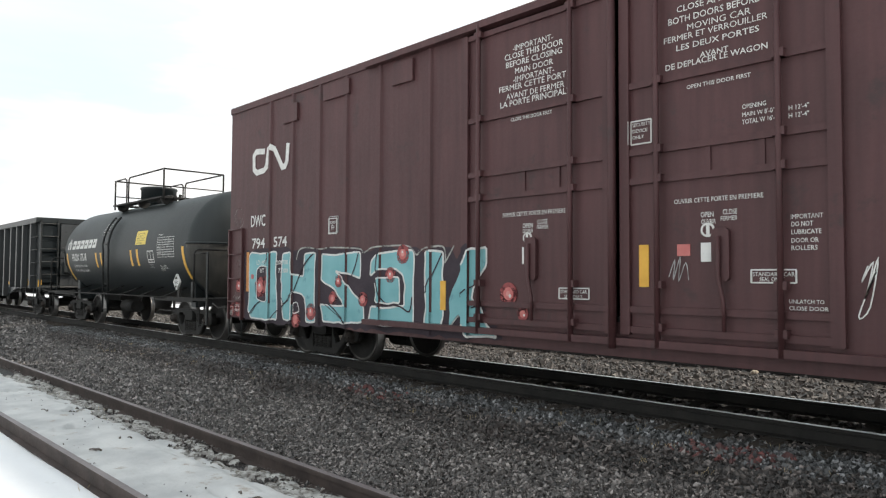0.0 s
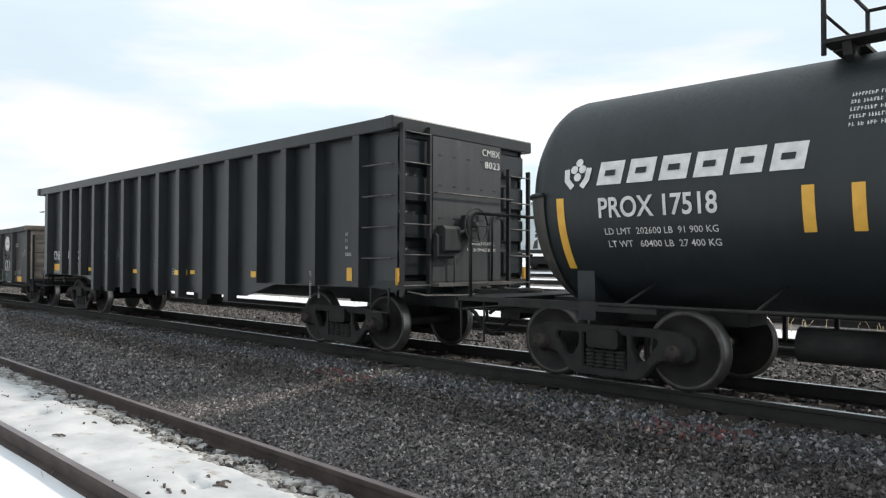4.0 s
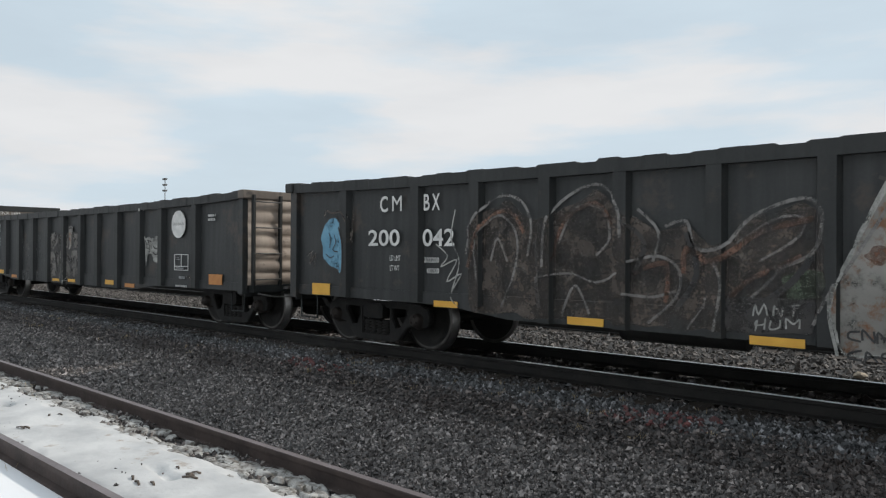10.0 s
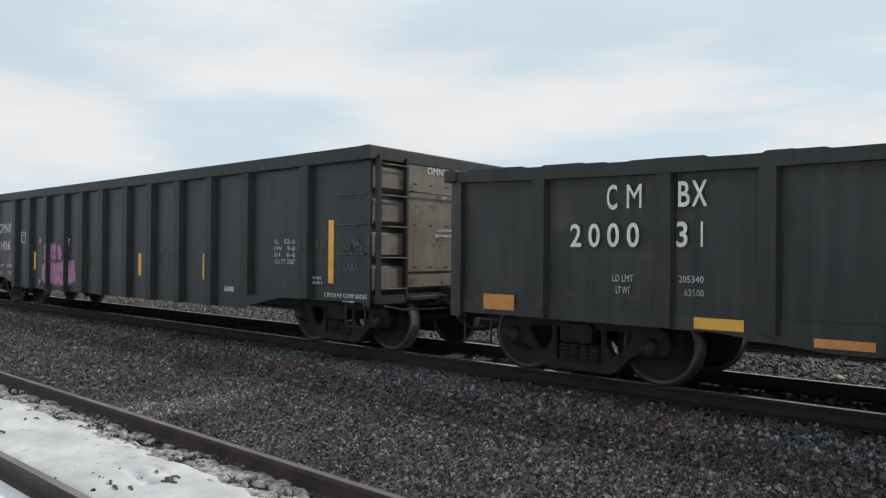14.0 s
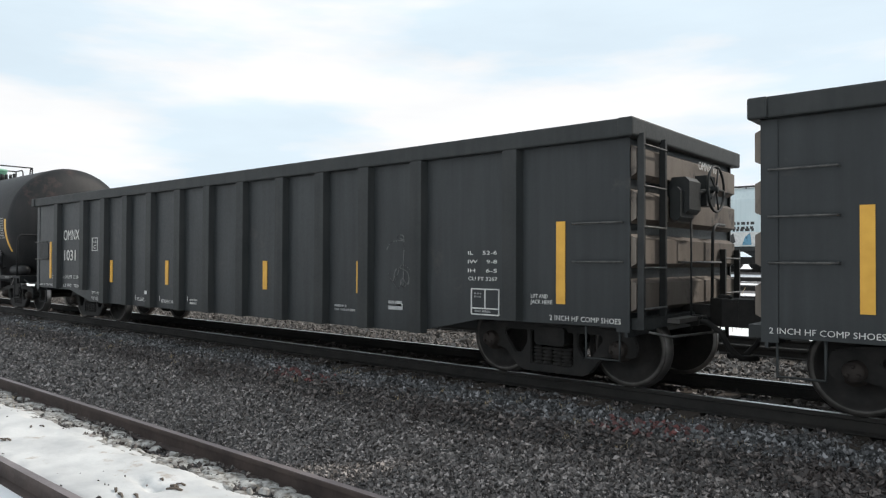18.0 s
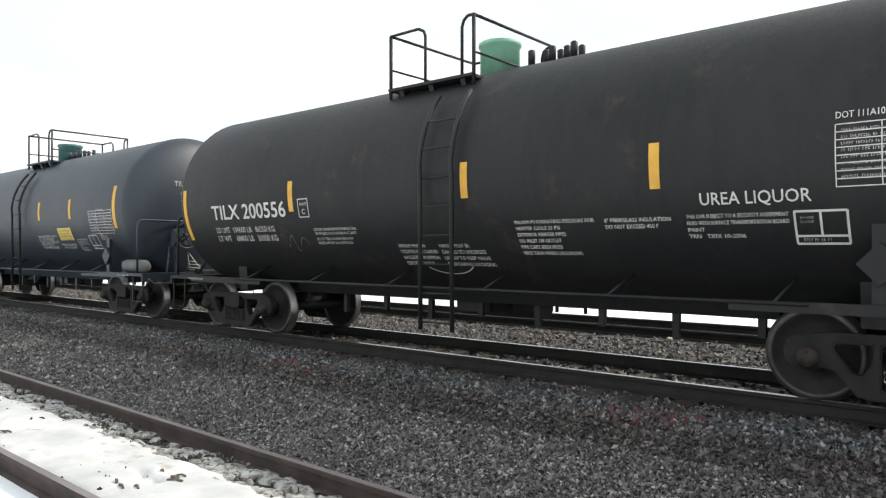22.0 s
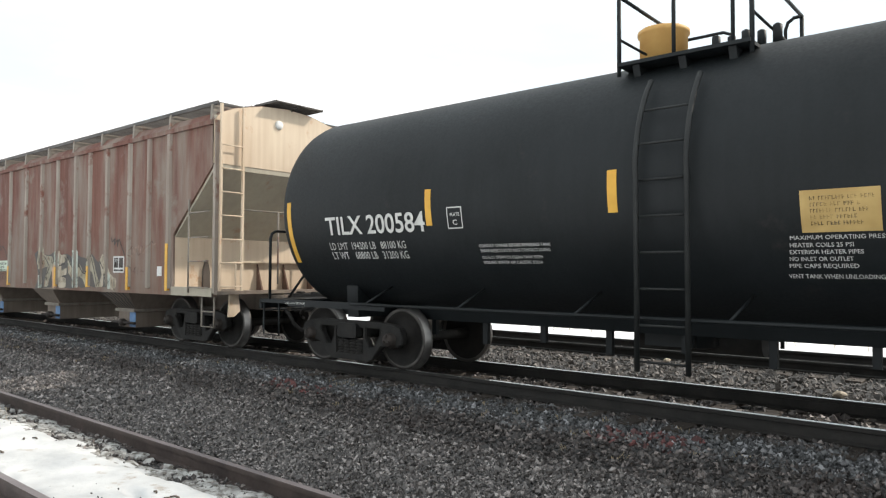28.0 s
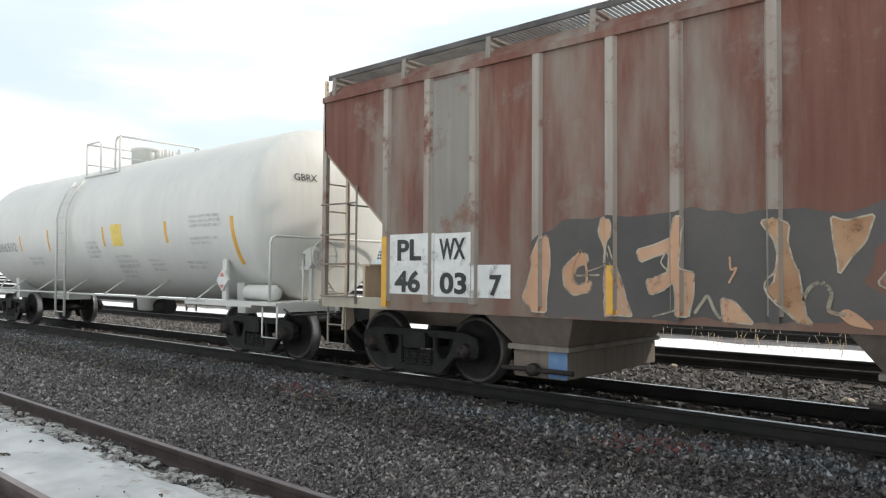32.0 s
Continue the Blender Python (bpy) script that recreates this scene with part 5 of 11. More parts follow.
    s.spin([(0.55, 0.1), (0.58, 0.22), (zc - rad, 0.26), (zc - rad + 0.2, 0.26)], axis="z", n=16)
    part("bottom_outlet", s, steel, car)
    for tx in trucks:
        truck(car, tx - xc)
    couplers(car, half + 0.45)
    return car


# ---- covered boxcar ----
EAVES = ((-7.2, -6.68, 4.33, 4.66), (-5.85, -5.1, 4.52, 4.78), (-4.0, -3.5, 4.42, 4.76), (4.3, 4.9, 4.4, 4.7))


def boxcar():
    xc, h, yo = -4.35, 9.25, 1.55
    car = wagon("boxcar", xc, "brown steel boxcar with double plug doors and teal painted lettering", "boxcar")
    top = 4.98
    ribs = (-7.66, -6.86, -5.98, -5.2, -4.31, -3.15, 3.35, 4.21, 5.05, 5.91, 6.79, 7.63)
    META[car.name] = {"y": -yo, "door": (-2.45, 2.3, -yo - 0.02), "posts": [(p - 0.03, p + 0.03, -yo - 0.035) for p in ribs] + [(p - 0.06, p + 0.06, -yo - 0.07) for p in (-2.39, -0.12, 0.1, 2.24)]}
    for sy in (-1, 1):
        for a, b in ((-h, -2.45), (2.3, h)) if sy < 0 else ((-h, h),):
            s = Shape()
            s.box(a, b, min(sy * yo, sy * (yo - 0.05)), max(sy * yo, sy * (yo - 0.05)), 0.98, top - 0.12)
            part("side_sheet", s, BROWN, car)
        s = Shape()
        s.prism([(-h, 0.98), (-h, 0.66), (-h + 3.6, 0.66), (-h + 4.4, 0.60), (h - 4.4, 0.60), (h - 3.6, 0.66), (h, 0.66), (h, 0.98)], sy * (yo - 0.06), sy * yo)
        part("side_sill", s, BROWN, car)
        s = Shape()
        s.prism([(sy * (yo - 0.08), top - 0.14), (sy * (yo + 0.03), top - 0.14), (sy * (yo + 0.03), top - 0.02), (sy * (yo - 0.08), top)], -h, h, axis="x")
        part("top_plate", s, BROWN, car)
    # ribs of the side, as they stand left and right of the doors
    for px in ribs:
        s = Shape()
        s.prism([(px - 0.055, -yo), (px - 0.03, -yo - 0.035), (px + 0.03, -yo - 0.035), (px + 0.055, -yo)], 0.98, top - 0.14, axis="z")
        part("rib", s, BROWN, car)
    for a, b, z0, z1 in EAVES:
        s = Shape()
        s.box(a, b, -yo - 0.05, -yo, z0, z1, 0.012)
        part("eaves_plate", s, BROWN, car)
    # two plug doors with frames, rods and panels
    for dx0, dx1, nrod in ((-2.45, -0.06, (-2.1, -0.61)), (0.04, 2.3, (0.51, 1.77))):
        s = Shape()
        s.box(dx0, dx1, -yo - 0.02, -yo + 0.03, 0.86, top - 0.2)
        d = part("plug_door", s, BROWN, car)
        rows = [0.88, 1.1, 2.5, 2.82, 3.56, 4.7]
        for z in rows:
            s = Shape()
            s.box(dx0 + 0.05, dx1 - 0.05, -yo - 0.06, -yo - 0.02, z, z + 0.07, 0.012)
            part("door_rail", s, BROWN, d)
        for x in (dx0 + 0.06, dx1 - 0.06):
            s = Shape()
            s.box(x - 0.06, x + 0.06, -yo - 0.07, -yo - 0.02, 0.86, top - 0.2, 0.012)
            part("door_stile", s, BROWN, d)
        for x in nrod:
            s = Shape()
            s.tube([(x, -yo - 0.1, 0.74), (x, -yo - 0.1, top - 0.1)], 0.032, 8)
            for z in (0.95, 1.4, 2.53, 2.85, 3.59, 4.72):
                s.box(x - 0.06, x + 0.06, -yo - 0.12, -yo - 0.02, z - 0.03, z + 0.05)
            part("lock_rod", s, BROWN, d)
        for x in ((dx0 + dx1) / 2 - 0.12, (dx0 + dx1) / 2 + 0.42):
            s = Shape()
            s.box(x - 0.03, x + 0.03, -yo - 0.04, -yo - 0.02, 2.57, 2.82)
            part("door_stiffener", s, BROWN, d)
        xm = (dx0 + dx1) / 2
        s = Shape()
        s.box(xm - 0.08, xm + 0.1, -yo - 0.07, -yo - 0.02, 1.45, 1.98, 0.03)
        s.tube([(xm, -yo - 0.09, 1.9), (xm, -yo - 0.1, 1.5), (xm + 0.05, -yo - 0.09, 1.25), (xm + 0.05, -yo - 0.08, 0.95)], 0.022, 6)
        part("lock_gear", s, BROWN, d)
    s = Shape()
    s.tube([(-0.03, -yo - 0.12, 0.7), (-0.03, -yo - 0.12, top - 0.05)], 0.045, 8)
    part("door_centre_post", s, BROWN, car)
    for z, nm in ((0.74, "lower_door_track"), (top - 0.16, "upper_door_track")):
        s = Shape()
        s.box(-4.6, 4.6, -yo - 0.12, -yo, z, z + 0.08)
        part(nm, s, BROWN, car)
    # ends with horizontal ribs, roof, floor
    for sx in (-1, 1):
        s = Shape()
        s.box(min(sx * h, sx * (h - 0.05)), max(sx * h, sx * (h - 0.05)), -yo + 0.062, yo - 0.062, 0.7, top)
        part("end_sheet", s, BROWN, car)
        for k in range(9):
            s = Shape()
            z = 1.1 + k * 0.4
            s.prism([(sx * h, z), (sx * (h + 0.03), z + 0.06), (sx * (h + 0.03), z + 0.2), (sx * h, z + 0.26)], -yo + 0.06, yo - 0.06)
            part("end_rib", s, BROWN, car)
        ladder(car, -yo + 0.08, -yo + 0.5, [0.9 + 0.38 * k for k in range(5)], sx * (h + 0.02), 0.7, 2.7, BROWN, "end_ladder", axis="y", out=-0.07 * sx)
        a, b = sx * (h - 0.05), sx * (h - 0.58)
        ladder(car, min(a, b), max(a, b), (0.98, 1.44, 1.93, 2.43), -yo, 0.62, 2.45, BROWN, "side_ladder", r=0.016, out=-0.06)
        s = Shape()
        s.tube([(a, -yo - 0.02, 0.66), (a, -yo - 0.02, 0.3), (b, -yo - 0.02, 0.3), (b, -yo - 0.02, 0.66)], 0.016, 6)
        part("step", s, IRON_BLACK, car)
        s = Shape()               # bracket of the hand brake platform, at the end
        s.box(min(sx * h, sx * (h + 0.12)), max(sx * h, sx * (h + 0.12)), -yo, -yo + 0.1, 2.02, 2.1)
        part("end_bracket", s, BROWN, car)
        s = Shape()
        s.box(min(sx * (h - 2.8), sx * (h + 0.35)), max(sx * (h - 2.8), sx * (h + 0.35)), -0.25, 0.25, 0.7, 1.0)
        part("draft_sill", s, POST_BLACK, car)
    s = Shape()
    s.prism([(-yo, top - 0.02), (yo, top - 0.02), (yo, top + 0.0), (0, top + 0.13), (-yo, top + 0.0)], -h, h, axis="x")
    part("roof", s, BROWN, car)
    s = Shape()
    s.box(-h + 0.05, h - 0.05, -yo + 0.06, yo - 0.06, 0.92, 1.05)
    s.box(-6.5, 6.5, -0.3, 0.3, 0.62, 0.95)
    part("underframe", s, POST_BLACK, car)
    for tx in (-10.93, 2.23):
        truck(car, tx - xc, 0.889)
    couplers(car, h + 0.55)
    return car


# ---- covered hopper ----
def hopper():
    xc, h, yo = -167.35, 9.55, 1.58
    car = wagon("covered_hopper", xc, "rust-stained grey covered hopper with spray-painted lettering", "hopper wagon")
    top = 4.12
    bot = 1.05
    xs = [-8.2, -7.44, -6.68, -5.75, -4.82, -4.1, -3.18, -2.1, -1.2, -0.08, 1.01, 2.0, 2.93, 3.93, 4.66, 5.5, 6.5, 7.3, 8.06]
    META[car.name] = {"y": -yo, "posts": [(p - 0.045, p + 0.045, -yo - 0.045) for p in xs]}
    for sy in (-1, 1):
        s = Shape()
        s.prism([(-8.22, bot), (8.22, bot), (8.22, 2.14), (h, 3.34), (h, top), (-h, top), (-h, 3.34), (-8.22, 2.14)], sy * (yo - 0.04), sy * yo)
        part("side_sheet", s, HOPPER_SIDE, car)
        s = Shape()
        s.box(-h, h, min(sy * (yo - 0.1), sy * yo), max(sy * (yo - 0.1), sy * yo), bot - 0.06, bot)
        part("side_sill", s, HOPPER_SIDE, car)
        for px in xs:
            s = Shape()
            w = 0.075
            s.prism([(px - w, sy * yo), (px - w * 0.6, sy * (yo + 0.045)), (px + w * 0.6, sy * (yo + 0.045)), (px + w, sy * yo)], bot + 0.06, top - 0.04, axis="z")
            part("rib", s, RIB_STAIN, car)
        s = Shape()
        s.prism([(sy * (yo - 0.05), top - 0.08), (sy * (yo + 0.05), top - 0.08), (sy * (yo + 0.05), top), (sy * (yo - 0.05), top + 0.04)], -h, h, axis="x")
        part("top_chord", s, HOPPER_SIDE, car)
    for sx in (-1, 1):
        # sloping end sheet and the shelf below it
        s = Shape()
        s.prism([(sx * h, top + 0.1), (sx * h, 3.27), (sx * 8.22, 2.07), (sx * 7.9, 1.35), (sx * 7.85, 1.4), (sx * 8.17, 2.05), (sx * (h - 0.06), 3.36), (sx * (h - 0.06), top + 0.1)], -yo + 0.04, yo - 0.04)
        part("slope_sheet", s, SLOPE_GREY, car)
        s = Shape()
        s.box(min(sx * 8.17, sx * 8.23), max(sx * 8.17, sx * 8.23), -yo + 0.04, yo - 0.04, bot, 2.12)
        part("bulkhead", s, HOPPER_CREAM, car)
        s = Shape()
        s.box(min(sx * 8.17, sx * (h + 0.12)), max(sx * 8.17, sx * (h + 0.12)), -yo + 0.03, yo - 0.03, bot - 0.02, bot + 0.04)
        part("end_platform", s, HOPPER_BAY, car)
        for y in (-0.91, 0.39, 1.72):
            s = Shape()
            s.prism([(y - 0.075, bot + 0.04), (y + 0.075, bot + 0.04), (y + 0.07, 1.45), (y + 0.015, 1.66), (y - 0.015, 1.66), (y - 0.07, 1.45)], sx * 8.23, sx * 8.29, axis="x")
            part("gusset", s, STEEL_BROWN, car)
        s = Shape()              # hanging bracket under the corner of the platform
        s.prism([(-1.2, bot - 0.02), (-1.02, bot - 0.02), (-0.98, 0.72), (-1.1, 0.62), (-1.22, 0.62)], sx * (h - 0.06), sx * (h - 0.02), axis="x")
        part("hanging_bracket", s, HOPPER_CREAM, car)
        s = Shape()
        s.box(min(sx * 8.17, sx * h), max(sx * 8.17, sx * h), -yo - 0.004, -yo + 0.03, bot - 0.06, bot + 0.1)
        part("platform_edge", s, SLOPE_GREY, car)
        for y in (-yo + 0.05, yo - 0.05):
            s = Shape()
            s.box(min(sx * (h - 0.03), sx * (h + 0.05)), max(sx * (h - 0.03), sx * (h + 0.05)), y - 0.035, y + 0.035, bot, top)
            part("corner_post", s, RIB_STAIN, car)
        zs = [0.75 + 0.42 * k for k in range(8)]
        ladder(car, -yo + 0.1, -yo + 0.55, [z for z in zs if z > bot], sx * (h + 0.06), bot - 0.02, top + 0.3, HOPPER_CREAM, "end_ladder", axis="y", out=-0.05 * sx)
        s = Shape()
        a, b = sx * (h - 0.02), sx * (h - 0.75)
        s.tube([(b, -yo - 0.02, bot), (b, -yo - 0.02, 2.75)], 0.016, 6)
        for z in (1.15, 1.62, 2.05, 2.5):
            s.tube([(a, -yo - 0.06, z), (b, -yo - 0.02, z)], 0.013, 6)
        part("side_ladder", s, HOPPER_RIB, car)
        s = Shape()
        s.tube([(a - sx * 0.02, -1.5, bot), (a - sx * 0.02, -1.5, 0.45), (a - sx * 0.42, -1.5, 0.45), (a - sx * 0.42, -1.5, bot)], 0.018, 6)
        s.tube([(a - sx * 0.02, -1.5, 0.72), (a - sx * 0.42, -1.5, 0.72)], 0.014, 6)
        part("step", s, HOPPER_RIB, car)
        s = Shape()
        s.box(min(sx * (h - 2.6), sx * (h + 0.35)), max(sx * (h - 2.6), sx * (h + 0.35)), -0.28, 0.28, 0.7, 1.0)
        part("draft_sill", s, HOPPER_BAY, car)
        s = Shape()              # arched cap of the end under the roof
        x0, x1 = sorted((sx * (h - 0.03), sx * (h + 0.012)))
        s.prism([(-yo, 3.36), (yo, 3.36), (yo, top), (1.44, top + 0.16), (1.15, top + 0.28), (0.6, top + 0.41), (0, top + 0.46), (-0.6, top + 0.41), (-1.15, top + 0.28), (-1.44, top + 0.16), (-yo, top)], x0, x1, axis="x")
        part("end_sheet", s, HOPPER_CREAM, car)
        s = Shape()
        s.spin([(sx * (h + 0.01), 0.09), (sx * (h + 0.05), 0.08), (sx * (h + 0.05), 0.01)], centre=(0, -0.2, 4.24), axis="x", n=16)
        part("vent_cap", s, PAPER, car)
        s = Shape()              # cross beam on the end platform, with webs
        x0, x1 = sorted((sx * (h - 0.25), sx * (h - 0.2)))
        s.box(x0, x1, -0.95, 1.3, bot + 0.04, 1.6)
        s.box(x0 - 0.1, x1 + 0.1, -0.95, 1.3, 1.6, 1.63)
        part("platform_beam", s, HOPPER_CREAM, car)
        for y in (-0.5, 0.1, 0.7):
            s = Shape()
            s.prism([(sx * (h - 0.2), bot + 0.04), (sx * (h - 0.02), bot + 0.04), (sx * (h - 0.2), 1.58)], y - 0.015, y + 0.015)
            part("beam_web", s, RUST_BROWN, car)
        for y in (-1.02, -0.22, 0.62):
            s = Shape()
            s.tube([(sx * (h + 0.06), y, 1.2), (sx * (h + 0.06), y, 2.56)], 0.018, 6)
            part("rail_post", s, HOPPER_RIB, car)
        s = Shape()
        s.tube([(sx * (h + 0.06), -1.05, 2.56), (sx * (h + 0.06), 0.65, 2.56)], 0.016, 6)
        part("end_rail", s, HOPPER_RIB, car)
    # roof, hatches, running boards
    s = Shape()
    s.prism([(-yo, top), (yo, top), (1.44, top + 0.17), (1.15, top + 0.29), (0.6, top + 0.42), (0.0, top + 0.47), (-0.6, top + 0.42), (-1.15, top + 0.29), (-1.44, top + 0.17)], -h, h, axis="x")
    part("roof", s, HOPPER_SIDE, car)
    s = Shape()
    s.box(-h + 0.6, h - 0.6, -0.4, 0.4, top + 0.42, top + 0.56)
    part("hatch_trough", s, HOPPER_RIB, car)
    zb = top + 0.31
    for sy in (-1, 1):
        s = Shape()
        y0, y1 = sy * 0.92, sy * 1.5
        s.box(-h, h, min(y1 - 0.015, y1 + 0.015), max(y1 - 0.015, y1 + 0.015), zb - 0.02, zb + 0.05)
        s.box(-h, h, min(y0 - 0.015, y0 + 0.015), max(y0 - 0.015, y0 + 0.015), zb - 0.02, zb + 0.05)
        n = 330
        for k in range(n + 1):
            x = -h + 2 * h * k / n
            s.box(x - 0.006, x + 0.006, min(y0, y1), max(y0, y1), zb, zb + 0.03)
        tagged(part("running_board", s, GALV, car), kind="stuff")
        for k in range(14):
            x = -h + 0.15 + (2 * h - 0.3) * k / 13
            s = Shape()
            s.prism([(sy * 1.3, top + 0.2), (sy * 1.5, top + 0.02), (sy * 1.55, top + 0.02), (sy * 1.53, zb), (sy * 1.1, zb)], x - 0.035, x + 0.035, axis="x")
            part("board_bracket", s, HOPPER_RIB, car)
    for sx in (-1, 1):
        s = Shape()
        x0, x1 = sorted((sx * (h - 0.45), sx * (h + 0.24)))
        for k in range(45):
            y = -0.42 + 1.1 * k / 44
            s.box(x0, x1, y - 0.006, y + 0.006, top + 0.51, top + 0.535)
        for k in range(12):
            x = x0 + (x1 - x0) * k / 11
            s.box(x - 0.005, x + 0.005, -0.42, 0.68, top + 0.515, top + 0.53)
        for y in (-0.42, 0.68):
            s.box(x0, x1, y - 0.015, y + 0.015, top + 0.5, top + 0.54)
        s.tube([(sx * (h - 0.02), 0.1, top + 0.43), (sx * (h + 0.2), 0.1, top + 0.51)], 0.015, 5)
        part("end_running_board", s, GALV, car)
    # four outlet bays
    for bx in (-5.95, -2.0, 1.83, 5.68):
        s = Shape()
        t0, t1, b0, b1, g = bx - 0.66, bx + 0.66, bx - 0.38, bx + 0.38, 0.62
        vs = [(t0, -yo + 0.04, bot), (t1, -yo + 0.04, bot), (t1, yo - 0.04, bot), (t0, yo - 0.04, bot), (b0, -1.2, g), (b1, -1.2, g), (b1, 1.2, g), (b0, 1.2, g)]
        s.add(vs, [(0, 4, 5, 1)[::-1], (1, 5, 6, 2)[::-1], (2, 6, 7, 3)[::-1], (3, 7, 4, 0)[::-1], (4, 7, 6, 5)[::-1]])
        bay = part("hopper_bay", s, HOPPER_BAY, car)
        if bx > 5:                 # black stripes sprayed on the sloping face
            for k in range(7):
                s = Shape()
                u = 0.02 + 0.135 * k

                def on(u, v):
                    a, b = t0 + (b0 - t0) * v, t1 + (b1 - t1) * v
                    return (a + (b - a) * u, -yo + 0.034 + (yo - 1.24) * v, bot - 0.07 - (bot - 0.07 - g) * v)
                line_ = [(u, 0.0), (u + 0.07 + 0.02 * (k % 3), 0.3), (u + 0.06, 0.5), (u + 0.15, 0.95)]
                for (ua, va), (ub, vb) in zip(line_, line_[1:]):
                    s.add([on(min(ua, 0.97), va), on(min(ub, 0.97), vb), on(min(ub + 0.045, 1), vb), on(min(ua + 0.06, 1), va)], [(0, 1, 2, 3)])
                part("painted_stripe", s, DARKTXT, bay)
        s = Shape()
        s.box(b0 - 0.05, b1 + 0.05, -1.26, 1.26, g - 0.05, g + 0.012, 0.01)
        part("bay_flange", s, HOPPER_RIB, car)
        s = Shape()
        s.box(b0, b1, -1.2, 1.2, 0.24, g - 0.05, 0.02)
        gate = part("outlet_gate", s, HOPPER_BAY, car)
        s = Shape()
        s.tube([(b0 - 0.12, -1.28, 0.34), (b1 + 0.12, -1.28, 0.34)], 0.03, 8)
        part("gate_shaft", s, CAP_RUST, gate)
        s = Shape()
        s.spin([(-1.34, 0.03), (-1.33, 0.075), (-1.24, 0.08), (-1.2, 0.05)], centre=(bx - 0.05, 0, 0.34), axis="y", n=14)
        part("capstan", s, CAP_RUST, gate)
        s = Shape()
        s.box(b1 - 0.26, b1 - 0.004, -1.206, -1.2, 0.25, g - 0.06)
        part("blue_gate_plate", s, BLUE, gate)
    for tx in (-159.25, -175.45):
        truck(car, tx - xc)
    couplers(car, h + 0.55)
    return car


BLUE = mat("blue_stencil_panel", (0.1, 0.2, 0.38), (0.16, 0.28, 0.46), 6.0, 0.7)


# ---- tracks and ground ----
def rail_profile(top):
    return [(-0.07, top - 0.172), (0.07, top - 0.172), (0.07, top - 0.16), (0.012, top - 0.142), (0.01, top - 0.05), (0.036, top - 0.04), (0.036, top - 0.008), (0.03, top),
            (-0.03, top), (-0.036, top - 0.008), (-0.036, top - 0.04), (-0.01, top - 0.05), (-0.012, top - 0.142), (-0.07, top - 0.16)]


def track(yc, top, x0, x1, web, head, ties=None, label="", tie_x=(-40, 12)):
    e = tagged(new("railway_track"), label, "railway track", kind="structure")
    for sy in (-1, 1):
        s = Shape()
        s.prism([(yc + sy * 0.753 + a, b) for a, b in rail_profile(top)], x0, x1, axis="x")
        r = part("rail", s, web, e)
        s = Shape()
        s.box(x0, x1, yc + sy * 0.753 - 0.031, yc + sy * 0.753 + 0.031, top, top + 0.003)
        part("running_surface", s, head, r)
    if ties:
        rr = random.Random(int(yc * 10))
        base = Shape().box(-0.115, 0.115, -1.29, 1.29, top - 0.172 - 0.17, top - 0.174, 0.012).mesh("sleeper")
        base.materials.append(TIE)
        k = tie_x[0]
        while k < tie_x[1]:
            t = part("sleeper", base, TIE, e, at=(k, yc + rr.uniform(-0.03, 0.03), rr.uniform(-0.01, 0.0)))
            t.rotation_euler = (0, 0, rr.uniform(-0.02, 0.02))
            k += 0.53
    return e


def height(x, y):
    """The lie of the land."""
    def lerp(a, b, t):
        t = max(0.0, min(1.0, t))
        return a + (b - a) * t * t * (3 - 2 * t)
    if y < 4.6:
        z = -0.50
    elif y < 7.2:
        z = lerp(-0.50, -0.21, (y - 4.6) / 2.4)
    elif y < 15.0:
        z = -0.21
    elif y < 44:
        z = -0.21 + 1.0 * (y - 15.0) / 29.0
    else:
        z = 0.79
    return z


def ground():
    xs = [-3000, -900, -300, -120, -60, -45] + [-36 + 0.5 * k for k in range(93)] + [14, 25, 60, 200, 900, 3000]
    ys = [-3000, -600, -100, -30, -12, -5, -2, 0, 1.0, 1.8] + [2.2 + 0.2 * k for k in range(84)] + [19.5, 21, 24, 30, 40, 60, 100, 200, 500, 1500, 4500]
    vs, fs = [], []
    for x in xs:
        for y in ys:
            z = height(x, y)
            if 2 < y < 19:
                z += 0.03 * noise.noise((x * 0.8, y * 0.8, 3.0))
            vs.append((x, y, z))
    n = len(ys)
    for i in range(len(xs) - 1):
        for j in range(n - 1):
            fs.append((i * n + j, (i + 1) * n + j, (i + 1) * n + j + 1, i * n + j + 1))
    s = Shape().add(vs, fs, True)
    g = part("ground", s, EARTH)
    g.data.materials.append(GRAVEL)
    for p in g.data.polygons:
        if 2.0 < p.center.y < 15.4:
            p.material_index = 1
    tagged(g, "snowy flat ground with dark crushed-stone track bed", "ground", kind="structure")


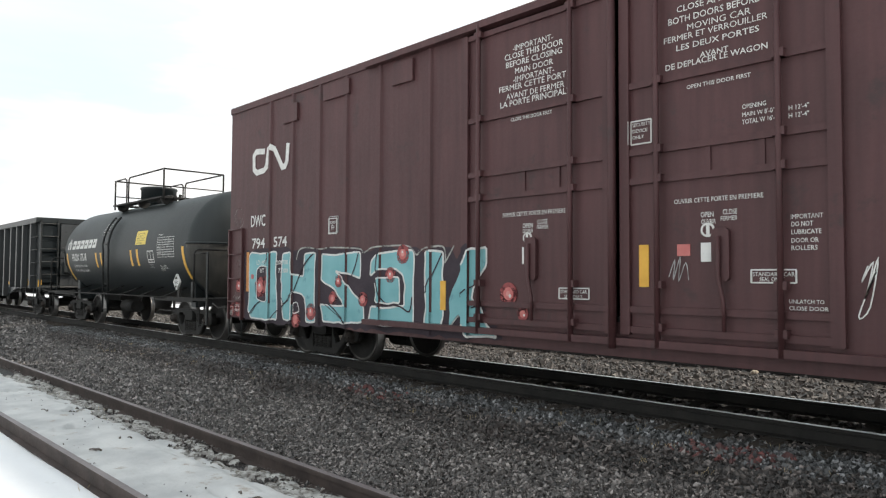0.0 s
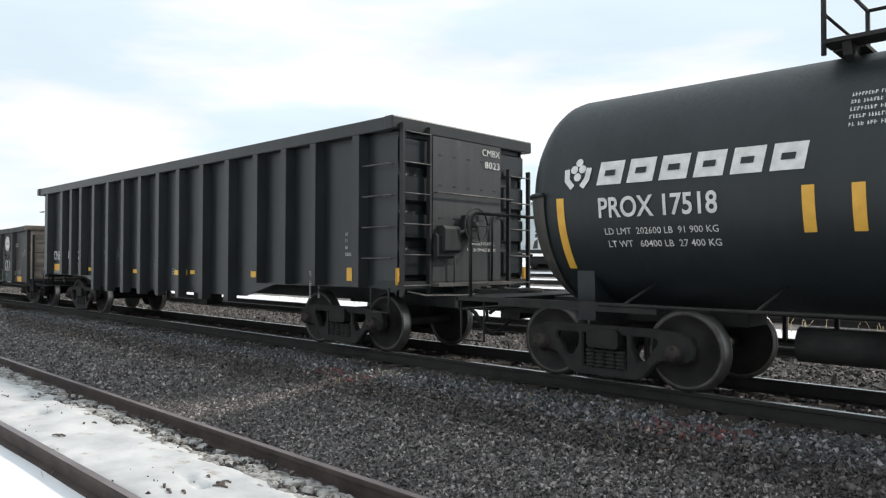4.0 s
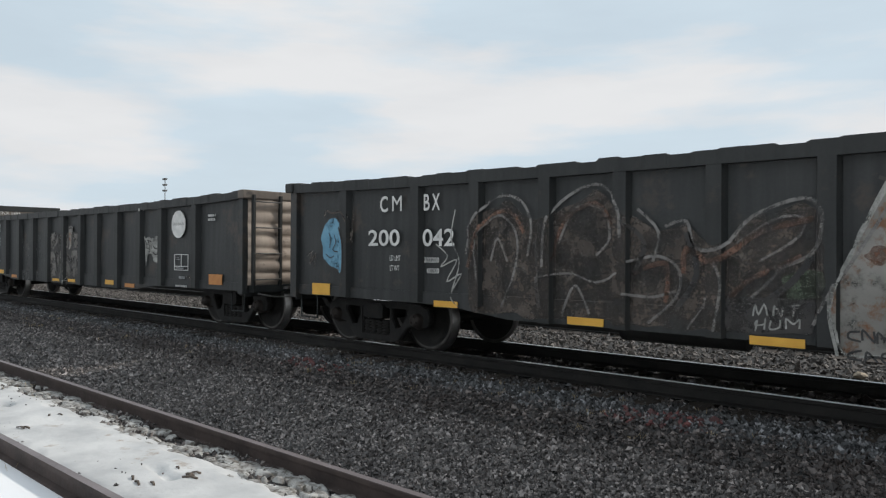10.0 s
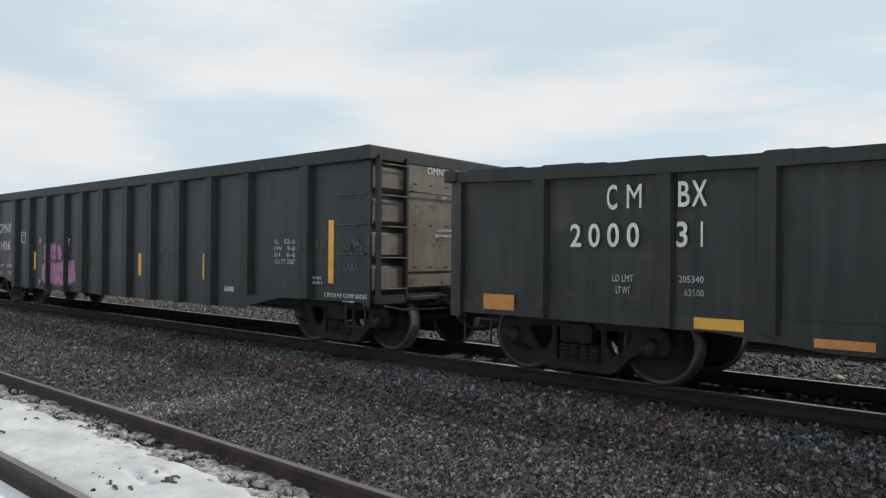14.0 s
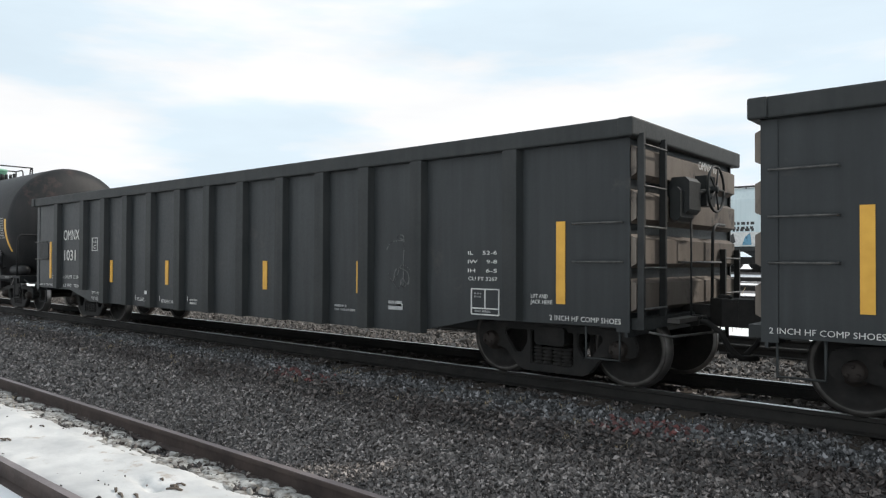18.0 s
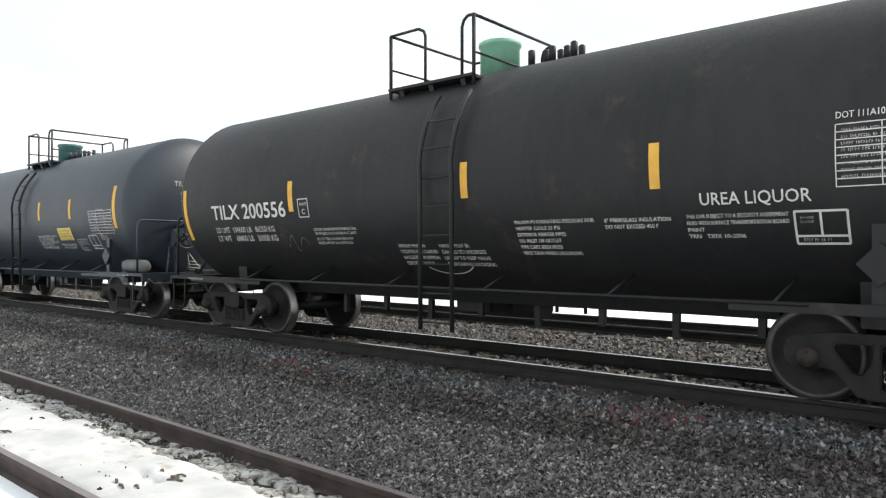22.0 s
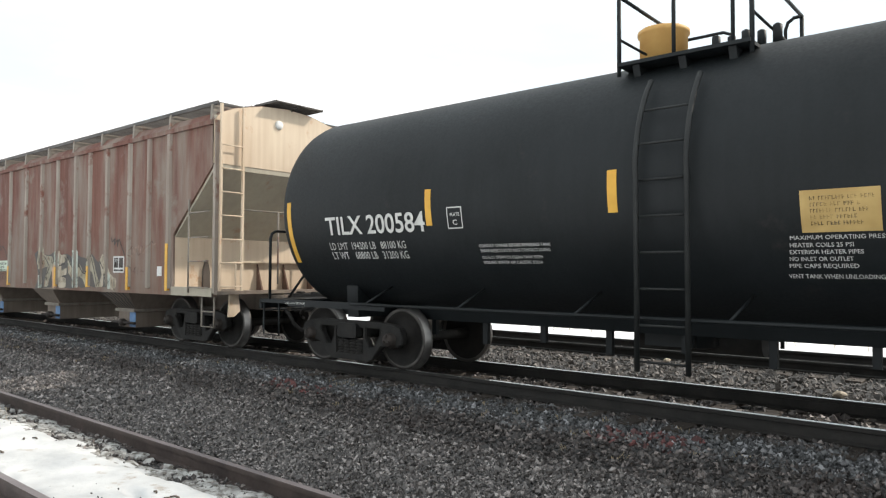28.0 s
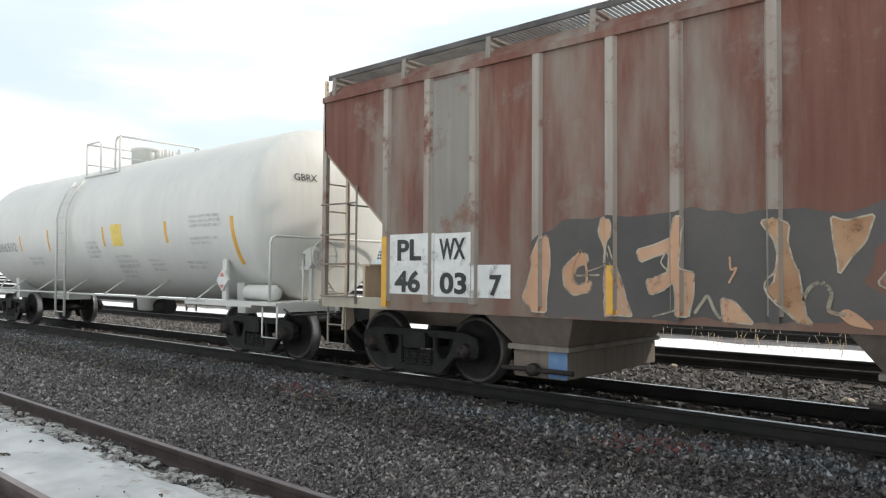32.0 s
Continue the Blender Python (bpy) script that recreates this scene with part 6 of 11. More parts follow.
def stones(name, n, x0, x1, y0, y1, size, material, label, seed, keep=None, lift=0.0):
    """Loose crushed stones, each its own angular lump, strewn over the bed."""
    rg = np.random.default_rng(seed)
    x, y = rg.uniform(x0, x1, n), rg.uniform(y0, y1, n)
    if keep is not None:
        m = keep(x, y)
        x, y = x[m], y[m]
        n = len(x)
    z = np.array([height(a, b) + 0.03 * noise.noise((a * 0.8, b * 0.8, 3.0)) for a, b in zip(x, y)]) + rg.uniform(-0.01, 0.02, n) + lift
    base = np.array([(1, 0, 0), (-1, 0, 0), (0, 1, 0), (0, -1, 0), (0, 0, 1), (0, 0, -1)], float) * 0.72
    v = base[None] * rg.uniform(0.6, 1.2, (n, 6, 1)) + rg.uniform(-0.34, 0.34, (n, 6, 3))
    v *= (size * np.minimum(rg.lognormal(0.0, 0.36, (n, 1, 1)), 1.9)) * rg.uniform(0.7, 1.2, (n, 1, 3))
    a, b = rg.uniform(0, 6.283, n), rg.uniform(-0.9, 0.9, n)
    ca, sa, cb, sb = np.cos(a), np.sin(a), np.cos(b), np.sin(b)
    X = v[..., 0] * cb[:, None] + v[..., 2] * sb[:, None]
    Z = -v[..., 0] * sb[:, None] + v[..., 2] * cb[:, None]
    v = np.stack([X * ca[:, None] - v[..., 1] * sa[:, None], X * sa[:, None] + v[..., 1] * ca[:, None], Z], -1)
    v += np.stack([x, y, z], -1)[:, None]
    tris = np.array([(0, 2, 4), (2, 1, 4), (1, 3, 4), (3, 0, 4), (2, 0, 5), (1, 2, 5), (3, 1, 5), (0, 3, 5)])
    f = (np.arange(n)[:, None, None] * 6 + tris[None]).reshape(-1, 3)
    me = bpy.data.meshes.new(name)
    me.vertices.add(n * 6)
    me.vertices.foreach_set("co", v.ravel())
    me.loops.add(len(f) * 3)
    me.loops.foreach_set("vertex_index", f.ravel().astype(np.int32))
    me.polygons.add(len(f))
    me.polygons.foreach_set("loop_start", np.arange(len(f), dtype=np.int32) * 3)
    me.polygons.foreach_set("use_smooth", np.zeros(len(f), dtype=bool))
    me.update(calc_edges=True)
    me.materials.append(material)
    return tagged(new(name, me), label, "ballast", kind="stuff")


def snow_strip():
    """Old snow lying between the rails of the nearer track, thinning out towards them."""
    vs, fs = [], []
    x0, x1, y0, y1, nx, ny = -30.0, 12.0, 2.2, 3.75, 720, 52
    for i in range(nx + 1):
        for j in range(ny + 1):
            x, y = x0 + (x1 - x0) * i / nx, y0 + (y1 - y0) * j / ny
            e = 0.14 * noise.noise((x * 1.3, 0.0, 7.0)) + 0.12 * noise.noise((x * 3.7, y * 4.5, 2.0)) + 0.07 * noise.noise((x * 9, y * 11, 2.0))
            d = min(y - 2.3 + 0.6 * e, 3.38 + 1.1 * e - y)
            t = max(-1.0, min(1.0, d / 0.16))
            hole = noise.noise((x * 1.6, y * 2.6, 31.0))
            if hole > 0.43:
                t -= (hole - 0.43) * 14
            z = -0.475 + 0.055 * max(-1.0, t) + 0.014 * noise.noise((x * 2.0, y * 2.0, 5.0)) + 0.006 * noise.noise((x * 9, y * 9, 5.0))
            vs.append((x, y, z))
    for i in range(nx):
        for j in range(ny):
            a = i * (ny + 1) + j
            fs.append((a, a + ny + 1, a + ny + 2, a + 1))
    tagged(part("snow_patch", Shape().add(vs, fs, True), SNOW), "melting old snow between the rusty rails", "snow", kind="structure")


def snow_fringe(n, x0, x1, y0, y1, seed):
    """Crusts of dirty snow left among the gravel beside the rail."""
    rr = random.Random(seed)
    vs, fs = [], []
    for k in range(n):
        x, y, r = rr.uniform(x0, x1), rr.uniform(y0, y1), rr.uniform(0.03, 0.11)
        z, a0, c = height(x, y) - 0.005, len(vs), rr.uniform(1.2, 2.6)
        m = 9
        vs.append((x, y, z + 0.045))
        for q, dz in ((0.6, 0.038), (1.0, 0.0)):
            for i in range(m):
                a = 2 * math.pi * i / m
                w = r * q * rr.uniform(0.7, 1.25)
                vs.append((x + c * w * math.cos(a), y + w * math.sin(a), z + dz + rr.uniform(-0.006, 0.006)))
        for i in range(m):
            j = (i + 1) % m
            fs += [(a0, a0 + 1 + i, a0 + 1 + j), (a0 + 1 + i, a0 + 1 + m + i, a0 + 1 + m + j, a0 + 1 + j)]
    tagged(part("snow_crusts", Shape().add(vs, fs, True), DIRTY_SNOW), "crusts of gritty snow melting in the gravel", "snow", kind="stuff")


def bark_bits(n, x0, x1, y0, y1, seed):
    """Dark shreds of bark and grass lying flat on the snow."""
    rr = random.Random(seed)
    s = Shape()
    for k in range(n):
        x, y = rr.uniform(x0, x1), rr.uniform(y0, y1)
        for q in range(rr.randint(1, 4)):
            a, w = rr.uniform(-0.5, 0.5), rr.uniform(0.02, 0.08)
            px, py = x + rr.gauss(0, 0.08), y + rr.gauss(0, 0.03)
            s.tube([(px - w * math.cos(a), py - w * math.sin(a), -0.412), (px, py + 0.006, -0.402), (px + w * math.cos(a), py + w * math.sin(a), -0.412)], rr.uniform(0.006, 0.013), 4)
    tagged(part("bark_shreds", s, BARK), "dark shreds of bark lying on the old snow", "bark", kind="stuff")


def yard_bed(y, top):
    """Low bank of pale ballast under a yard track."""
    s = Shape()
    s.prism([(y - 1.9, top - 0.4), (y - 1.15, top - 0.2), (y + 1.15, top - 0.2), (y + 1.9, top - 0.4)], -420, 190, axis="x")
    tagged(part("yard_ballast_bed", s, YARD_STONE), "pale grey ballast bank under a yard track", "ballast", kind="structure")


def far_hopper(x, y, label, name="parked_hopper", painted=False):
    e = tagged(new(name), label, "hopper wagon", "parked wagons in the yard")
    e.location = (x, y, 0.95)
    h = 8.4
    s = Shape()
    prof = [(-1.5, 1.3), (-1.58, 1.5), (-1.58, 4.3), (-1.35, 4.75), (-0.8, 5.05), (0.8, 5.05), (1.35, 4.75), (1.58, 4.3), (1.58, 1.5), (1.5, 1.3)]
    s.prism([(a, b) for a, b in prof], -h, h, axis="x")
    part("hopper_body", s, PALE_BLUE, e)
    s = Shape()
    s.box(-h, h, -1.6, 1.6, 1.15, 1.42)
    part("side_sill", s, POST_BLACK, e)
    s = Shape()
    s.box(-h + 0.5, h - 0.5, -1.0, -0.3, 5.12, 5.17)
    for k in range(12):
        xx = -h + 0.7 + k * 1.4
        s.box(xx - 0.03, xx + 0.03, -0.95, -0.9, 5.0, 5.15)
    part("running_board", s, GALV, e)
    for bx in (-4.6, 0, 4.6):
        s = Shape()
        s.prism([(bx - 1.9, 1.2), (bx + 1.9, 1.2), (bx + 0.6, 0.45), (bx - 0.6, 0.45)], -1.3, 1.3)
        part("hopper_bay", s, POST_BLACK, e)
    for tx in (-6.6, 6.6):
        s = Shape()
        s.box(tx - 1.0, tx + 1.0, -1.1, 1.1, 0.35, 0.8)
        for wx in (-0.89, 0.89):
            s.spin([(-1.0, 0.44), (-0.9, 0.46), (0.9, 0.46), (1.0, 0.44)], centre=(tx + wx, 0, 0.46), axis="y", n=18)
        part("truck", s, STEEL_DARK, e)
    for sx in (-1, 1):
        s = Shape()
        s.box(min(sx * h, sx * (h + 0.6)), max(sx * h, sx * (h + 0.6)), -0.15, 0.15, 0.8, 1.1)
        part("coupler", s, STEEL_DARK, e)
    rr = random.Random(int(x))
    for k, (a, b, n) in enumerate(((-6.9, 2.75, 2), (-6.9, 2.35, 1), (-3.2, 2.3, 1), (-2.0, 2.5, 3), (4.6, 2.6, 3))):
        s = Shape()
        for i in range(n):
            xx = a
            while xx < a + 1.1:
                w = rr.uniform(0.12, 0.3)
                s.box(xx, xx + w, -1.586, -1.579, b - i * 0.28, b - i * 0.28 + 0.17)
                xx += w + 0.09
        tagged(part("small_print", s, DARKTXT, e), kind="stuff")
    if painted:
        s = Shape()
        s.box(-h + 0.3, -h + 7.5, -1.585, -1.579, 1.45, 2.3)
        g = part("painted_band", s, WHITE, e)
        for k in range(9):
            x0 = -h + 0.5 + k * 0.78
            w = rr.uniform(0.3, 0.65)
            s = Shape()
            s.flat([(x0, 1.5), (x0 + w, 1.5 + rr.uniform(0, 0.2)), (x0 + w * rr.uniform(0.6, 1.1), 2.25), (x0 + w * 0.3, 2.0 + rr.uniform(0, 0.25))], -1.585, thick=0.006)
            part("painted_letter", s, (TAG_BLUE, DARKTXT)[k % 2], g)
    return e


def bare_tree(x, y, hgt, seed):
    rr = random.Random(seed)
    s = Shape()

    def grow(p, d, ln, r, depth):
        pts = [p]
        for k in range(3):
            d = (d + Vector((rr.uniform(-0.16, 0.16), rr.uniform(-0.16, 0.16), rr.uniform(-0.02, 0.12)))).normalized()
            p = p + d * ln / 3
            pts.append(p)
        s.tube(pts, r, 5 if depth < 2 else 3)
        if depth < 4:
            for k in range(rr.randint(3, 4)):
                a = rr.uniform(0, 6.28)
                q = pts[rr.randint(1, 3)]
                nd = (d * 0.75 + Vector((math.cos(a) * 0.65, math.sin(a) * 0.65, rr.uniform(0, 0.4)))).normalized()
                grow(q, nd, ln * rr.uniform(0.55, 0.75), r * 0.55, depth + 1)
    e = tagged(new("bare_tree"), "leafless tree beyond the rail yard", "tree", "trees beyond the yard")
    e.location = (x, y, 0.75)
    grow(Vector((0, 0, 0)), Vector((0, 0, 1)), hgt * 0.5, 0.18, 0)
    part("trunk_and_limbs", s, BARK, e)
    return e


def mast(x, y, hgt):
    e = tagged(new("floodlight_mast"), "tall thin lighting mast beyond the yard", "light mast")
    e.location = (x, y, 0.75)
    part("pole", Shape().spin([(0, 0.12), (hgt, 0.06)], axis="z", n=10), GALV, e)
    for k in range(3):
        s = Shape()
        z = hgt - 0.3 - k * 1.0
        s.box(-0.6, 0.6, -0.05, 0.05, z - 0.04, z + 0.04)
        part("crossarm", s, GALV, e)
        for x_ in (-0.5, -0.17, 0.17, 0.5):
            part("lamp_head", Shape().box(x_ - 0.1, x_ + 0.1, -0.2, 0.1, z + 0.04, z + 0.26), GALV, e)
    return e


truck_meshes()
ground()


def dry_stalks(n, x0, x1, y0, y1, hgt, label, seed, name="dry_stalks", fine=0.006, tuft=1, spread=0.03):
    rr = random.Random(seed)
    s = Shape()
    for k in range(n // tuft):
        cx, cy = rr.uniform(x0, x1), rr.uniform(y0, y1)
        for q in range(tuft):
            x, y = cx + rr.gauss(0, spread), cy + rr.gauss(0, spread)
            z = height(x, y) - 0.03
            hh = hgt * rr.uniform(0.4, 1.2)
            a, lean = rr.uniform(0, 6.28), rr.uniform(0.05, 0.55) * hh
            p = [Vector((x, y, z)), Vector((x + 0.35 * lean * math.cos(a), y + 0.35 * lean * math.sin(a), z + 0.6 * hh)), Vector((x + lean * math.cos(a), y + lean * math.sin(a), z + hh))]
            s.tube(p, fine, 3)
    return tagged(part(name, s, STRAW), label, "dry grass", kind="stuff")


def rock(x, y, z, r, material, label, seed):
    rr = random.Random(seed)
    bm = bmesh.new()
    bmesh.ops.create_icosphere(bm, subdivisions=2, radius=r)
    for v in bm.verts:
        v.co *= 1 + 0.35 * noise.noise(v.co * (1.6 / r) + Vector((seed, 0, 0)))
        v.co.z *= 0.62
    me = bpy.data.meshes.new("rock")
    bm.to_mesh(me)
    bm.free()
    me.materials.append(material)
    ob = tagged(new("rock", me), label, "rock")
    ob.location = (x, y, z)


def spray_mark(x0, x1, y0, y1, n, label, seed):
    """Marking paint sprayed over the tops of a patch of stones."""
    rg = np.random.default_rng(seed)
    return stones("sprayed_stones", n, x0, x1, y0, y1, 0.04, SPRAY_STONE, label, seed, lift=0.012)


SPRAY_STONE = mat("red_sprayed_stone", (0.06, 0.035, 0.035), (0.2, 0.075, 0.07), 3.0, 0.8, island=True)
PALE_ROCK = mat("pale_tan_stone", (0.4, 0.33, 0.25), (0.55, 0.47, 0.37), 8.0, 0.85, bump=0.4)


def snow_lump(x, y, r, seed):
    bm = bmesh.new()
    bmesh.ops.create_icosphere(bm, subdivisions=3, radius=r)
    for v in bm.verts:
        v.co *= 1 + 0.45 * noise.noise(v.co * (1.3 / r) + Vector((seed, 3, 0)))
        v.co.z *= 0.28
    me = bpy.data.meshes.new("snow_lump")
    bm.to_mesh(me)
    bm.free()
    me.materials.append(SNOW)
    for p in me.polygons:
        p.use_smooth = True
    tagged(new("snow_lump", me), "small lump of old snow on the ballast", "snow", "lumps of snow").location = (x, y, height(x, y) + 0.01)
track(TRACK_Y, 0.0, -400, 160, RAIL_DARK, SHINE, ties=True, label="main track with oily rails on dark ballast", tie_x=(-30, 14))
track(3.01, -0.325, -400, 160, RUST, RUST_TOP, label="rusty nearer track with snow between its rails")
track(13.58, 0.0, -400, 160, RAIL_DARK, RAIL_DARK, ties=True, label="second track behind the train", tie_x=(-34, 2))
for yy in (19.0, 24.0, 29.5, 35.5, 46.0):
    yard_bed(yy, height(0, yy) + 0.2)
    track(yy, height(0, yy) + 0.2, -500, 200, RAIL_DARK, RAIL_DARK, label="yard track in the snow", ties=None)
snow_strip()
near = lambda x, y: (x > -4.0 * y - 0.5) & (x < -0.2 * y + 0.4)
stones("near_ballast", 82000, -10, 1, 3.72, 5.9, 0.0225, STONE, "crushed grey stone between the two tracks", 5, keep=near)
stones("trackside_ballast", 44000, -25, -10, 3.72, 5.9, 0.031, STONE, "crushed grey stone beside the main track", 28, keep=near)
stones("gauge_gravel", 26000, -22, 0.5, 2.3, 3.72, 0.024, STONE_DARK, "dark gravel showing at the edges of the snow", 19, keep=lambda x, y: (x > -3.0 * y - 2) & ((y > 3.1) | (y < 2.55)))
stones("oily_ballast", 46000, -24, 1, 5.6, 6.75, 0.0265, STONE_DARK, "dark brown dirty stone between the tracks", 16, keep=near)
stones("bluish_ballast", 42000, -26, 1, 6.5, 7.5, 0.028, STONE_BLUE, "bluish crushed stone on the shoulder of the main track", 17, keep=near)
# Darkest strip: shade under the wagon sides is put into the stone colour.
stones("sooty_ballast", 12000, -26, 1, 7.3, 7.64, 0.029, STONE_DARK, "oily stone along the main rail, darkened for the train's shade", 18, keep=near)
stones("distant_ballast", 36000, -60, -13, 3.72, 7.6, 0.05, STONE, "crushed grey stone along the near side of the main track", 15, keep=lambda x, y: x < -4.0 * y + 1.0)
stones("passed_ballast", 20000, -2, 12, 3.72, 7.6, 0.045, STONE, "crushed grey stone farther along the track", 25, keep=lambda x, y: x > -0.2 * y + 0.35)
for k, (x, y, r) in enumerate(((-5.0, 3.98, 0.1), (-4.25, 3.95, 0.08), (-3.6, 3.93, 0.07), (-7.6, 3.97, 0.08), (-4.7, 4.05, 0.05), (-2.9, 3.95, 0.08), (-9.5, 3.96, 0.09))):
    snow_lump(x, y, r, k)
stones("bed_ballast", 14000, -34, 1, 7.75, 9.15, 0.042, STONE_DARK, "dark crushed stone between the main rails", 6, keep=lambda x, y: (x > -4.0 * y))
stones("far_ballast", 52000, -48, 1, 9.25, 15.2, 0.046, STONE_FAR, "brownish crushed stone behind the train", 7, keep=lambda x, y: (x > -4.2 * y) & (x < -0.05 * y))
stones("snow_grit", 420, -16, 0.5, 2.35, 3.4, 0.0115, STONE_DARK, "dark grit and bits of bark lying on the old snow", 27, keep=lambda x, y: np.sin(x * 2.1 + 3 * y) + np.sin(x * 0.7 - 5 * y) > 0.2, lift=0.072)
snow_fringe(420, -16, 1.0, 3.3, 3.72, 41)
bark_bits(9, -12, 0.0, 2.45, 3.15, 42)
for k in range(6):
    far_hopper(-62 + k * 18.1, 46.0, "pale blue-grey covered hopper parked in the yard", painted=k in (2, 3, 4))
for k in range(16):
    bare_tree(-120 + k * 9.5 + (k * 37 % 7), 95 + (k * 53 % 31), 9 + (k * 29 % 5), k)
mast(-118, 60, 13.2)
dry_stalks(600, -34, 4, 16.6, 19.0, 0.3, "thin dry weed stalks standing in the snow", 3)
dry_stalks(700, -40, 4, 20.5, 27, 0.35, "thin dry weeds between the snowy yard tracks", 4)
dry_stalks(500, -20, 0, 5.9, 7.3, 0.09, "pale dry grass wisps in the ballast", 5, name="grass_wisps", fine=0.0022, tuft=10)
dry_stalks(260, -20, 0, 2.1, 3.6, 0.1, "dry grass blades in the old snow", 6, name="grass_blades", fine=0.002, tuft=4)
spray_mark(-9.0, -7.6, 6.35, 6.75, 90, "stones with faded red spray paint", 8)
spray_mark(-3.6, -2.5, 6.45, 6.95, 120, "stones with red spray paint beside the rail", 9)
rock(-2.05, 10.6, -0.15, 0.085, PALE_ROCK, "pale tan rock lying on the ballast", 2)
rock(-5.2, 12.5, -0.14, 0.06, PALE_ROCK, "small pale rock lying on the ballast", 5)

box = boxcar()
acid_RAD, acid_ZC, t1_RAD, t1_ZC = 1.375, 2.24, 1.62, 2.415
t2_RAD, t2_ZC, t3_RAD, t3_ZC, t4_RAD, t4_ZC = 1.58, 2.415, 1.58, 2.415, 1.62, 2.54
acid = tank_car("acid_tank_wagon", -20.75, 4.67, acid_RAD, acid_ZC, (-16.5, -24.79), "black tank wagon with white block lettering and yellow placard", TANK_BLACK, steel=STEEL_DARK, dome=TANK_BLACK, half=6.05, head=0.58, shield=True, rail_box=(-1.7, 1.95), zp=3.6, hr=0.78, ry=0.85, gap=(0.26, 0.3), dome_r=0.5, dome_h=0.52, dome_x=-0.5, bands=0.8, ladder_x=(-0.8, -0.37), sign=PAPER, rail_x=5.3, hand_brake=False)
g1 = gondola("gondola", -35.75, 15.49, 3.57, 1.06, (-42.84, -41.62, -40.89, -40.18, -39.29, -38.38, -37.45, -36.51, -35.58, -34.62, -33.6, -32.6, -31.6, -30.7, -29.85, -28.75), "tall clean black ribbed gondola with amber reflectors", (-41.7, -29.86), deep=0.8, post_d=0.17, post_w=0.16, yo=1.63, legs=0.7, paint=BLACK_CLEAN, post_paint=POST_CLEAN)
g2 = gondola("gondola", -52.35, 15.55, 2.52, 0.78, (-46.05, -47.38, -48.42, -49.42, -50.42, -51.42, -52.46, -53.44, -54.43, -55.37, -56.4, -57.42, -58.87), "low battered gondola with white spray-painted lettering", (-45.9, -58.8), paint=BLACK_OLD, post_paint=POST_OLD, dented=True, deep=0.64, post_w=0.15, post_d=0.1, yo=1.67, chord=0.15, sag=0.065)
g3 = gondola("gondola", -69.4, 15.7, 2.5, 0.75, (-76.0, -74.54, -73.56, -72.5, -71.45, -70.43, -69.4, -68.38, -67.45, -66.42, -65.37, -64.45, -63.13), "low battered dark gondola with a round white emblem", (-62.76, -75.82), paint=BLACK_OLD, post_paint=POST_OLD, dented=True, deep=0.62, post_w=0.15, post_d=0.1, yo=1.67, chord=0.15, sag=0.08)
g4 = gondola("gondola", -86.9, 16.1, 2.97, 0.77, (-80.19, -81.72, -82.81, -83.87, -84.91, -85.9, -86.99, -87.97, -88.93, -89.95, -90.98, -91.95, -93.45), "black ribbed gondola with pink spray paint", (-80.03, -93.42), deep=0.53, knee=(2.05, 3.1), post_d=0.1, post_w=0.2, end_paint=END_TAN)
g5 = gondola("gondola", -104.29, 15.95, 2.96, 0.76, (-110.94, -109.5, -108.46, -107.43, -106.42, -105.33, -104.33, -103.29, -102.2, -101.22, -100.26, -99.26, -97.76), "black ribbed gondola with tall amber reflector bars", (-97.54, -110.35), deep=0.51, knee=(1.95, 3.05), post_d=0.1, post_w=0.2, end_paint=END_TAN)
t1 = tank_car("tank_wagon", -120.32, 6.03, t1_RAD, t1_ZC, (-115.03, -125.5), "sooty black tank wagon with a green valve housing", TANK_RUST, dome=GREEN, head=0.5, zp=3.8, hr=0.83, ry=1.0, half=6.7, rail_box=(-1.24, 0.31), dome_r=0.29, dome_x=0.02, ladder_x=(-0.03, 0.5), channel=0.74)
t2 = tank_car("tank_wagon", -134.81, 5.91, t2_RAD, t2_ZC, (-129.85, -139.95), "grey tank wagon with a teal valve housing", TANK_GREY, dome=TEALDARK, head=0.5, zp=3.8, hr=0.83, ry=1.0, half=6.7, rail_box=(-0.77, 0.81), dome_r=0.3, dome_x=-0.55, ladder_x=(-0.03, 0.5), reservoir=GREY_SALVAGE, channel=0.74)
t3 = tank_car("tank_wagon", -149.81, 5.91, t3_RAD, t3_ZC, (-144.35, -154.8), "black tank wagon with an orange valve housing", TANK_JET, dome=HOP_ORANGE, head=0.5, zp=3.8, hr=0.83, ry=1.0, half=6.7, rail_box=(-0.53, 0.93), dome_r=0.29, dome_x=-0.42, ladder_x=(-0.03, 0.5), channel=0.74)
hop = hopper()
t4 = tank_car("tank_wagon", -185.4, 6.45, t4_RAD, t4_ZC, (-179.37, -191.4), "white tank wagon with amber reflectors", TANK_WHITE, steel=TANK_WHITE, dome=TANK_WHITE, head=0.55, zp=3.8, hr=0.83, ry=1.0, half=7.3, rail_box=(-1.25, 0.51), dome_x=-0.1, dome_r=0.4, dome_h=0.36, ladder_x=(-1.15, -0.65), sign=PAPER)

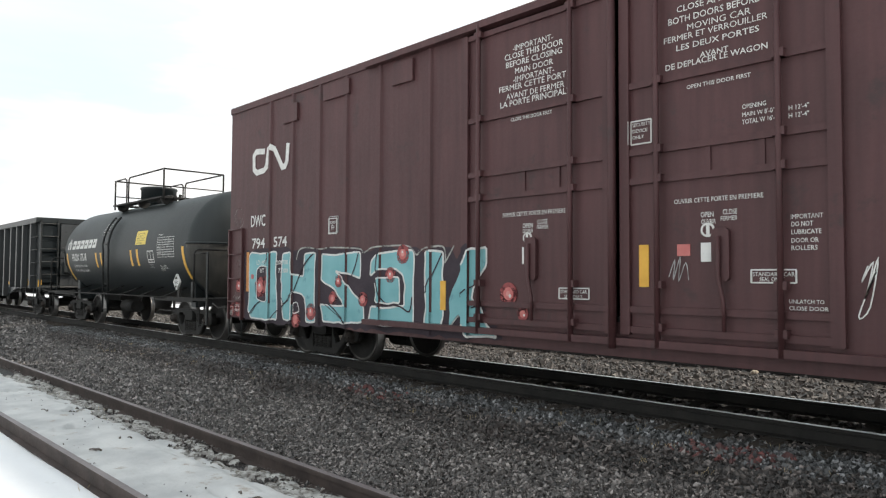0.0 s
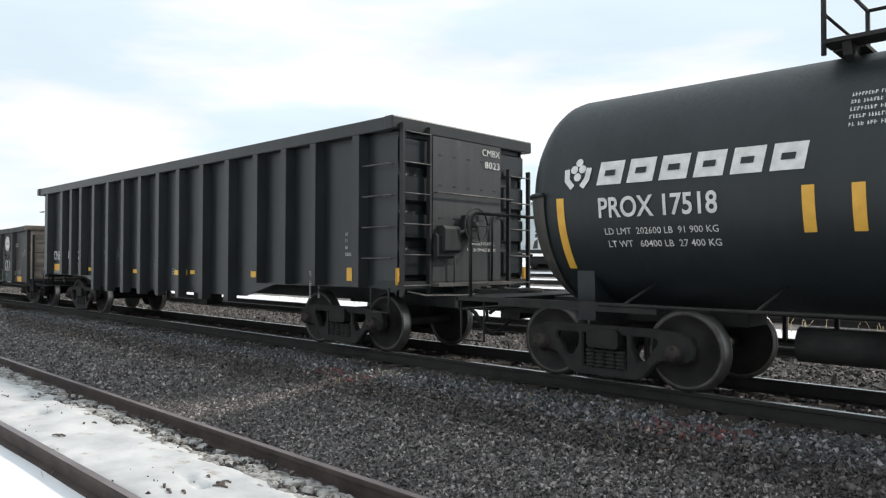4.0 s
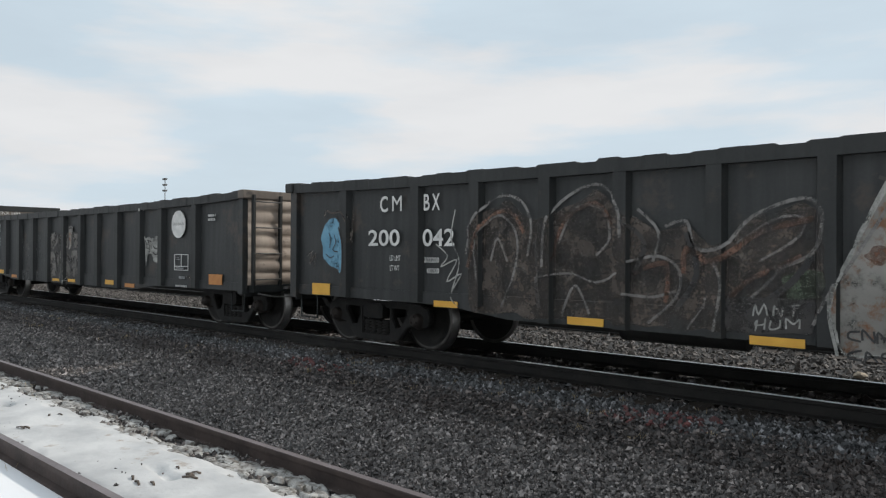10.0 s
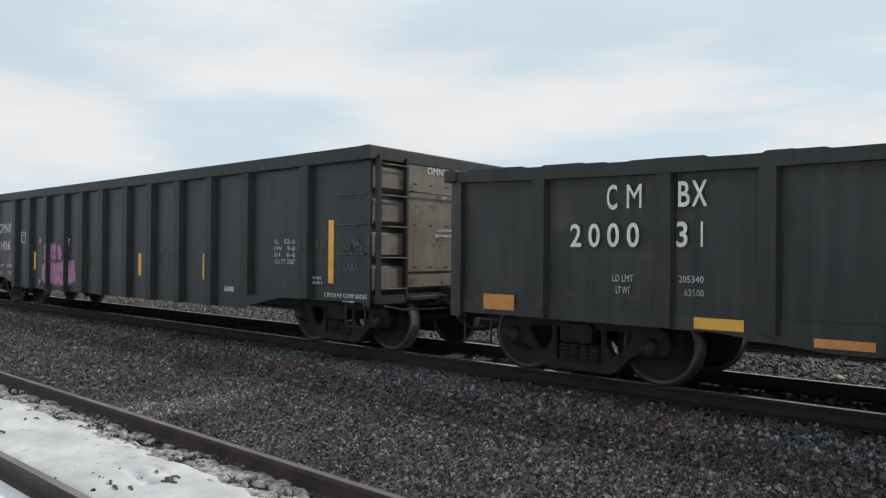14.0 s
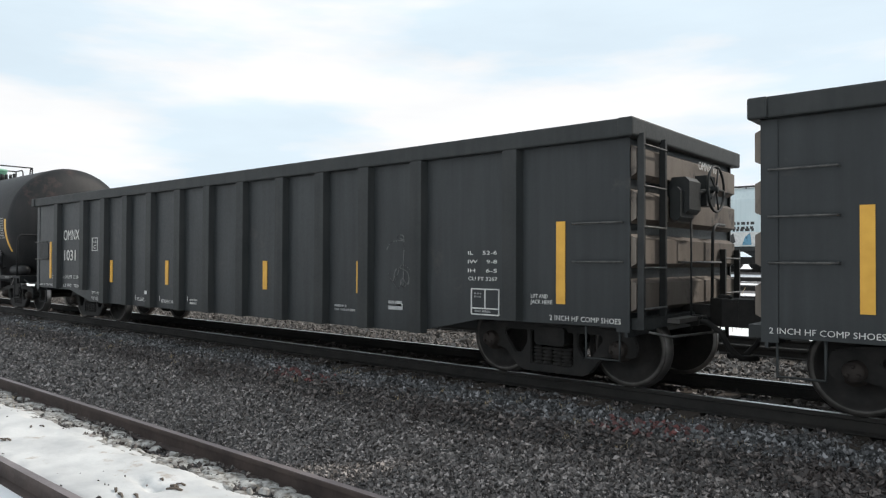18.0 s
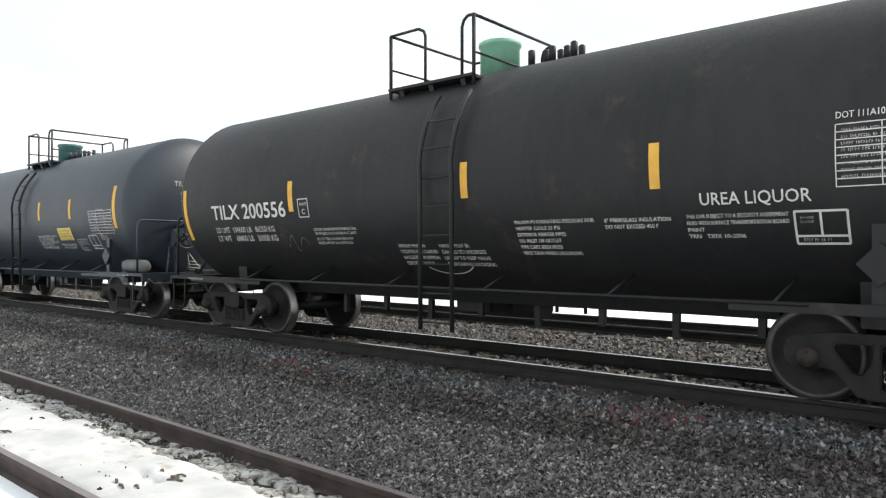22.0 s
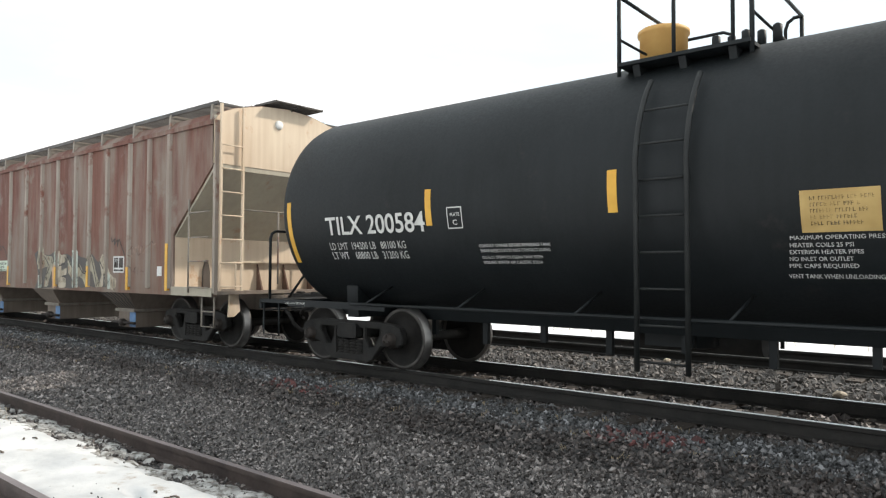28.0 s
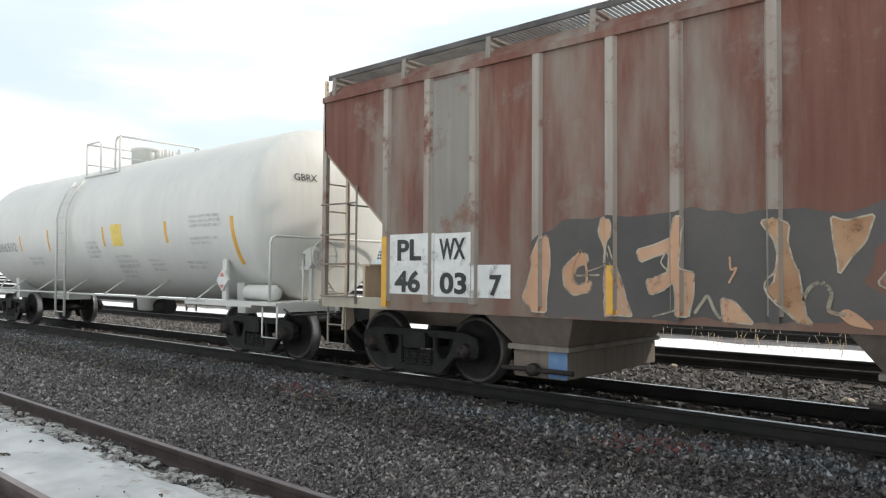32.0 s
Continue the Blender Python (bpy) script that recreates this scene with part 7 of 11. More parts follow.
end_gear(g1, 7.775, 1.06, [1.1 + 0.45 * k for k in range(6)], [1.1 + 0.45 * k for k in range(5)], (-0.86, 0.76, 1.08, 3.36), COVER_SUNLIT, (-0.13, 2.02, -0.6, 1.8),
         [("CMBX", 0.26, 3.18, 0.11, 0.46), ("8023", 0.33, 2.98, 0.11, 0.38), ("NO 24 BRAKE BEAM", -0.1, 1.62, 0.05, 0.7), ("WHEELS CLASS C", -0.02, 1.72, 0.05, 0.6)], (-0.81, 1.0, 2.5), True, [1.5 + 0.46 * k for k in range(4)])
end_gear(g2, 7.775, 0.78, [0.85 + 0.42 * k for k in range(4)], [0.85 + 0.42 * k for k in range(4)], None, None, (-0.15, 2.12, -0.75, 1.95), (), None, False, None)
end_gear(g3, 7.85, 0.75, [0.95 + 0.45 * k for k in range(4)], (), None, None, None, (), None, False, None)
end_gear(g4, 8.05, 0.77, [0.96 + 0.44 * k for k in range(5)], [0.96 + 0.44 * k for k in range(4)], (-0.9, 0.84, 1.2, 2.77), END_TAN, None,
         [("OMNX 1456", -0.49, 2.66, 0.11, 0.85), ("NO 18 HAND BRAKE", -0.3, 1.72, 0.04, 0.5), ("36 INCH WHEELS", -0.25, 1.8, 0.04, 0.42), ("CAPY", -0.15, 2.3, 0.04, 0.12)], (-0.85, 0.95, 2.37), False, [1.45, 1.87, 2.3])
end_gear(g5, 7.975, 0.76, [0.96 + 0.43 * k for k in range(5)], [1.05, 1.5], None, None, (0.05, 2.32, -0.45, 2.22), [("OMNX 1031", 0.08, 2.58, 0.1, 0.74)], (-0.5, 0.7, 1.45), False, [1.45, 1.87])


def head_x(rad, zc, shell_half, head):
    return lambda y, z: shell_half + head * math.sqrt(max(0.01, 1 - (y * y + (z - zc) ** 2) / rad ** 2))


for car, num in ((t1, "TILX 200556"), (t2, "TILX 200550"), (t3, "TILX 200584")):
    e = head_x(t1_RAD, 2.415, 6.03, 0.5) if car is t1 else head_x(1.58, 2.415, 5.91, 0.5)
    mark(car, num, -0.63, 2.86, 0.11, 0.8, GREYTXT if car is t2 else WHITE, "end_lettering", end=e)
    for k, w in enumerate(("CAPY 23200 US GAL", "CAPY 19318 IMP GAL", "CAPY 77 633 L")):
        mark(car, w, -0.5, 2.68 - 0.08 * k, 0.05, (0.62, 0.62, 0.5)[k], GREYTXT if car is t2 else WHITE, "end_lettering", end=e)
e = head_x(acid_RAD, acid_ZC, 4.67, 0.58)
mark(acid, "PROX 17518", -0.5, 2.85, 0.12, 0.75, WHITE, "end_lettering", end=e)
for k in range(5):
    mark(acid, ("CAPY 18220 US GAL", "68 955 L", "15172 IMP GAL", "DOT 111", "TANK TEST")[k], -0.35, 2.72 - 0.085 * k, 0.045, (0.55, 0.35, 0.45, 0.3, 0.4)[k], WHITE, "end_lettering", end=e)
mark(t4, "GBRX", -0.9, 3.1, 0.12, 0.45, DARKTXT, "end_lettering", end=head_x(1.62, 2.54, 6.45, 0.55))
for car in (t1, t2, t3):
    for sx in (-1, 1):
        x = 5.58 if sx > 0 else -6.02
        mark(car, "2 INCH HF COMP SHOES", x, 0.935, 0.034, 0.5, WHITE, "sill_lettering", end=None, lift=None)
stroke(box, "railway_emblem", WHITE, [(-7.87, 3.91), (-8.2, 3.94), (-8.29, 3.87), (-8.28, 3.6), (-8.17, 3.52), (-7.9, 3.54), (-7.8, 3.6), (-7.74, 3.92), (-7.62, 3.96), (-7.51, 3.91), (-7.22, 3.53), (-7.12, 3.54), (-7.06, 3.63), (-7.03, 3.96)], 0.11)
mark(box, 'DWC', -8.38, 2.465, 0.214, 0.573, WHITE, "lettering", 0.0)
mark(box, '794', -8.321, 2.038, 0.19, 0.505, WHITE, "lettering", 0.0)
mark(box, '574', -7.502, 2.047, 0.182, 0.483, WHITE, "lettering", 0.0)
stencil_box(box, "stencil_box", -5.671, -5.419, 2.233, 2.504, 1, 1, 0.012, GREYTXT)
mark(box, 'PLATE', -5.636, 2.387, 0.038, 0.182, GREYTXT, "lettering", 0.0)
mark(box, 'F', -5.567, 2.287, 0.058, 0.066, GREYTXT, "lettering", 0.0)
# teal letters with dark shade and white rims
paint(box, "letter_shade", SHADE_PURPLE, [(-8.64, 1.98), (-7.77, 2.03), (-6.94, 2.01), (-6.77, 1.95), (-6.4, 2.02), (-6.04, 1.96), (-4.83, 1.97), (-4.67, 1.88), (-4.38, 1.95), (-3.44, 1.93), (-3.26, 1.83), (-3.08, 1.91), (-2.7, 1.9), (-2.6, 1.72), (-2.38, 1.94), (-1.97, 1.94), (-1.91, 1.64), (-2.0, 1.27), (-1.82, 0.79), (-1.73, 0.68), (-2.66, 0.64), (-3.37, 0.65), (-5.34, 0.64), (-7.52, 0.61), (-8.57, 0.63)])
paint(box, "painted_letter", TEAL, [(-8.43, 1.88), (-8.34, 1.96), (-7.82, 1.93), (-7.38, 1.95), (-7.41, 1.57), (-7.36, 1.12), (-7.36, 0.68), (-7.92, 0.67), (-8.33, 0.68), (-8.45, 0.82), (-8.4, 1.16)], edge=WHITE, ew=0.03)
paint(box, "letter_core", SHADE_PURPLE, [(-8.11, 1.61), (-7.99, 1.69), (-7.69, 1.66), (-7.68, 1.03), (-7.81, 1.0), (-8.1, 1.05)], edge=WHITE, ew=0.02)
paint(box, "red_panel", RED_HALO, [(-8.06, 1.47), (-7.76, 1.49), (-7.75, 1.12), (-8.03, 1.1)])
paint(box, "painted_letter", TEAL, [(-7.16, 1.91), (-6.84, 1.93), (-6.84, 1.53), (-6.46, 1.49), (-6.42, 1.89), (-6.08, 1.9), (-6.1, 1.36), (-6.08, 0.7), (-6.36, 0.69), (-6.41, 1.11), (-6.52, 1.18), (-6.82, 1.21), (-6.83, 0.7), (-7.12, 0.7), (-7.2, 1.12), (-7.18, 1.35), (-7.22, 1.41)], edge=WHITE, ew=0.03)
paint(box, "letter_core", SHADE_PURPLE, [(-6.78, 1.01), (-6.64, 1.03), (-6.57, 0.86), (-6.78, 0.81)], edge=WHITE, ew=0.02)
paint(box, "painted_letter", TEAL, [(-5.88, 1.87), (-5.31, 1.86), (-4.79, 1.88), (-4.79, 1.46), (-5.13, 1.54), (-5.48, 1.58), (-5.13, 1.35), (-4.7, 1.01), (-4.68, 0.77), (-5.2, 0.72), (-5.83, 0.72), (-5.92, 1.01), (-5.65, 1.0), (-5.18, 1.0), (-5.5, 1.28), (-5.9, 1.43)], edge=WHITE, ew=0.03)
paint(box, "painted_letter", TEAL, [(-4.53, 1.5), (-4.51, 1.73), (-4.39, 1.83), (-4.02, 1.87), (-3.49, 1.88), (-3.5, 1.3), (-3.5, 0.75), (-4.03, 0.74), (-4.57, 0.76), (-4.51, 1.02), (-4.2, 1.0), (-3.7, 1.05), (-3.68, 1.35), (-3.74, 1.52), (-3.91, 1.61), (-4.26, 1.61)], edge=WHITE, ew=0.03)
paint(box, "letter_core", TEAL, [(-4.41, 1.39), (-4.32, 1.47), (-3.82, 1.48), (-3.8, 1.09), (-4.08, 1.07), (-4.35, 1.09)], edge=WHITE, ew=0.025)
paint(box, "painted_letter", TEAL, [(-3.24, 1.86), (-2.86, 1.84), (-2.88, 1.52), (-2.85, 1.22), (-2.86, 0.92), (-2.93, 0.75), (-3.26, 0.77), (-3.21, 1.05), (-3.24, 1.41)], edge=WHITE, ew=0.03)
stroke(box, "painted_crack", SHADE_PURPLE, [(-8.45, 0.71), (-8.15, 0.93), (-7.92, 1.02)], 0.025)
stroke(box, "painted_crack", SHADE_PURPLE, [(-7.82, 1.73), (-7.71, 1.88), (-7.66, 1.96)], 0.025)
stroke(box, "painted_crack", SHADE_PURPLE, [(-7.12, 0.98), (-6.88, 1.1), (-6.69, 1.35), (-6.42, 1.71), (-6.15, 1.88)], 0.025)
stroke(box, "painted_crack", SHADE_PURPLE, [(-5.81, 1.07), (-5.58, 0.98), (-5.34, 0.83), (-5.16, 0.72)], 0.025)
stroke(box, "painted_crack", SHADE_PURPLE, [(-5.02, 1.5), (-4.91, 1.69), (-4.84, 1.88)], 0.025)
stroke(box, "painted_crack", SHADE_PURPLE, [(-4.32, 1.86), (-4.36, 1.51), (-4.29, 1.22), (-4.14, 1.08), (-3.8, 1.04), (-3.58, 0.97), (-3.52, 1.19)], 0.025)
stroke(box, "painted_crack", SHADE_PURPLE, [(-3.24, 1.25), (-3.12, 1.46), (-2.98, 1.67), (-2.88, 1.82)], 0.025)
stroke(box, "painted_line", TAG_WHITE, [(-6.69, 1.79), (-6.6, 1.96), (-6.37, 2.0), (-5.94, 1.96), (-5.66, 1.98), (-4.84, 1.94), (-4.72, 1.87), (-4.61, 1.9), (-4.45, 1.95), (-3.79, 1.96), (-3.55, 1.92), (-3.42, 1.81), (-3.29, 1.89), (-2.88, 1.92), (-2.81, 1.76), (-2.82, 1.69), (-2.7, 1.84), (-2.64, 1.92)], 0.025)
paint(box, "painted_letter", TEAL, [(-2.32, 1.87), (-2.01, 1.88), (-2.01, 1.64), (-2.25, 1.34), (-2.28, 1.18), (-2.11, 1.08), (-2.02, 0.86), (-1.82, 0.7), (-2.36, 0.68), (-2.53, 0.98), (-2.72, 0.8), (-2.72, 1.17), (-2.5, 1.57)], edge=WHITE, ew=0.03)
disc(box, "overspray_dot", RED_HALO, -3.736, 1.826, 0.145)
disc(box, "overspray_dot", RED_HALO, -4.026, 1.513, 0.121)
disc(box, "overspray_dot", RED_HALO, -4.716, 1.125, 0.117)
disc(box, "overspray_dot", RED_HALO, -5.387, 1.41, 0.103)
disc(box, "overspray_dot", RED_HALO, -5.544, 1.124, 0.114)
disc(box, "overspray_dot", RED_HALO, -6.206, 0.872, 0.148)
disc(box, "overspray_dot", RED_HALO, -6.697, 0.712, 0.142)
disc(box, "overspray_dot", RED_HALO, -7.987, 1.285, 0.197)
disc(box, "overspray_dot", RED_HALO, -1.622, 1.273, 0.145)
disc(box, "overspray_dot", RED_HALO, -1.387, 1.022, 0.085)
disc(box, "red_spray_dot", SPRAY_RED, -3.736, 1.826, 0.08)
disc(box, "red_spray_dot", SPRAY_RED, -4.026, 1.513, 0.068)
disc(box, "red_spray_dot", SPRAY_RED, -4.716, 1.125, 0.065)
disc(box, "red_spray_dot", SPRAY_RED, -5.387, 1.41, 0.054)
disc(box, "red_spray_dot", SPRAY_RED, -5.544, 1.124, 0.061)
disc(box, "red_spray_dot", SPRAY_RED, -6.206, 0.872, 0.078)
disc(box, "red_spray_dot", SPRAY_RED, -6.697, 0.712, 0.08)
disc(box, "red_spray_dot", SPRAY_RED, -7.987, 1.285, 0.11)
disc(box, "red_spray_dot", SPRAY_RED, -1.622, 1.273, 0.083)
disc(box, "red_spray_dot", SPRAY_RED, -1.387, 1.022, 0.046)
disc(box, "red_spray_dot", SPRAY_RED, -8.28, 1.481, 0.048)
disc(box, "pink_spray_dot", SPRAY_PINK, -3.736, 1.826, 0.036)
disc(box, "pink_spray_dot", SPRAY_PINK, -4.026, 1.513, 0.03)
disc(box, "pink_spray_dot", SPRAY_PINK, -4.716, 1.125, 0.029)
disc(box, "pink_spray_dot", SPRAY_PINK, -5.387, 1.41, 0.024)
disc(box, "pink_spray_dot", SPRAY_PINK, -5.544, 1.124, 0.027)
disc(box, "pink_spray_dot", SPRAY_PINK, -6.206, 0.872, 0.035)
disc(box, "pink_spray_dot", SPRAY_PINK, -7.987, 1.285, 0.049)
disc(box, "pink_spray_dot", SPRAY_PINK, -1.622, 1.273, 0.037)
disc(box, "white_spray_dot", WHITE, -3.737, 1.86, 0.019)
disc(box, "white_spray_dot", WHITE, -4.026, 1.53, 0.019)
disc(box, "white_spray_dot", WHITE, -5.387, 1.419, 0.016)
disc(box, "white_spray_dot", WHITE, -6.207, 0.892, 0.021)
disc(box, "white_spray_dot", WHITE, -7.988, 1.318, 0.03)
disc(box, "white_spray_dot", WHITE, -1.593, 1.245, 0.023)
disc(box, "white_spray_dot", WHITE, -1.36, 1.009, 0.016)
stroke(box, "painted_crack", SHADE_PURPLE, [(-7.89, 0.29), (-7.53, 0.74), (-7.13, 0.96), (-7.29, 1.17)], 0.02)
stroke(box, "painted_crack", SHADE_PURPLE, [(-2.66, 0.94), (-2.45, 1.26), (-2.13, 1.41)], 0.02)
stroke(box, "painted_crack", SHADE_PURPLE, [(-2.28, 1.07), (-2.13, 1.11), (-2.02, 1.04)], 0.02)
plate(box, "reflector_bar", -2.918, -2.808, 1.018, 1.432, ORANGE)
plate(box, "reflector_bar", 0.257, 0.372, 1.382, 1.838, ORANGE)
plate(box, "faded_sticker", 0.703, 0.846, 1.709, 1.83, SPRAY_RED)
mark(box, '-IMPORTANT-', -1.558, 4.398, 0.074, 0.654, WHITE, "lettering", 0.0)
mark(box, 'CLOSE THIS DOOR', -1.694, 4.302, 0.075, 0.943, WHITE, "lettering", 0.0)
mark(box, 'BEFORE CLOSING', -1.674, 4.201, 0.074, 0.906, WHITE, "lettering", 0.0)
mark(box, 'MAIN DOOR', -1.52, 4.094, 0.074, 0.616, WHITE, "lettering", 0.0)
mark(box, '-IMPORTANT-', -1.548, 3.989, 0.074, 0.661, WHITE, "lettering", 0.0)
mark(box, 'FERMER CETTE PORTE', -1.791, 3.895, 0.075, 1.138, WHITE, "lettering", 0.0)
mark(box, 'AVANT DE FERMER', -1.663, 3.782, 0.074, 0.927, WHITE, "lettering", 0.0)
mark(box, 'LA PORTE PRINCIPALE', -1.771, 3.689, 0.075, 1.118, WHITE, "lettering", 0.0)
mark(box, 'CLOSE THIS DOOR FIRST', -1.586, 3.488, 0.044, 0.663, WHITE, "lettering", 0.0)
mark(box, 'CLOSE AND LOCK', 0.721, 4.283, 0.066, 0.864, WHITE, "lettering", 0.0)
mark(box, 'BOTH DOORS BEFORE', 0.622, 4.168, 0.068, 0.961, WHITE, "lettering", 0.0)
mark(box, 'MOVING CAR', 0.833, 4.066, 0.066, 0.668, WHITE, "lettering", 0.0)
mark(box, 'FERMER ET VERROUILLER', 0.568, 3.979, 0.062, 1.093, WHITE, "lettering", 0.0)
mark(box, 'LES DEUX PORTES', 0.71, 3.873, 0.06, 0.87, WHITE, "lettering", 0.0)
mark(box, 'AVANT', 0.978, 3.746, 0.058, 0.296, WHITE, "lettering", 0.0)
mark(box, 'DE DEPLACER LE WAGON', 0.585, 3.687, 0.061, 1.072, WHITE, "lettering", 0.0)
mark(box, 'OPEN THIS DOOR FIRST', 0.827, 3.445, 0.042, 0.666, WHITE, "lettering", 0.0)
mark(box, 'OPENING', 1.403, 3.138, 0.045, 0.233, WHITE, "lettering", 0.0)
mark(box, 'MAIN W 8\'-0"', 1.402, 3.06, 0.044, 0.312, WHITE, "lettering", 0.0)
mark(box, "TOTAL W 16'-", 1.401, 2.987, 0.045, 0.311, WHITE, "lettering", 0.0)
mark(box, 'H 12\'-4"', 1.838, 3.053, 0.042, 0.183, WHITE, "lettering", 0.0)
mark(box, 'H 12\'-4"', 1.837, 2.978, 0.043, 0.183, WHITE, "lettering", 0.0)
mark(box, 'OUVRIR CETTE PORTE EN PREMIERE', 0.675, 2.254, 0.048, 0.922, WHITE, "lettering", 0.0)
mark(box, 'FERMER CETTE PORTE EN PREMIERE', -1.72, 2.259, 0.052, 0.997, WHITE, "lettering", 0.0)
mark(box, 'IMPORTANT', 1.842, 2.031, 0.043, 0.283, WHITE, "lettering", 0.0)
mark(box, 'DO NOT', 1.846, 1.962, 0.043, 0.192, WHITE, "lettering", 0.0)
mark(box, 'LUBRICATE', 1.845, 1.889, 0.042, 0.263, WHITE, "lettering", 0.0)
mark(box, 'DOOR OR', 1.844, 1.81, 0.042, 0.24, WHITE, "lettering", 0.0)
mark(box, 'ROLLERS', 1.843, 1.741, 0.042, 0.23, WHITE, "lettering", 0.0)
mark(box, 'SECURITY', 0.184, 3.144, 0.038, 0.222, WHITE, "lettering", 0.0)
mark(box, 'DEVICE', 0.184, 3.075, 0.038, 0.187, WHITE, "lettering", 0.0)
mark(box, 'ONLY', 0.183, 3.006, 0.038, 0.147, WHITE, "lettering", 0.0)
mark(box, 'STANDARD CAR', 1.485, 1.499, 0.039, 0.389, WHITE, "lettering", 0.0)
mark(box, 'SEAL ONLY', 1.549, 1.451, 0.038, 0.234, WHITE, "lettering", 0.0)
mark(box, 'STANDARD CAR', -0.801, 1.295, 0.04, 0.38, WHITE, "lettering", 0.0)
mark(box, 'SEAL ONLY', -0.743, 1.235, 0.041, 0.259, WHITE, "lettering", 0.0)
mark(box, 'UNLATCH TO', 1.816, 1.248, 0.036, 0.306, WHITE, "lettering", 0.0)
mark(box, 'CLOSE DOOR', 1.815, 1.185, 0.036, 0.343, WHITE, "lettering", 0.0)
stencil_box(box, "stencil_box", 0.163, 0.411, 2.949, 3.205, 1, 1, 0.014, WHITE)
stencil_box(box, "stencil_box", 1.47, 1.883, 1.437, 1.56, 1, 1, 0.014, WHITE)
stencil_box(box, "stencil_box", -0.825, -0.398, 1.23, 1.355, 1, 1, 0.014, WHITE)
mark(box, 'OPEN', 0.966, 2.099, 0.052, 0.137, WHITE, "lettering", 0.0)
mark(box, 'OUVRIR', 0.972, 2.03, 0.046, 0.154, WHITE, "lettering", 0.0)
mark(box, 'CLOSE', 1.197, 2.114, 0.051, 0.148, WHITE, "lettering", 0.0)
mark(box, 'FERMER', 1.173, 2.053, 0.045, 0.171, WHITE, "lettering", 0.0)
mark(box, 'OPEN', -1.387, 2.104, 0.057, 0.164, WHITE, "lettering", 0.0)
mark(box, 'OUVRIR', -1.387, 2.039, 0.05, 0.172, WHITE, "lettering", 0.0)
mark(box, 'CLOSE', -1.152, 2.141, 0.056, 0.158, WHITE, "lettering", 0.0)
mark(box, 'FERMER', -1.161, 2.079, 0.049, 0.184, WHITE, "lettering", 0.0)
disc(box, "dial_ring", WHITE, 1.037, 1.969, 0.074)
disc(box, "dial_face", BROWN, 1.037, 1.969, 0.052)
disc(box, "dial_ring", WHITE, -1.314, 1.979, 0.071)
disc(box, "dial_face", BROWN, -1.314, 1.979, 0.05)
plate(box, "dial_pointer", 1.025, 1.06, 1.918, 2.021, WHITE)
plate(box, "dial_pointer", -1.332, -1.297, 1.93, 2.03, WHITE)
plate(box, "paper_notice", 0.963, 1.133, 1.646, 1.839, PAPER)
plate(box, "paper_notice", -1.397, -1.215, 1.652, 1.861, PAPER)
stroke(box, "chalk_scrawl", WHITE, [(2.47, 1.59), (2.42, 1.45), (2.51, 1.62), (2.46, 1.35), (2.55, 1.66), (2.48, 1.23), (2.39, 1.15), (2.53, 1.54), (2.44, 1.3)], 0.012)
stroke(box, "chalk_scrawl", GREYTXT, [(0.61, 1.49), (0.68, 1.67), (0.66, 1.46), (0.74, 1.7), (0.72, 1.45), (0.8, 1.64), (0.83, 1.46)], 0.01)
for k in range(6):
    a = -3.95 + 0.382 * k
    paint(acid, "emblem_block", WHITE, [(a, 2.335), (a + 0.31, 2.335), (a + 0.35, 2.6), (a + 0.04, 2.6)])
    paint(acid, "emblem_slot", TANK_BLACK, [(a + 0.1, 2.435), (a + 0.23, 2.435), (a + 0.24, 2.5), (a + 0.11, 2.5)])
mark(acid, "PROX 17518", -3.94, 1.97, 0.215, 1.39, WHITE, "lettering", 0.006)
mark(acid, "LD LMT  202600 LB  91 900 KG", -3.88, 1.775, 0.07, 1.32, WHITE)
mark(acid, "LT WT   60400 LB  27 400 KG", -3.86, 1.635, 0.07, 1.31, WHITE)
for a, b in ((-4.2, 2.62), (-4.26, 2.54), (-4.15, 2.54), (-4.21, 2.45)):
    disc(acid, "emblem_dot", WHITE, a, b, 0.048)
stroke(acid, "emblem_bar", WHITE, [(-4.36, 2.55), (-4.35, 2.42), (-4.27, 2.33)], 0.07)
stroke(acid, "emblem_bar", WHITE, [(-4.06, 2.55), (-4.08, 2.42), (-4.15, 2.33)], 0.07)
shell_band(acid, -4.502, -4.402, 1.38, 2.214, acid_RAD, acid_ZC, ORANGE, "reflector_bar")
shell_band(acid, -1.755, -1.645, 1.743, 2.182, acid_RAD, acid_ZC, ORANGE, "reflector_bar")
shell_band(acid, -1.336, -1.226, 1.742, 2.177, acid_RAD, acid_ZC, ORANGE, "reflector_bar")
shell_band(acid, 1.04, 1.16, 1.764, 2.194, acid_RAD, acid_ZC, ORANGE, "reflector_bar")
shell_band(acid, 1.489, 1.609, 1.769, 2.202, acid_RAD, acid_ZC, ORANGE, "reflector_bar")
shell_band(acid, 4.354, 4.474, 1.419, 2.199, acid_RAD, acid_ZC, ORANGE, "reflector_bar")
shell_band(acid, 1.429, 2.133, 2.32, 2.684, acid_RAD, acid_ZC, YELLOW, "placard")
print_rows(acid, 1.526, 2.621, [0.51, 0.41, 0.51, 0.54, 0.41], 0.033, 0.027, DARKTXT, 3)
stencil_box(acid, "stencil_box", 2.923, 3.926, 1.967, 2.454, 3, 8, 0.01, WHITE)
mark(acid, 'DOT 111A100W2', 2.919, 2.499, 0.04, 0.314, WHITE, "lettering", 0.0)
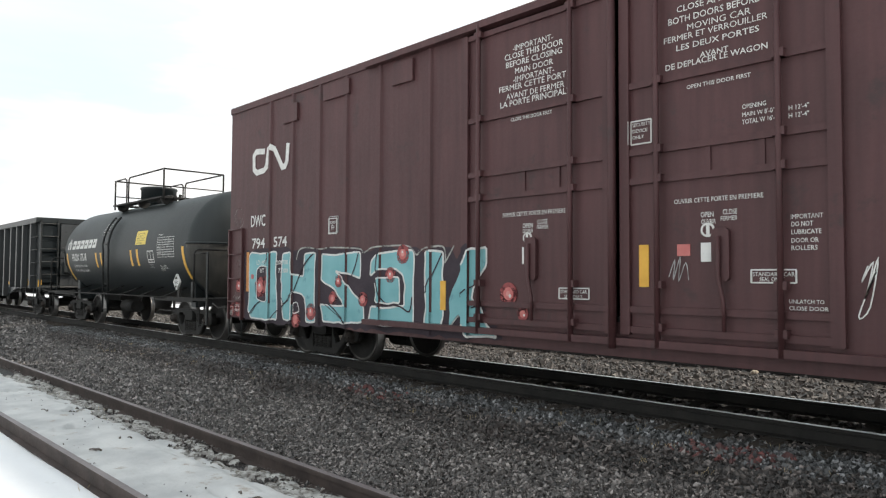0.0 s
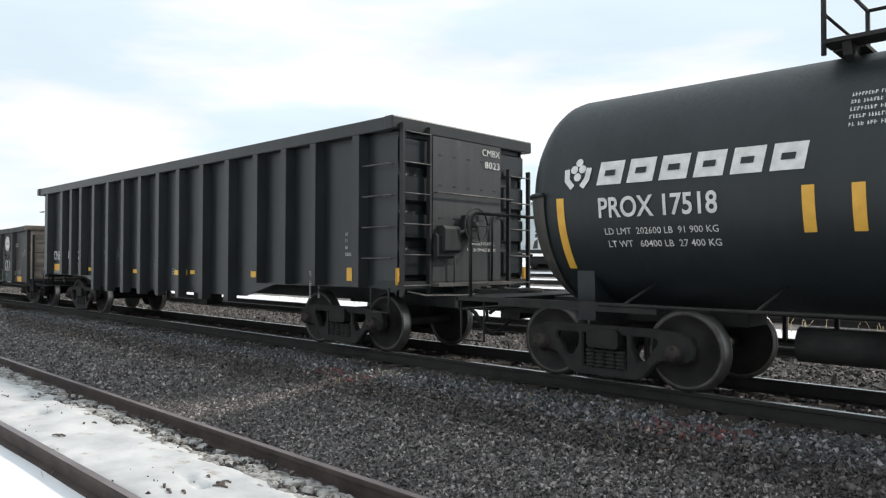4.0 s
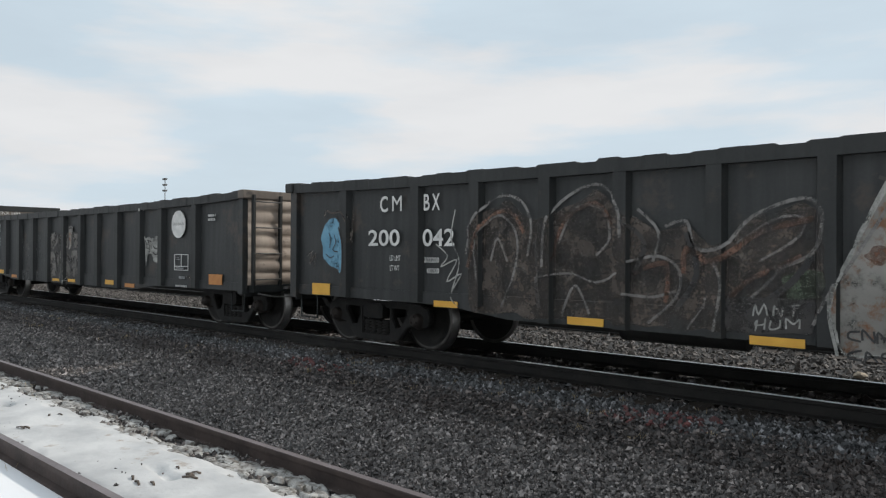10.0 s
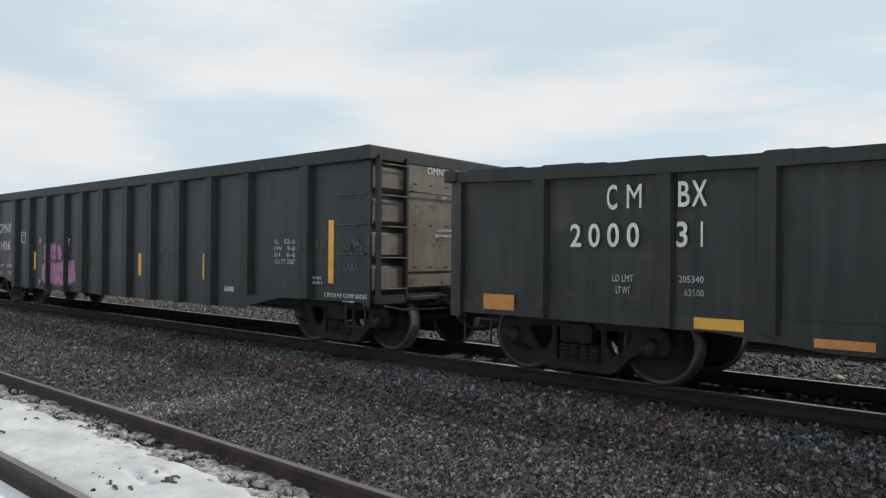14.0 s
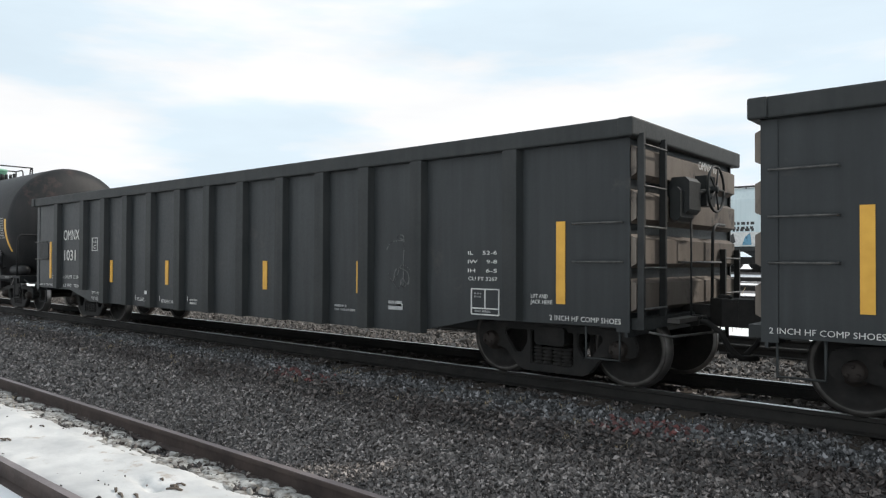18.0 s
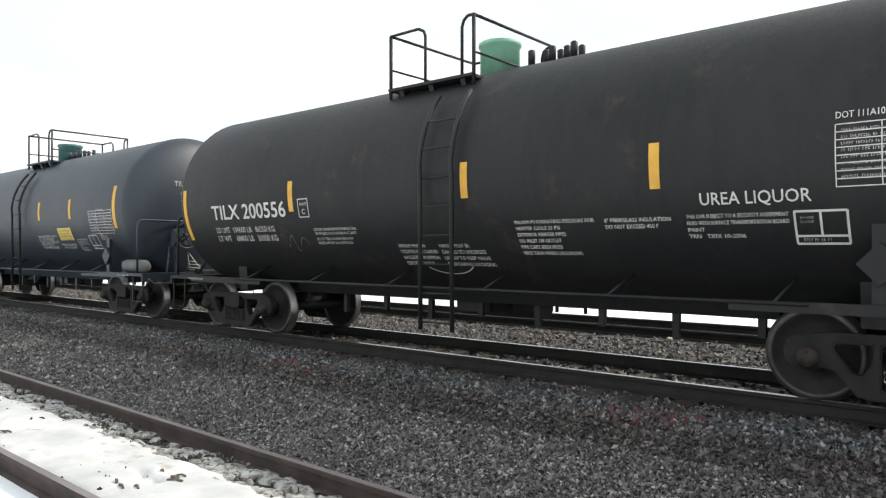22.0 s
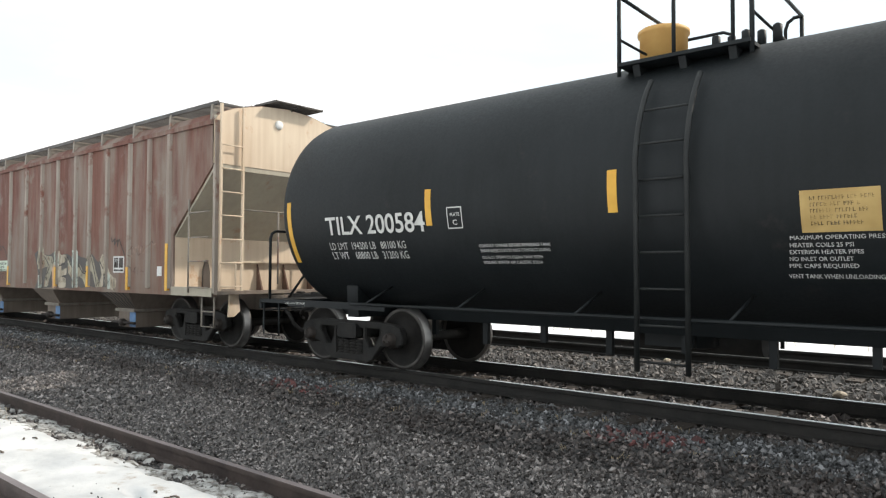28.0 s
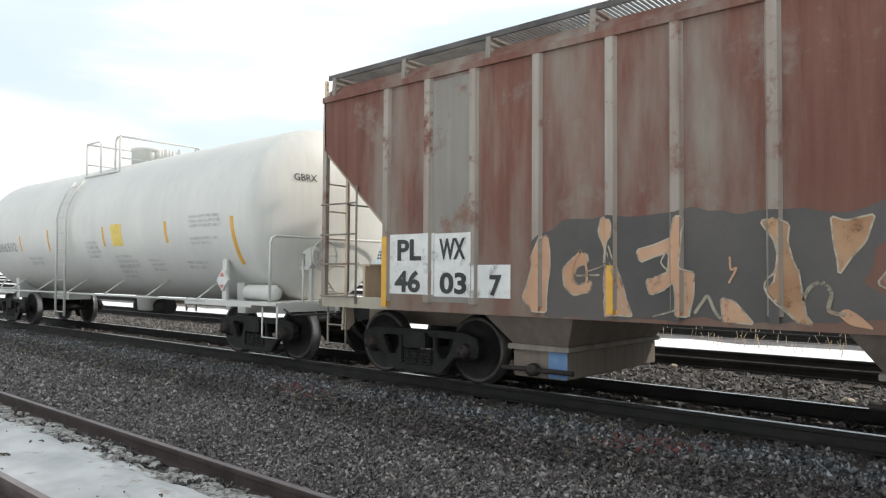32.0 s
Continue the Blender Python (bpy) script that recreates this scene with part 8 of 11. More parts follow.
print_rows(acid, 2.952, 2.406, [0.23, 0.23, 0.23, 0.23, 0.23, 0.23, 0.23], 0.022, 0.034, GREYTXT, 4)
print_rows(acid, 3.361, 2.387, [0.47, 0.47, 0.47, 0.47, 0.47, 0.47, 0.47], 0.022, 0.032, GREYTXT, 5)
stencil_box(acid, "stencil_box", 2.272, 2.653, 1.85, 2.134, 2, 1, 0.025, WHITE)
print_rows(acid, 2.321, 1.807, [0.24, 0.19, 0.19], 0.023, 0.017, GREYTXT, 1)
mark(acid, 'LC-73H LINING', 2.948, 1.733, 0.043, 0.395, WHITE, "lettering", 0.0)
mark(acid, 'APPLIED 08-2015', 2.952, 1.678, 0.044, 0.473, WHITE, "lettering", 0.0)
mark(acid, 'BY UTCF', 2.955, 1.629, 0.043, 0.225, WHITE, "lettering", 0.0)
mark(acid, "1830", 6.05 - 1.65 - 0.1, 1.3, 0.085, 0.2, DARKTXT, "sign_number", lift=None)
print_rows(acid, -1.394, 3.019, [0.51, 0.44, 0.5, 0.46, 0.35], 0.037, 0.037, WHITE, 1)
mark(box, 'LD LMT', -8.126, 1.713, 0.086, 0.364, WHITE, "lettering", 0.0)
mark(box, '208700', -7.379, 1.711, 0.08, 0.409, WHITE, "lettering", 0.0)
mark(box, 'WT', -7.993, 1.556, 0.085, 0.158, WHITE, "lettering", 0.0)
mark(box, '77300', -7.31, 1.558, 0.079, 0.341, WHITE, "lettering", 0.0)
mark(box, 'PLATE', -5.661, 2.381, 0.046, 0.171, WHITE, "lettering", 0.0)
mark(box, 'F', -5.604, 2.272, 0.093, 0.053, WHITE, "lettering", 0.0)
stencil_box(box, "stencil_box", -5.691, -5.458, 2.215, 2.472, 1, 1, 0.014, WHITE)
stroke(box, "painted_crack", SHADE_PURPLE, [(-8.32, 0.76), (-8.09, 0.96), (-7.94, 1.01)], 0.014)
stroke(box, "painted_crack", SHADE_PURPLE, [(-7.76, 1.91), (-7.66, 1.85), (-7.72, 1.72)], 0.014)
stroke(box, "painted_crack", SHADE_PURPLE, [(-7.16, 0.93), (-6.9, 1.13), (-6.75, 1.25), (-6.54, 1.57), (-6.21, 1.87)], 0.014)
stroke(box, "painted_crack", SHADE_PURPLE, [(-5.79, 1.02), (-5.6, 0.93), (-5.41, 0.84), (-5.19, 0.72)], 0.014)
plate(box, "reflector_bar", -8.526, -8.426, 1.189, 1.97, ORANGE_OLD)
disc(box, "red_spray_dot", SPRAY_RED, -8.82, 1.296, 0.084)
disc(box, "white_spray_dot", WHITE, -8.82, 1.296, 0.028)
disc(box, "overspray_dot", RED_HALO, -8.82, 1.296, 0.13)
paint(box, "red_panel", RED_HALO, [(-9.2, 0.88), (-9.0, 0.97), (-8.72, 0.95), (-8.7, 0.69), (-9.1, 0.69)])
lines(box, -8.98, 0.87, 0.085, 0.05, (("CUSHION", 0.24), ("SF 8/14G", 0.22)))
stroke(box, "scrawl", TAG_WHITE, [(-9.19, 0.83), (-9.16, 0.71), (-9.13, 0.8), (-9.09, 0.71), (-9.06, 0.84)], 0.022)
stroke(box, "scrawl", TAG_WHITE, [(-9.2, 0.87), (-9.05, 0.87)], 0.016)
stroke(box, "chalk_scrawl", TAG_WHITE, [(-8.98, 1.1), (-9.04, 1.06), (-8.98, 1.03), (-8.93, 1.07), (-8.9, 1.03), (-8.86, 1.09), (-8.82, 1.03), (-8.78, 1.09), (-8.71, 1.08), (-8.76, 1.04), (-8.69, 1.03)], 0.011)
stroke(box, "chalk_scrawl", TAG_WHITE, [(-8.97, 1.17), (-8.93, 1.12)], 0.01)
stroke(box, "chalk_scrawl", FADED_LINE, [(-8.85 + 0.19 * math.cos(a * 0.35), 2.66 + 0.2 * math.sin(a * 0.35)) for a in range(1, 18)], 0.012)
stroke(box, "chalk_scrawl", FADED_LINE, [(-9.0, 2.67), (-8.95, 2.53), (-8.89, 2.65), (-8.84, 2.52), (-8.8, 2.68), (-8.8, 2.55), (-8.72, 2.66)], 0.012)
stroke(box, "chalk_scrawl", FADED_LINE, [(-8.96, 1.72), (-8.86, 1.82), (-8.78, 1.76), (-8.86, 1.68), (-8.74, 1.7), (-8.7, 1.78)], 0.012)
mark(g1, 'CMBX', -6.918, 1.468, 0.251, 0.727, WHITE, "lettering", 0.0)
mark(g1, '80', -5.758, 1.49, 0.227, 0.379, WHITE, "lettering", 0.0)
mark(g1, '23', -5.036, 1.491, 0.213, 0.353, WHITE, "lettering", 0.0)
mark(g1, 'LD LMT', -5.726, 1.305, 0.083, 0.31, WHITE, "lettering", 0.0)
mark(g1, '213300', -5.043, 1.317, 0.078, 0.36, WHITE, "lettering", 0.0)
mark(g1, 'LT WT', -5.714, 1.156, 0.083, 0.243, WHITE, "lettering", 0.0)
mark(g1, '72700', -4.982, 1.167, 0.078, 0.298, WHITE, "lettering", 0.0)
mark(g1, '2 INCH TREAD COND SHOES', -6.879, 1.094, 0.046, 0.66, WHITE, "lettering", 0.0)
print_column(g1, -6.088, 0.966, 1.341, 0.045, GREYTXT)
stroke(g1, "painted_tick", WHITE, [(-6.08, 0.94), (-6.08, 0.84)], 0.02)
plate(g1, "reflector", -6.879, -6.438, 1.159, 1.35, ORANGE)
plate(g1, "reflector", -4.25, -3.83, 1.179, 1.268, ORANGE)
plate(g1, "reflector", -1.445, -1.001, 1.16, 1.248, ORANGE)
plate(g1, "reflector", 1.405, 1.594, 1.177, 1.257, ORANGE)
plate(g1, "paper_label", -3.079, -2.818, 1.152, 1.275, PAPER)
print_column(g1, 0.077, 1.228, 1.535, 0.045, GREYTXT)
print_rows(g1, 0.579, 1.29, [0.29, 0.22, 0.24], 0.031, 0.021, GREYTXT, 1)
stroke(g1, "chalk_scrawl", GREYTXT, [(-3.21, 1.65), (-3.06, 1.7), (-3.14, 1.61), (-2.99, 1.6)], 0.009)
stroke(g1, "chalk_scrawl", GREYTXT, [(-2.3, 1.78), (-2.34, 1.54), (-2.22, 1.64), (-2.18, 1.4), (-1.97, 1.6), (-1.89, 1.54)], 0.008)
plate(g1, "reflector", 6.597, 6.934, 1.148, 1.354, ORANGE)
plate(g1, "reflector", 3.771, 4.214, 1.161, 1.268, ORANGE)
plate(g1, "reflector", 0.998, 1.256, 1.155, 1.259, ORANGE)
print_column(g1, 5.869, 0.855, 1.311, 0.045, GREYTXT)
print_rows(g1, 6.536, 1.909, [0.11, 0.11, 0.11, 0.34], 0.053, 0.053, GREYTXT, 1)
mark(g2, 'C', -5.79, 2.005, 0.213, 0.165, WHITE)
mark(g2, 'M', -5.56, 2.005, 0.213, 0.205, WHITE)
mark(g2, 'B', -4.955, 2.0, 0.21, 0.12, WHITE)
mark(g2, 'X', -4.79, 2.0, 0.21, 0.135, WHITE)
mark(g2, '200', -6.03, 1.535, 0.215, 0.64, WHITE)
mark(g2, '042', -4.965, 1.53, 0.215, 0.56, WHITE)
mark(g2, 'LD LMT', -5.586, 1.326, 0.072, 0.215, WHITE, "lettering", 0.0)
mark(g2, 'LT WT', -5.581, 1.188, 0.072, 0.183, WHITE, "lettering", 0.0)
mark(g2, '202200', -4.934, 1.31, 0.067, 0.271, WHITE, "lettering", 0.0)
mark(g2, '60200', -4.884, 1.169, 0.066, 0.221, WHITE, "lettering", 0.0)
plate(g2, "reflector", -7.3, -6.88, 0.785, 0.96, ORANGE)
plate(g2, "reflector", -4.76, -4.35, 0.735, 0.815, ORANGE)
plate(g2, "reflector", -2.74, -2.29, 0.65, 0.735, ORANGE)
plate(g2, "reflector", -0.772, -0.295, 0.605, 0.687, ORANGE)
plate(g2, "reflector", 1.246, 1.721, 0.637, 0.701, ORANGE)
plate(g2, "reflector", 4.201, 4.622, 0.747, 0.826, ORANGE)
plate(g2, "reflector", 6.72, 7.135, 0.777, 0.939, ORANGE)
disc(g2, "round_emblem", WHITE, 5.627, 1.988, 0.24)
print_rows(g2, 5.42, 2.02, [0.42], 0.048, 0.024, DARKTXT, 1)
stroke(g2, "emblem_line", DARKTXT, [(5.68, 2.22), (5.81, 2.13), (5.84, 1.98), (5.82, 1.8), (5.59, 1.84)], 0.02)
stencil_box(g2, "stencil_box", 5.444, 5.875, 1.129, 1.423, 2, 1, 0.014, WHITE)
print_rows(g2, 6.525, 1.975, [0.23, 0.24], 0.033, 0.033, WHITE, 1)
paint(g2, "painted_letter", TAG_GREY, [(0.36, 2.13), (0.78, 1.94), (0.81, 1.62), (0.69, 1.33), (0.68, 1.04), (0.79, 0.97), (0.84, 0.58), (0.45, 0.59), (-0.0, 0.59), (-0.09, 0.94), (0.01, 1.32), (0.19, 1.77)], edge=TAG_WHITE, ew=0.022)
paint(g2, "painted_letter", TAG_GREY, [(1.19, 2.0), (1.39, 1.97), (1.79, 1.8), (1.73, 1.61), (1.64, 1.48), (1.87, 1.45), (1.87, 1.22), (1.42, 1.04), (1.5, 0.83), (1.67, 0.74), (1.71, 0.62), (0.93, 0.59), (0.84, 0.98), (0.95, 1.34), (1.11, 1.69)], edge=TAG_WHITE, ew=0.022)
paint(g2, "painted_letter", TAG_GREY, [(1.84, 2.06), (2.06, 2.07), (2.14, 1.99), (2.13, 1.61), (2.22, 1.38), (2.44, 1.18), (2.57, 1.05), (2.59, 0.8), (2.53, 0.57), (2.15, 0.61), (2.03, 0.76), (1.91, 1.02), (1.87, 1.55)], edge=TAG_WHITE, ew=0.022)
paint(g2, "painted_letter", TAG_GREY, [(2.33, 1.8), (2.86, 1.83), (2.84, 1.54), (2.69, 1.39), (2.73, 1.18), (2.88, 1.0), (2.92, 1.54), (3.03, 1.63), (3.05, 1.3), (3.0, 0.94), (3.03, 0.6), (2.76, 0.61), (2.62, 0.89), (2.48, 1.23), (2.37, 1.54)], edge=TAG_WHITE, ew=0.022)
paint(g2, "painted_letter", TAG_GREY, [(3.19, 2.12), (3.38, 2.07), (3.57, 2.01), (3.61, 1.77), (3.68, 1.54), (3.71, 1.32), (3.8, 1.1), (3.88, 0.67), (3.18, 0.66), (3.24, 0.98), (3.5, 1.01), (3.38, 1.37), (3.32, 1.63), (3.22, 1.66), (3.2, 1.31), (3.1, 0.98), (3.03, 1.0), (3.06, 1.3), (3.09, 1.78)], edge=TAG_WHITE, ew=0.022)
paint(g2, "painted_letter", TAG_GREY, [(3.77, 1.88), (3.86, 2.04), (3.99, 2.03), (4.4, 1.88), (4.29, 1.6), (4.0, 1.54), (3.97, 1.28), (4.29, 1.39), (4.59, 1.7), (4.85, 1.73), (4.97, 1.39), (5.1, 0.75), (4.08, 0.69), (4.02, 1.1), (4.37, 1.21), (4.24, 1.27), (3.88, 1.21), (3.73, 1.37)], edge=TAG_WHITE, ew=0.022)
paint(g2, "letter_core", HOP_SHADE, [(0.51, 1.7), (0.69, 1.51), (0.65, 0.97), (0.4, 0.94), (0.42, 1.4)])
paint(g2, "letter_core", HOP_SHADE, [(0.92, 1.65), (1.08, 1.65), (1.06, 1.34), (0.93, 1.3)])
paint(g2, "letter_core", HOP_SHADE, [(1.69, 1.65), (1.87, 1.68), (1.83, 1.48), (1.67, 1.51)])
paint(g2, "letter_core", HOP_SHADE, [(1.97, 1.32), (2.16, 1.19), (2.24, 1.0), (2.13, 0.8), (2.03, 0.86), (1.93, 1.05)])
paint(g2, "faded_patch", TAG_BLUE, [(-6.88, 1.95), (-6.75, 1.96), (-6.62, 1.83), (-6.53, 1.58), (-6.52, 1.33), (-6.54, 1.12), (-6.72, 1.18), (-6.9, 1.23), (-7.05, 1.35), (-7.11, 1.66), (-7.01, 1.86)], edge=DARKTXT, ew=0.02)
stroke(g2, "scrawl", DARKTXT, [(-6.9, 1.73), (-6.86, 1.62), (-6.88, 1.5)], 0.015)
stroke(g2, "scrawl", DARKTXT, [(-6.78, 1.7), (-6.74, 1.58), (-6.81, 1.47), (-6.69, 1.44)], 0.015)
stroke(g2, "scrawl", DARKTXT, [(-6.97, 1.41), (-6.87, 1.35), (-6.78, 1.38)], 0.015)
stroke(g2, "painted_line", TAG_BROWN, [(-6.43, 2.0), (-6.39, 1.56), (-6.35, 2.0)], 0.03)
stroke(g2, "painted_line", TAG_BROWN, [(-7.42, 1.38), (-7.32, 1.44), (-7.35, 1.26), (-7.22, 1.41), (-7.25, 1.2)], 0.03)
stroke(g2, "painted_line", TAG_BROWN, [(-7.0, 1.97), (-6.97, 2.06), (-6.81, 2.02), (-6.58, 2.04), (-6.45, 1.89)], 0.03)
paint(g2, "faded_patch", TAG_BROWN, [(5.14, 1.63), (5.42, 1.66), (5.69, 1.6), (5.42, 1.51), (5.18, 1.52)])
paint(g2, "faded_patch", TAG_GREEN, [(5.15, 0.95), (5.36, 1.05), (5.49, 0.9), (5.43, 0.72), (5.19, 0.71)])
paint(g2, "letter_core", HOP_SHADE, [(3.95, 1.6), (4.07, 1.64), (4.24, 1.58), (4.14, 1.42), (3.97, 1.43)])
paint(g2, "letter_core", HOP_SHADE, [(4.24, 1.33), (4.4, 1.39), (4.5, 1.3), (4.48, 1.16), (4.33, 1.11), (4.25, 1.23)])
paint(g2, "letter_core", HOP_SHADE, [(2.61, 0.98), (2.77, 0.6), (2.56, 0.56)])
paint(g2, "letter_core", HOP_SHADE, [(3.9, 1.18), (3.94, 0.7), (4.14, 0.71), (3.98, 0.88)])
stroke(g2, "painted_line", TAG_WHITE, [(-0.02, 0.58), (-0.09, 1.05), (0.1, 1.53), (0.32, 1.99), (0.44, 2.1), (0.83, 1.93)], 0.028)
stroke(g2, "painted_line", TAG_WHITE, [(0.98, 0.6), (1.12, 1.09), (1.28, 1.61), (1.44, 1.95), (1.78, 1.82)], 0.028)
stroke(g2, "painted_line", TAG_WHITE, [(1.94, 0.67), (1.91, 1.32), (2.0, 2.06), (2.1, 2.05)], 0.028)
stroke(g2, "painted_line", TAG_WHITE, [(3.09, 1.01), (3.19, 1.34), (3.15, 1.97), (3.27, 2.09)], 0.028)
stroke(g2, "painted_line", TAG_WHITE, [(3.88, 0.7), (3.84, 1.18), (4.0, 1.25), (4.17, 1.29), (4.33, 1.39)], 0.028)
stroke(g2, "painted_line", TAG_WHITE, [(4.86, 1.59), (5.02, 1.31), (5.13, 0.95), (5.1, 0.7)], 0.028)
stroke(g2, "painted_line", TAG_WHITE, [(3.68, 1.42), (3.76, 1.7), (3.86, 2.01)], 0.028)
stroke(g2, "scrawl", DARKTXT, [(4.55, 1.14), (4.64, 1.17), (4.61, 1.08), (4.73, 1.15), (4.7, 1.06)], 0.02)
paint(g2, "faded_patch", TAG_GREEN, [(1.42, 2.0), (1.47, 1.94), (1.48, 1.86), (1.39, 1.82), (1.28, 1.8), (1.17, 1.82), (1.11, 1.88), (1.09, 1.93), (1.0, 1.96), (0.91, 2.01), (0.94, 2.08), (1.01, 2.12), (1.07, 2.18), (1.17, 2.19), (1.27, 2.16), (1.36, 2.14), (1.44, 2.11), (1.44, 2.04)])
paint(g2, "faded_patch", TAG_GREEN, [(3.49, 1.96), (3.49, 1.9), (3.48, 1.83), (3.4, 1.8), (3.3, 1.82), (3.23, 1.83), (3.17, 1.85), (3.12, 1.88), (3.04, 1.92), (2.95, 1.98), (2.97, 2.05), (3.08, 2.08), (3.16, 2.09), (3.23, 2.11), (3.3, 2.1), (3.37, 2.08), (3.46, 2.07), (3.51, 2.02)])
paint(g2, "faded_patch", TAG_GREEN, [(5.34, 1.75), (5.36, 1.7), (5.32, 1.68), (5.27, 1.66), (5.23, 1.65), (5.19, 1.65), (5.15, 1.68), (5.12, 1.69), (5.09, 1.72), (5.1, 1.76), (5.11, 1.78), (5.09, 1.83), (5.12, 1.87), (5.18, 1.87), (5.23, 1.85), (5.27, 1.83), (5.28, 1.8), (5.3, 1.78)])
paint(g2, "faded_patch", TAG_GREEN, [(5.49, 0.94), (5.54, 0.88), (5.52, 0.81), (5.44, 0.78), (5.36, 0.77), (5.3, 0.77), (5.25, 0.81), (5.2, 0.83), (5.14, 0.86), (5.12, 0.92), (5.17, 0.97), (5.18, 1.03), (5.21, 1.1), (5.29, 1.12), (5.36, 1.1), (5.42, 1.08), (5.46, 1.03), (5.45, 0.98)])
paint(g2, "faded_patch", TAG_GREEN, [(4.79, 2.02), (4.79, 1.98), (4.78, 1.94), (4.78, 1.89), (4.76, 1.86), (4.74, 1.89), (4.72, 1.92), (4.7, 1.93), (4.69, 1.97), (4.7, 2.02), (4.7, 2.06), (4.71, 2.1), (4.72, 2.12), (4.74, 2.15), (4.76, 2.18), (4.78, 2.16), (4.78, 2.09), (4.78, 2.05)])
paint(g2, "painted_accent", TAG_RUST, [(1.75, 1.2), (1.77, 1.16), (1.72, 1.13), (1.64, 1.13), (1.58, 1.12), (1.52, 1.11), (1.45, 1.11), (1.37, 1.12), (1.29, 1.14), (1.29, 1.18), (1.38, 1.21), (1.44, 1.23), (1.46, 1.26), (1.52, 1.28), (1.59, 1.28), (1.67, 1.28), (1.74, 1.26), (1.74, 1.23)])
paint(g2, "painted_accent", TAG_RUST, [(2.84, 1.49), (2.81, 1.46), (2.76, 1.44), (2.74, 1.4), (2.68, 1.38), (2.61, 1.38), (2.54, 1.39), (2.48, 1.41), (2.49, 1.46), (2.53, 1.49), (2.51, 1.52), (2.49, 1.56), (2.54, 1.59), (2.61, 1.6), (2.68, 1.6), (2.74, 1.58), (2.76, 1.54), (2.79, 1.52)])
paint(g2, "painted_accent", TAG_RUST, [(3.57, 1.81), (3.58, 1.77), (3.57, 1.73), (3.54, 1.69), (3.51, 1.65), (3.45, 1.65), (3.42, 1.7), (3.39, 1.73), (3.35, 1.77), (3.35, 1.82), (3.38, 1.86), (3.39, 1.89), (3.42, 1.93), (3.46, 1.94), (3.5, 1.96), (3.56, 1.97), (3.6, 1.92), (3.58, 1.85)])
paint(g2, "painted_accent", TAG_RUST, [(3.86, 1.39), (3.86, 1.35), (3.84, 1.3), (3.8, 1.3), (3.77, 1.31), (3.74, 1.3), (3.71, 1.29), (3.68, 1.32), (3.67, 1.35), (3.66, 1.39), (3.66, 1.43), (3.68, 1.46), (3.7, 1.49), (3.74, 1.51), (3.77, 1.48), (3.79, 1.45), (3.81, 1.44), (3.85, 1.43)])
paint(g2, "painted_accent", TAG_RUST, [(4.82, 1.51), (4.81, 1.49), (4.79, 1.47), (4.77, 1.46), (4.75, 1.44), (4.71, 1.41), (4.67, 1.43), (4.66, 1.46), (4.64, 1.48), (4.64, 1.51), (4.66, 1.53), (4.67, 1.55), (4.68, 1.58), (4.72, 1.59), (4.75, 1.58), (4.78, 1.58), (4.82, 1.57), (4.83, 1.54)])
paint(g2, "faded_patch", TAG_BROWN, [(3.17, 0.83), (3.14, 0.79), (3.08, 0.77), (3.05, 0.75), (3.02, 0.7), (2.96, 0.68), (2.89, 0.7), (2.84, 0.72), (2.82, 0.76), (2.85, 0.81), (2.87, 0.84), (2.87, 0.88), (2.9, 0.92), (2.96, 0.92), (3.02, 0.92), (3.08, 0.93), (3.13, 0.91), (3.15, 0.87)])
paint(g2, "faded_patch", TAG_BROWN, [(2.45, 1.14), (2.44, 1.06), (2.41, 0.99), (2.37, 0.94), (2.31, 0.95), (2.27, 0.97), (2.22, 0.96), (2.18, 0.99), (2.17, 1.07), (2.17, 1.13), (2.15, 1.2), (2.16, 1.27), (2.21, 1.32), (2.26, 1.36), (2.32, 1.34), (2.34, 1.26), (2.36, 1.21), (2.41, 1.2)])
paint(g2, "faded_patch", TAG_BROWN, [(-4.03, 1.91), (-3.57, 2.1), (-3.23, 1.82), (-2.91, 1.88), (-2.39, 2.15), (-2.06, 1.86), (-1.67, 1.67), (-1.38, 1.75), (-1.09, 1.51), (-0.76, 1.79), (-0.32, 1.92), (-0.13, 1.78), (-0.14, 1.06), (-0.2, 0.85), (-1.02, 0.7), (-1.97, 0.7), (-2.99, 0.7), (-4.07, 0.7), (-4.19, 1.48)])
stroke(g2, "painted_line", FADED_LINE, [(-4.23, 1.41), (-4.08, 1.84), (-3.72, 2.12), (-3.38, 2.06), (-3.23, 1.78), (-3.28, 1.41)], 0.035)
stroke(g2, "painted_line", FADED_LINE, [(-3.99, 1.12), (-4.02, 1.62), (-3.72, 1.9), (-3.45, 1.69), (-3.45, 1.28), (-3.66, 0.79)], 0.03)
stroke(g2, "painted_line", FADED_LINE, [(-3.82, 1.34), (-3.72, 1.62), (-3.57, 1.34)], 0.03)
stroke(g2, "painted_line", FADED_LINE, [(-3.04, 1.28), (-2.98, 1.85), (-2.64, 2.13), (-2.31, 2.18), (-2.1, 1.92), (-2.07, 1.61)], 0.035)
stroke(g2, "painted_line", FADED_LINE, [(-2.86, 1.55), (-2.64, 1.94), (-2.3, 1.92), (-2.22, 1.61), (-2.38, 1.42)], 0.03)
stroke(g2, "painted_line", FADED_LINE, [(-3.18, 1.15), (-2.73, 1.22), (-2.38, 1.13), (-2.1, 1.24)], 0.025)
stroke(g2, "painted_line", FADED_LINE, [(-2.81, 0.76), (-2.64, 1.09), (-2.46, 0.78)], 0.03)
